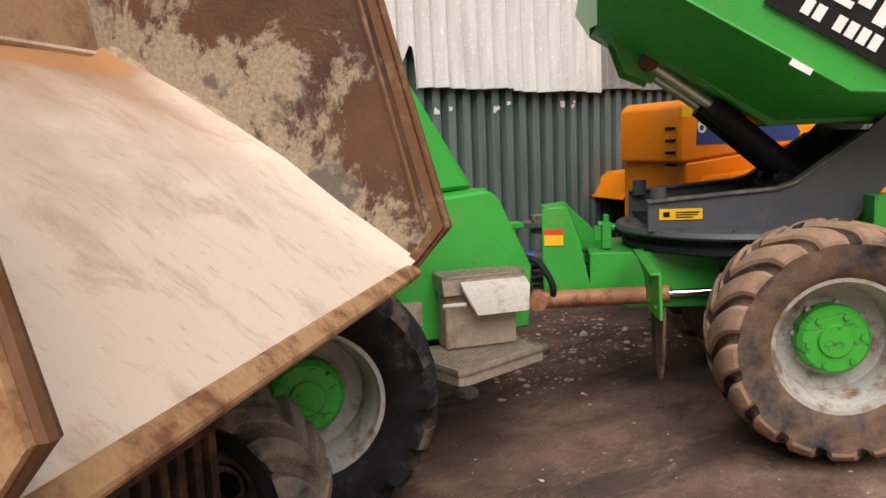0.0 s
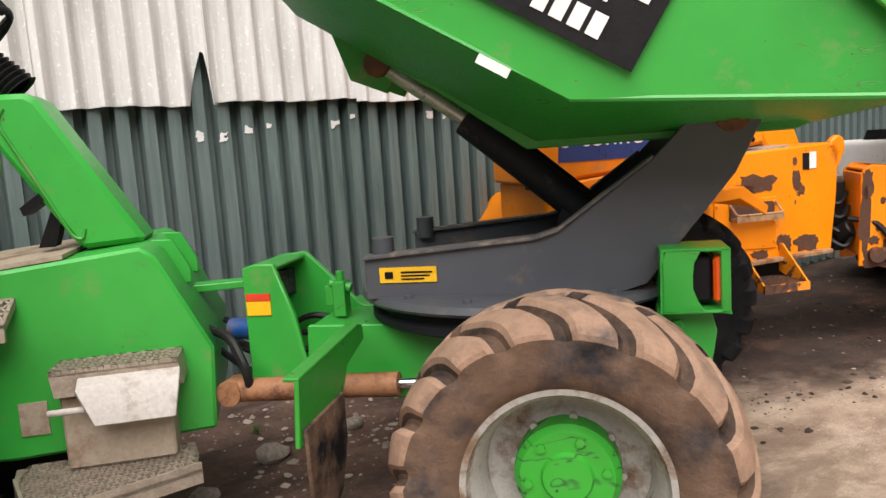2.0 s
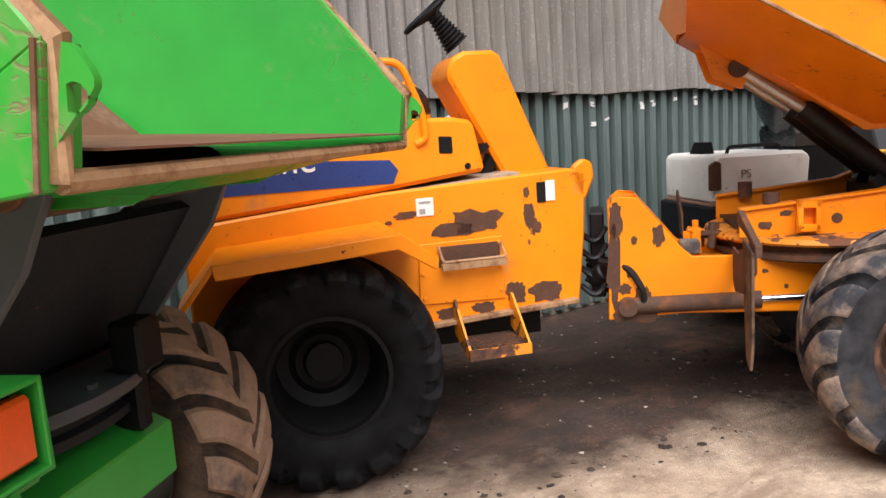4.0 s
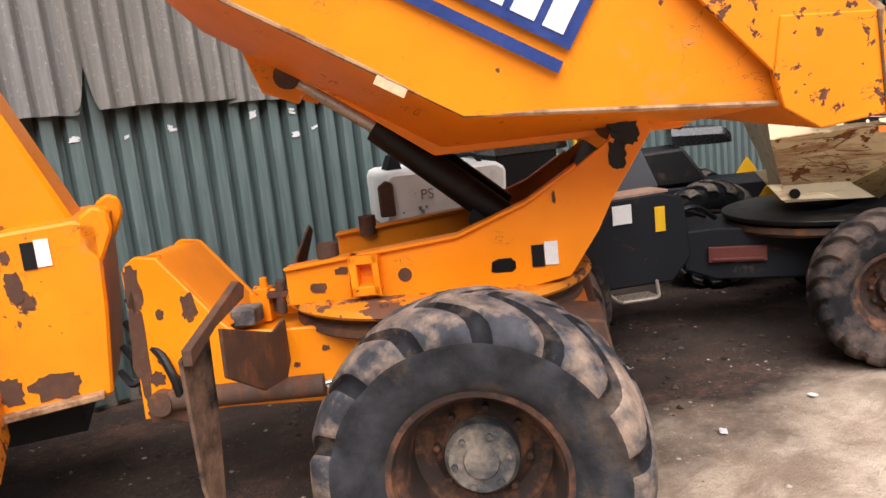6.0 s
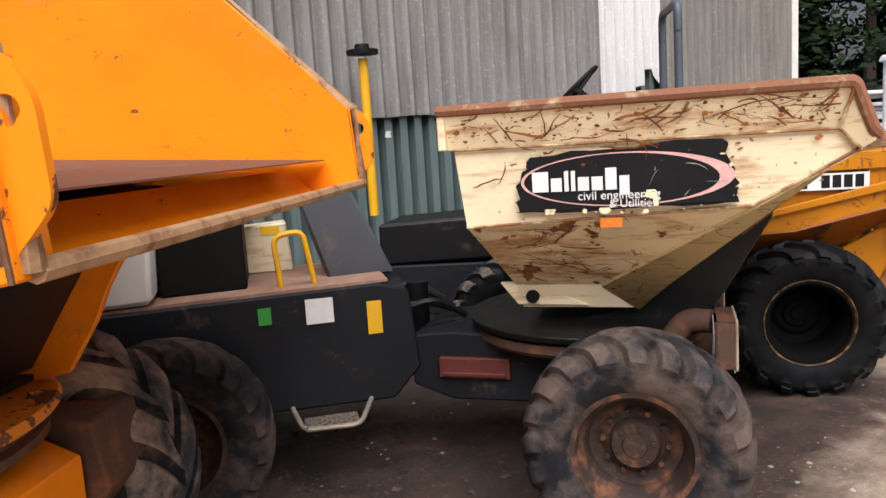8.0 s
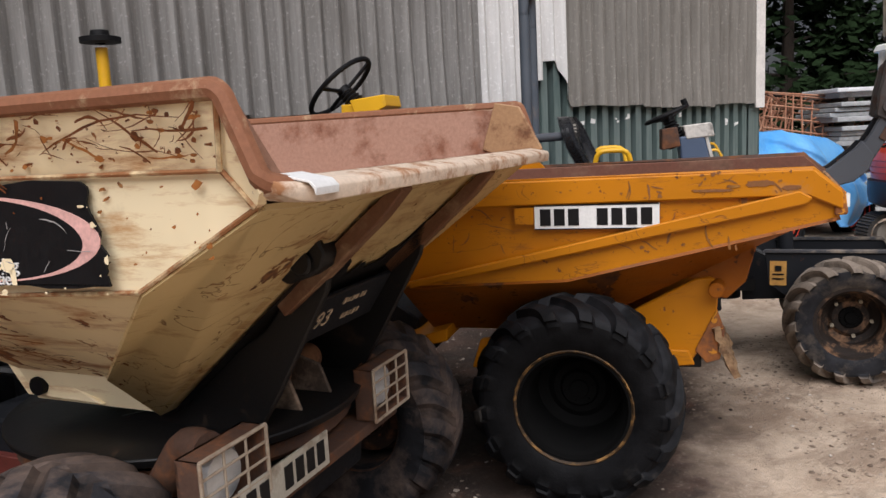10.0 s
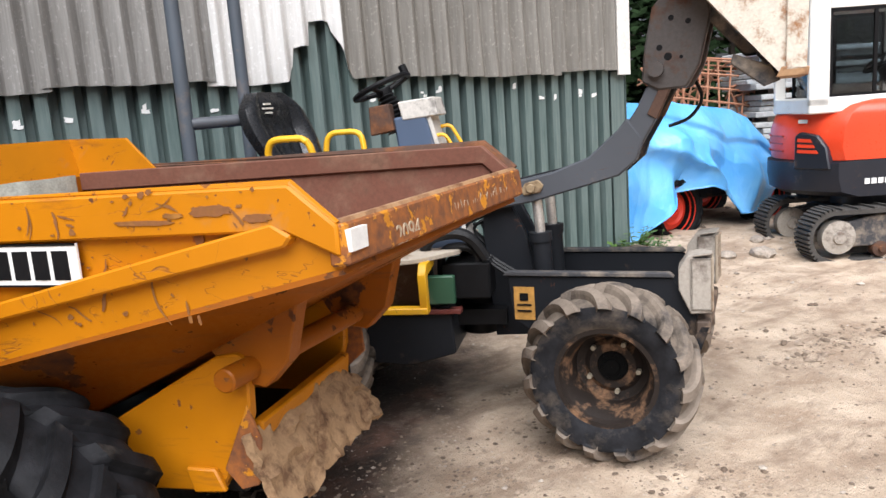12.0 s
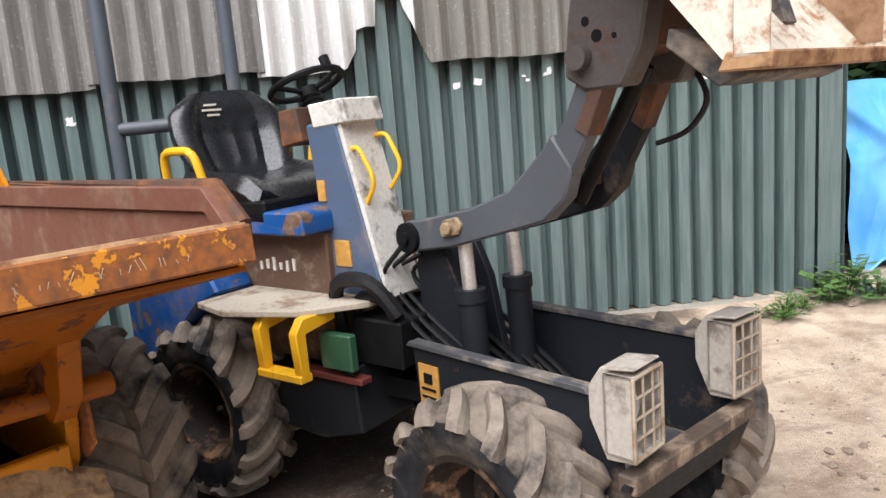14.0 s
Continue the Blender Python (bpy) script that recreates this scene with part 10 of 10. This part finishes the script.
x, k = -2.0, 0
steps = (0.0, 0.012, -0.008, 0.02, 0.004, 0.028)
while x < CORNER_X - 0.2:
    width = 0.98 if x < 15.8 else 0.985
    x1 = min(x + width + 0.05, CORNER_X - 0.06)
    mid = 0.5 * (x + x1)
    m_ = SHEET_WHITE if mid < 6.4 or 15.6 < mid < 16.7 else SHEET_GREY if (mid > 16.7 or 8.4 < mid < 10.4) else SHEET_MID
    sheet("wall_sheet", wave_profile(x, x1, PITCH, 0.074, 10), lower_edge(steps[k % 6]), 4.6, m_, -0.067 - 0.006 * (k % 2), 0.006, 0.012 * (k % 3), 0.012)
    x, k = x + width, k + 1
# corner flashings, foot and roof
bm = B()
prism(bm, [(CORNER_X - 0.13, -0.075), (CORNER_X + 0.03, -0.075), (CORNER_X + 0.03, 0.2), (CORNER_X + 0.022, 0.2), (CORNER_X + 0.022, -0.067), (CORNER_X - 0.13, -0.067)], 0.18, 1.82, "z")
part("corner_flashing", bm, CLAD, wall, "green steel corner flashing")
bm = B()
prism(bm, [(CORNER_X - 0.09, -0.135), (CORNER_X + 0.06, -0.135), (CORNER_X + 0.06, 0.2), (CORNER_X + 0.045, 0.2), (CORNER_X + 0.045, -0.12), (CORNER_X - 0.09, -0.12)], 1.79, 4.65, "z")
part("corner_board", bm, FLASH, wall, "white corner board")
bm = B()
box(bm, -2.0, CORNER_X + 0.02, -0.02, 0.3, -0.1, 0.12)
box(bm, 11.5, CORNER_X + 0.05, -0.16, -0.02, -0.1, 0.125)
part("footing", bm, CONCRETE, wall, "low concrete footing", I4, 0.02)
bm = B()
box(bm, -2.0, CORNER_X, 0.06, 0.12, 0.02, 4.6)
part("wall_lining", bm, BLACK, wall, "dark inner lining")
# gable side and the roof behind
side = thing("wall_east", pose(CORNER_X, WALL_Y, 0), "shed end wall of grey sheets", "wall", kind="structure")
bm = B()
prof = wave_profile(0.15, 9.0, PITCH, 0.05, 6)
rows = [(bm.verts.new((-d, u, 0.0)), bm.verts.new((-d, u, 4.6 + 0.25 * u))) for u, d in prof]
for a, b in zip(rows, rows[1:]):
    bm.faces.new((a[0], b[0], b[1], a[1]))
part("wall_sheet", bm, SHEET_MID, side, "", I4, 0, 0.006)
roof = thing("roof", pose(0, 0, 0), "grey fibre-cement shed roof", "roof", kind="structure")
bm = B()
prism(bm, [(WALL_Y - 0.35, 4.55), (WALL_Y - 0.35, 4.62), (WALL_Y + 9, 6.95), (WALL_Y + 9, 6.88)], -2.4, CORNER_X + 0.35, "x")
part("roof_sheet", bm, SHEET_MID, roof, "")
# old white paint marks on the ribs
marks = [(4.035, 1.64), (4.765, 1.66), (4.915, 1.665), (4.925, 1.63), (5.055, 1.675), (5.21, 1.68), (5.635, 1.718), (5.795, 1.723), (6.455, 1.733), (6.605, 1.748), (8.71, 1.69), (9.1, 1.7), (9.415, 1.72), (9.96, 1.735), (10.29, 1.74), (10.31, 1.6), (10.43, 1.6), (10.82, 1.733), (10.945, 1.732), (11.26, 1.75), (11.56, 1.75), (12.41, 1.7), (13.2, 1.72), (14.5, 1.69), (14.83, 1.7), (15.3, 1.72), (15.7, 1.7), (16.83, 1.7), (16.98, 1.72), (17.27, 1.73), (17.4, 1.74), (18.115, 1.725), (18.52, 1.64), (18.59, 1.66), (18.915, 1.645), (19.045, 1.65), (19.325, 1.7)]
rng = random.Random(4)
for mx, mz in marks:
    bm = B()
    kx = (round(mx / PITCH - 0.64) + 0.64) * PITCH
    for q in range(rng.choice((1, 2, 2))):
        a, b = rng.uniform(0.012, 0.034), rng.uniform(0.007, 0.028)
        cx, cz = kx + rng.uniform(-0.014, 0.014), mz + rng.uniform(-0.03, 0.03)
        lean = rng.uniform(-0.3, 0.3)
        pts = []
        for k, (px, pz) in enumerate(((-1, -1), (-0.2, -1.1), (0.7, -0.9), (1, -0.5), (0.9, 0.3), (1, 0.9), (0.3, 0.8), (-0.4, 1.05), (-0.95, 0.8), (-0.85, 0.1))):
            pts.append((cx + a * px * rng.uniform(0.75, 1.1), cz + b * pz * rng.uniform(0.7, 1.15) + lean * a * px))
        prism(bm, pts, -0.0675 - 0.0006 * q, -0.055)
    part("paint_mark", bm, LABEL_WHITE, wall)

# ---- weeds, stones and scraps ----
def weed(x, y, size, n, seed):
    rr = random.Random(seed)
    bm = B()
    z = ground_z(x, y)
    root = bm.verts.new((0, 0, -0.02))
    for k in range(n):
        a, e = rr.uniform(0, 6.28), rr.uniform(0.2, 1.3)
        ln = size * rr.uniform(0.4, 1.0)
        u = Vector((math.cos(a) * math.cos(e), math.sin(a) * math.cos(e), math.sin(e)))
        side = Vector((-math.sin(a), math.cos(a), 0)) * 0.004
        tip = u * ln
        stem = [root, bm.verts.new(tip * 0.6 + side), bm.verts.new(tip), bm.verts.new(tip * 0.6 - side)]
        bm.faces.new(stem)
        for q in range(4):
            c = tip * rr.uniform(0.45, 1.0)
            b = rr.uniform(0, 6.28)
            w = Vector((math.cos(b), math.sin(b), rr.uniform(-0.3, 0.5))).normalized() * size * rr.uniform(0.12, 0.24)
            s2 = w.cross(Vector((0, 0, 1))).normalized() * w.length * 0.34
            base = bm.verts.new(c)
            bm.faces.new((stem[2], base, bm.verts.new(c + s2 * 0.2)))
            bm.faces.new((base, bm.verts.new(c + w * 0.5 + s2), bm.verts.new(c + w), bm.verts.new(c + w * 0.5 - s2)))
    ob = new("weed", mesh_of("weed", bm, LEAF))
    ob.matrix_world = pose(x, y, z)
    tagged(ob, "leafy green weed at the shed's foot", "weed", "weeds")


for k, (wx, wy, ws_, wn) in enumerate(((18.78, 5.75, 0.20, 42), (18.95, 5.85, 0.16, 30), (18.60, 5.80, 0.13, 24), (19.33, 5.95, 0.40, 46), (19.52, 5.9, 0.28, 34), (19.18, 5.92, 0.22, 26), (5.05, 5.55, 0.09, 22), (4.75, 5.5, 0.07, 16))):
    weed(wx, wy, ws_, wn, 60 + k)


def pebble(verts, faces, c, r, rr):
    b = len(verts)
    sx, sy, sz = r * rr.uniform(0.7, 1.3), r * rr.uniform(0.7, 1.3), r * rr.uniform(0.35, 0.7)
    a = rr.uniform(0, 6.28)
    ring = []
    for k in range(5):
        t = a + k * 1.2566
        q = rr.uniform(0.75, 1.1)
        ring.append((c[0] + sx * q * math.cos(t), c[1] + sy * q * math.sin(t), c[2] + sz * rr.uniform(-0.1, 0.3)))
    verts.extend(ring + [(c[0] + sx * rr.uniform(-0.3, 0.3), c[1] + sy * rr.uniform(-0.3, 0.3), c[2] + sz), (c[0], c[1], c[2] - sz)])
    for k in range(5):
        q = (k + 1) % 5
        faces.extend(((b + k, b + q, b + 5), (b + q, b + k, b + 6)))


def scatter(name, label, spots, material, seed):
    """spots: (x0, x1, y0, y1, count, smallest, largest)."""
    rr = random.Random(seed)
    verts, faces = [], []
    for x0, x1, y0, y1, count, ra, rb in spots:
        k = 0
        while k < count:
            x, y = rr.uniform(x0, x1), rr.uniform(y0, y1)
            k += 1
            if noise.noise(Vector((x * 1.1, y * 1.1, 7))) + 0.6 * noise.noise(Vector((x * 3.3, y * 3.3, 9))) < rr.uniform(-0.4, 0.45):
                continue
            r = ra + (rb - ra) * rr.random() ** 4
            pebble(verts, faces, (x, y, ground_z(x, y) + 0.15 * r), r, rr)
    me = bpy.data.meshes.new(name)
    me.from_pydata(verts, [], faces)
    me.materials.append(material)
    ob = new(name, me)
    tagged(ob, label, "stones", kind="stuff")


def grit_material(name, a, b):
    n = Nodes(name, 0.9)
    geo = n.t.nodes.new("ShaderNodeNewGeometry")
    n.put(n.mix(geo.outputs["Random Per Island"], a, b), "Base Color")
    n.bump(n.noise(60, 3), 0.4, 0.004)
    return n.mat


scatter("gravel", "scattered grey and brown gravel on the dirt", [(0, 20, 1.6, 6.0, 6500, 0.003, 0.018), (14, 21, 1.5, 6.0, 3200, 0.003, 0.016), (3.5, 6.2, 4.6, 5.9, 900, 0.008, 0.035), (19, 24, 3, 8, 900, 0.008, 0.05)],
        grit_material("gravel", (0.16, 0.12, 0.09), (0.50, 0.43, 0.36)), 5)
scatter("mud_clods", "dark crumbled mud clods on the darkened earth", [(9.2, 12.2, 3.4, 5.2, 1500, 0.006, 0.032), (5.6, 8.8, 3.6, 5.4, 900, 0.006, 0.03), (12.6, 15.6, 3.2, 5.5, 900, 0.006, 0.03)],
        grit_material("clods", (0.02, 0.014, 0.011), (0.09, 0.062, 0.046)), 6)
scatter("dirt_crumbs", "brown crumbs and clods on dry dirt", [(14.6, 17.6, 1.9, 4.4, 3200, 0.003, 0.014), (17.5, 20, 2.5, 5.5, 1500, 0.003, 0.015), (16.2, 18.8, 3.0, 4.4, 1800, 0.003, 0.016), (15.0, 16.9, 2.6, 4.0, 2400, 0.004, 0.02), (18.0, 19.3, 3.5, 4.3, 900, 0.004, 0.03)],
        grit_material("crumbs", (0.12, 0.085, 0.06), (0.36, 0.28, 0.21)), 8)


def stone(x, y, r, seed):
    rr = random.Random(seed)
    bm = B()
    bmesh.ops.create_icosphere(bm, subdivisions=2, radius=r)
    for v in bm.verts:
        v.co *= 1 + 0.28 * noise.noise(v.co * (1.6 / r) + Vector((seed, 0, 0)))
        v.co.z *= 0.6
    ob = new("stone", mesh_of("stone", bm, STONE))
    ob.matrix_world = pose(x, y, ground_z(x, y) + 0.25 * r, 0, 0, rr.uniform(0, 360))
    tagged(ob, "pale rounded stone lying on the dirt", "stone", "loose stones")


for k, (sx_, sy_, sr_) in enumerate(((20.3, 5.35, 0.11), (20.0, 5.5, 0.08), (20.7, 5.7, 0.07), (4.3, 4.9, 0.07), (4.7, 5.1, 0.09), (5.2, 5.2, 0.06), (10.9, 4.1, 0.06))):
    stone(sx_, sy_, sr_, 80 + k)


def scrap_of_paper(x, y, s, a, seed):
    rr = random.Random(seed)
    bm = B()
    n = 4
    g = [[bm.verts.new(((i / n - 0.5) * s * 1.6, (j / n - 0.5) * s, rr.uniform(0, 0.22) * s)) for j in range(n + 1)] for i in range(n + 1)]
    for i in range(n):
        for j in range(n):
            bm.faces.new((g[i][j], g[i + 1][j], g[i + 1][j + 1], g[i][j + 1]))
    ob = new("paper_scrap", mesh_of("paper_scrap", bm, LABEL_WHITE, 0, 0.002))
    ob.matrix_world = pose(x, y, ground_z(x, y) + 0.012, 0, 0, a)
    tagged(ob, "crumpled white scrap lying on the dirt", "litter", "white scraps")


for k, (px_, py_, ps_) in enumerate(((11.02, 4.0, 0.10), (10.7, 3.1, 0.035), (11.35, 3.0, 0.03), (9.9, 2.9, 0.03), (11.9, 2.7, 0.03), (8.2, 3.0, 0.03), (7.3, 2.9, 0.035))):
    scrap_of_paper(px_, py_, ps_, 40 * k, 90 + k)
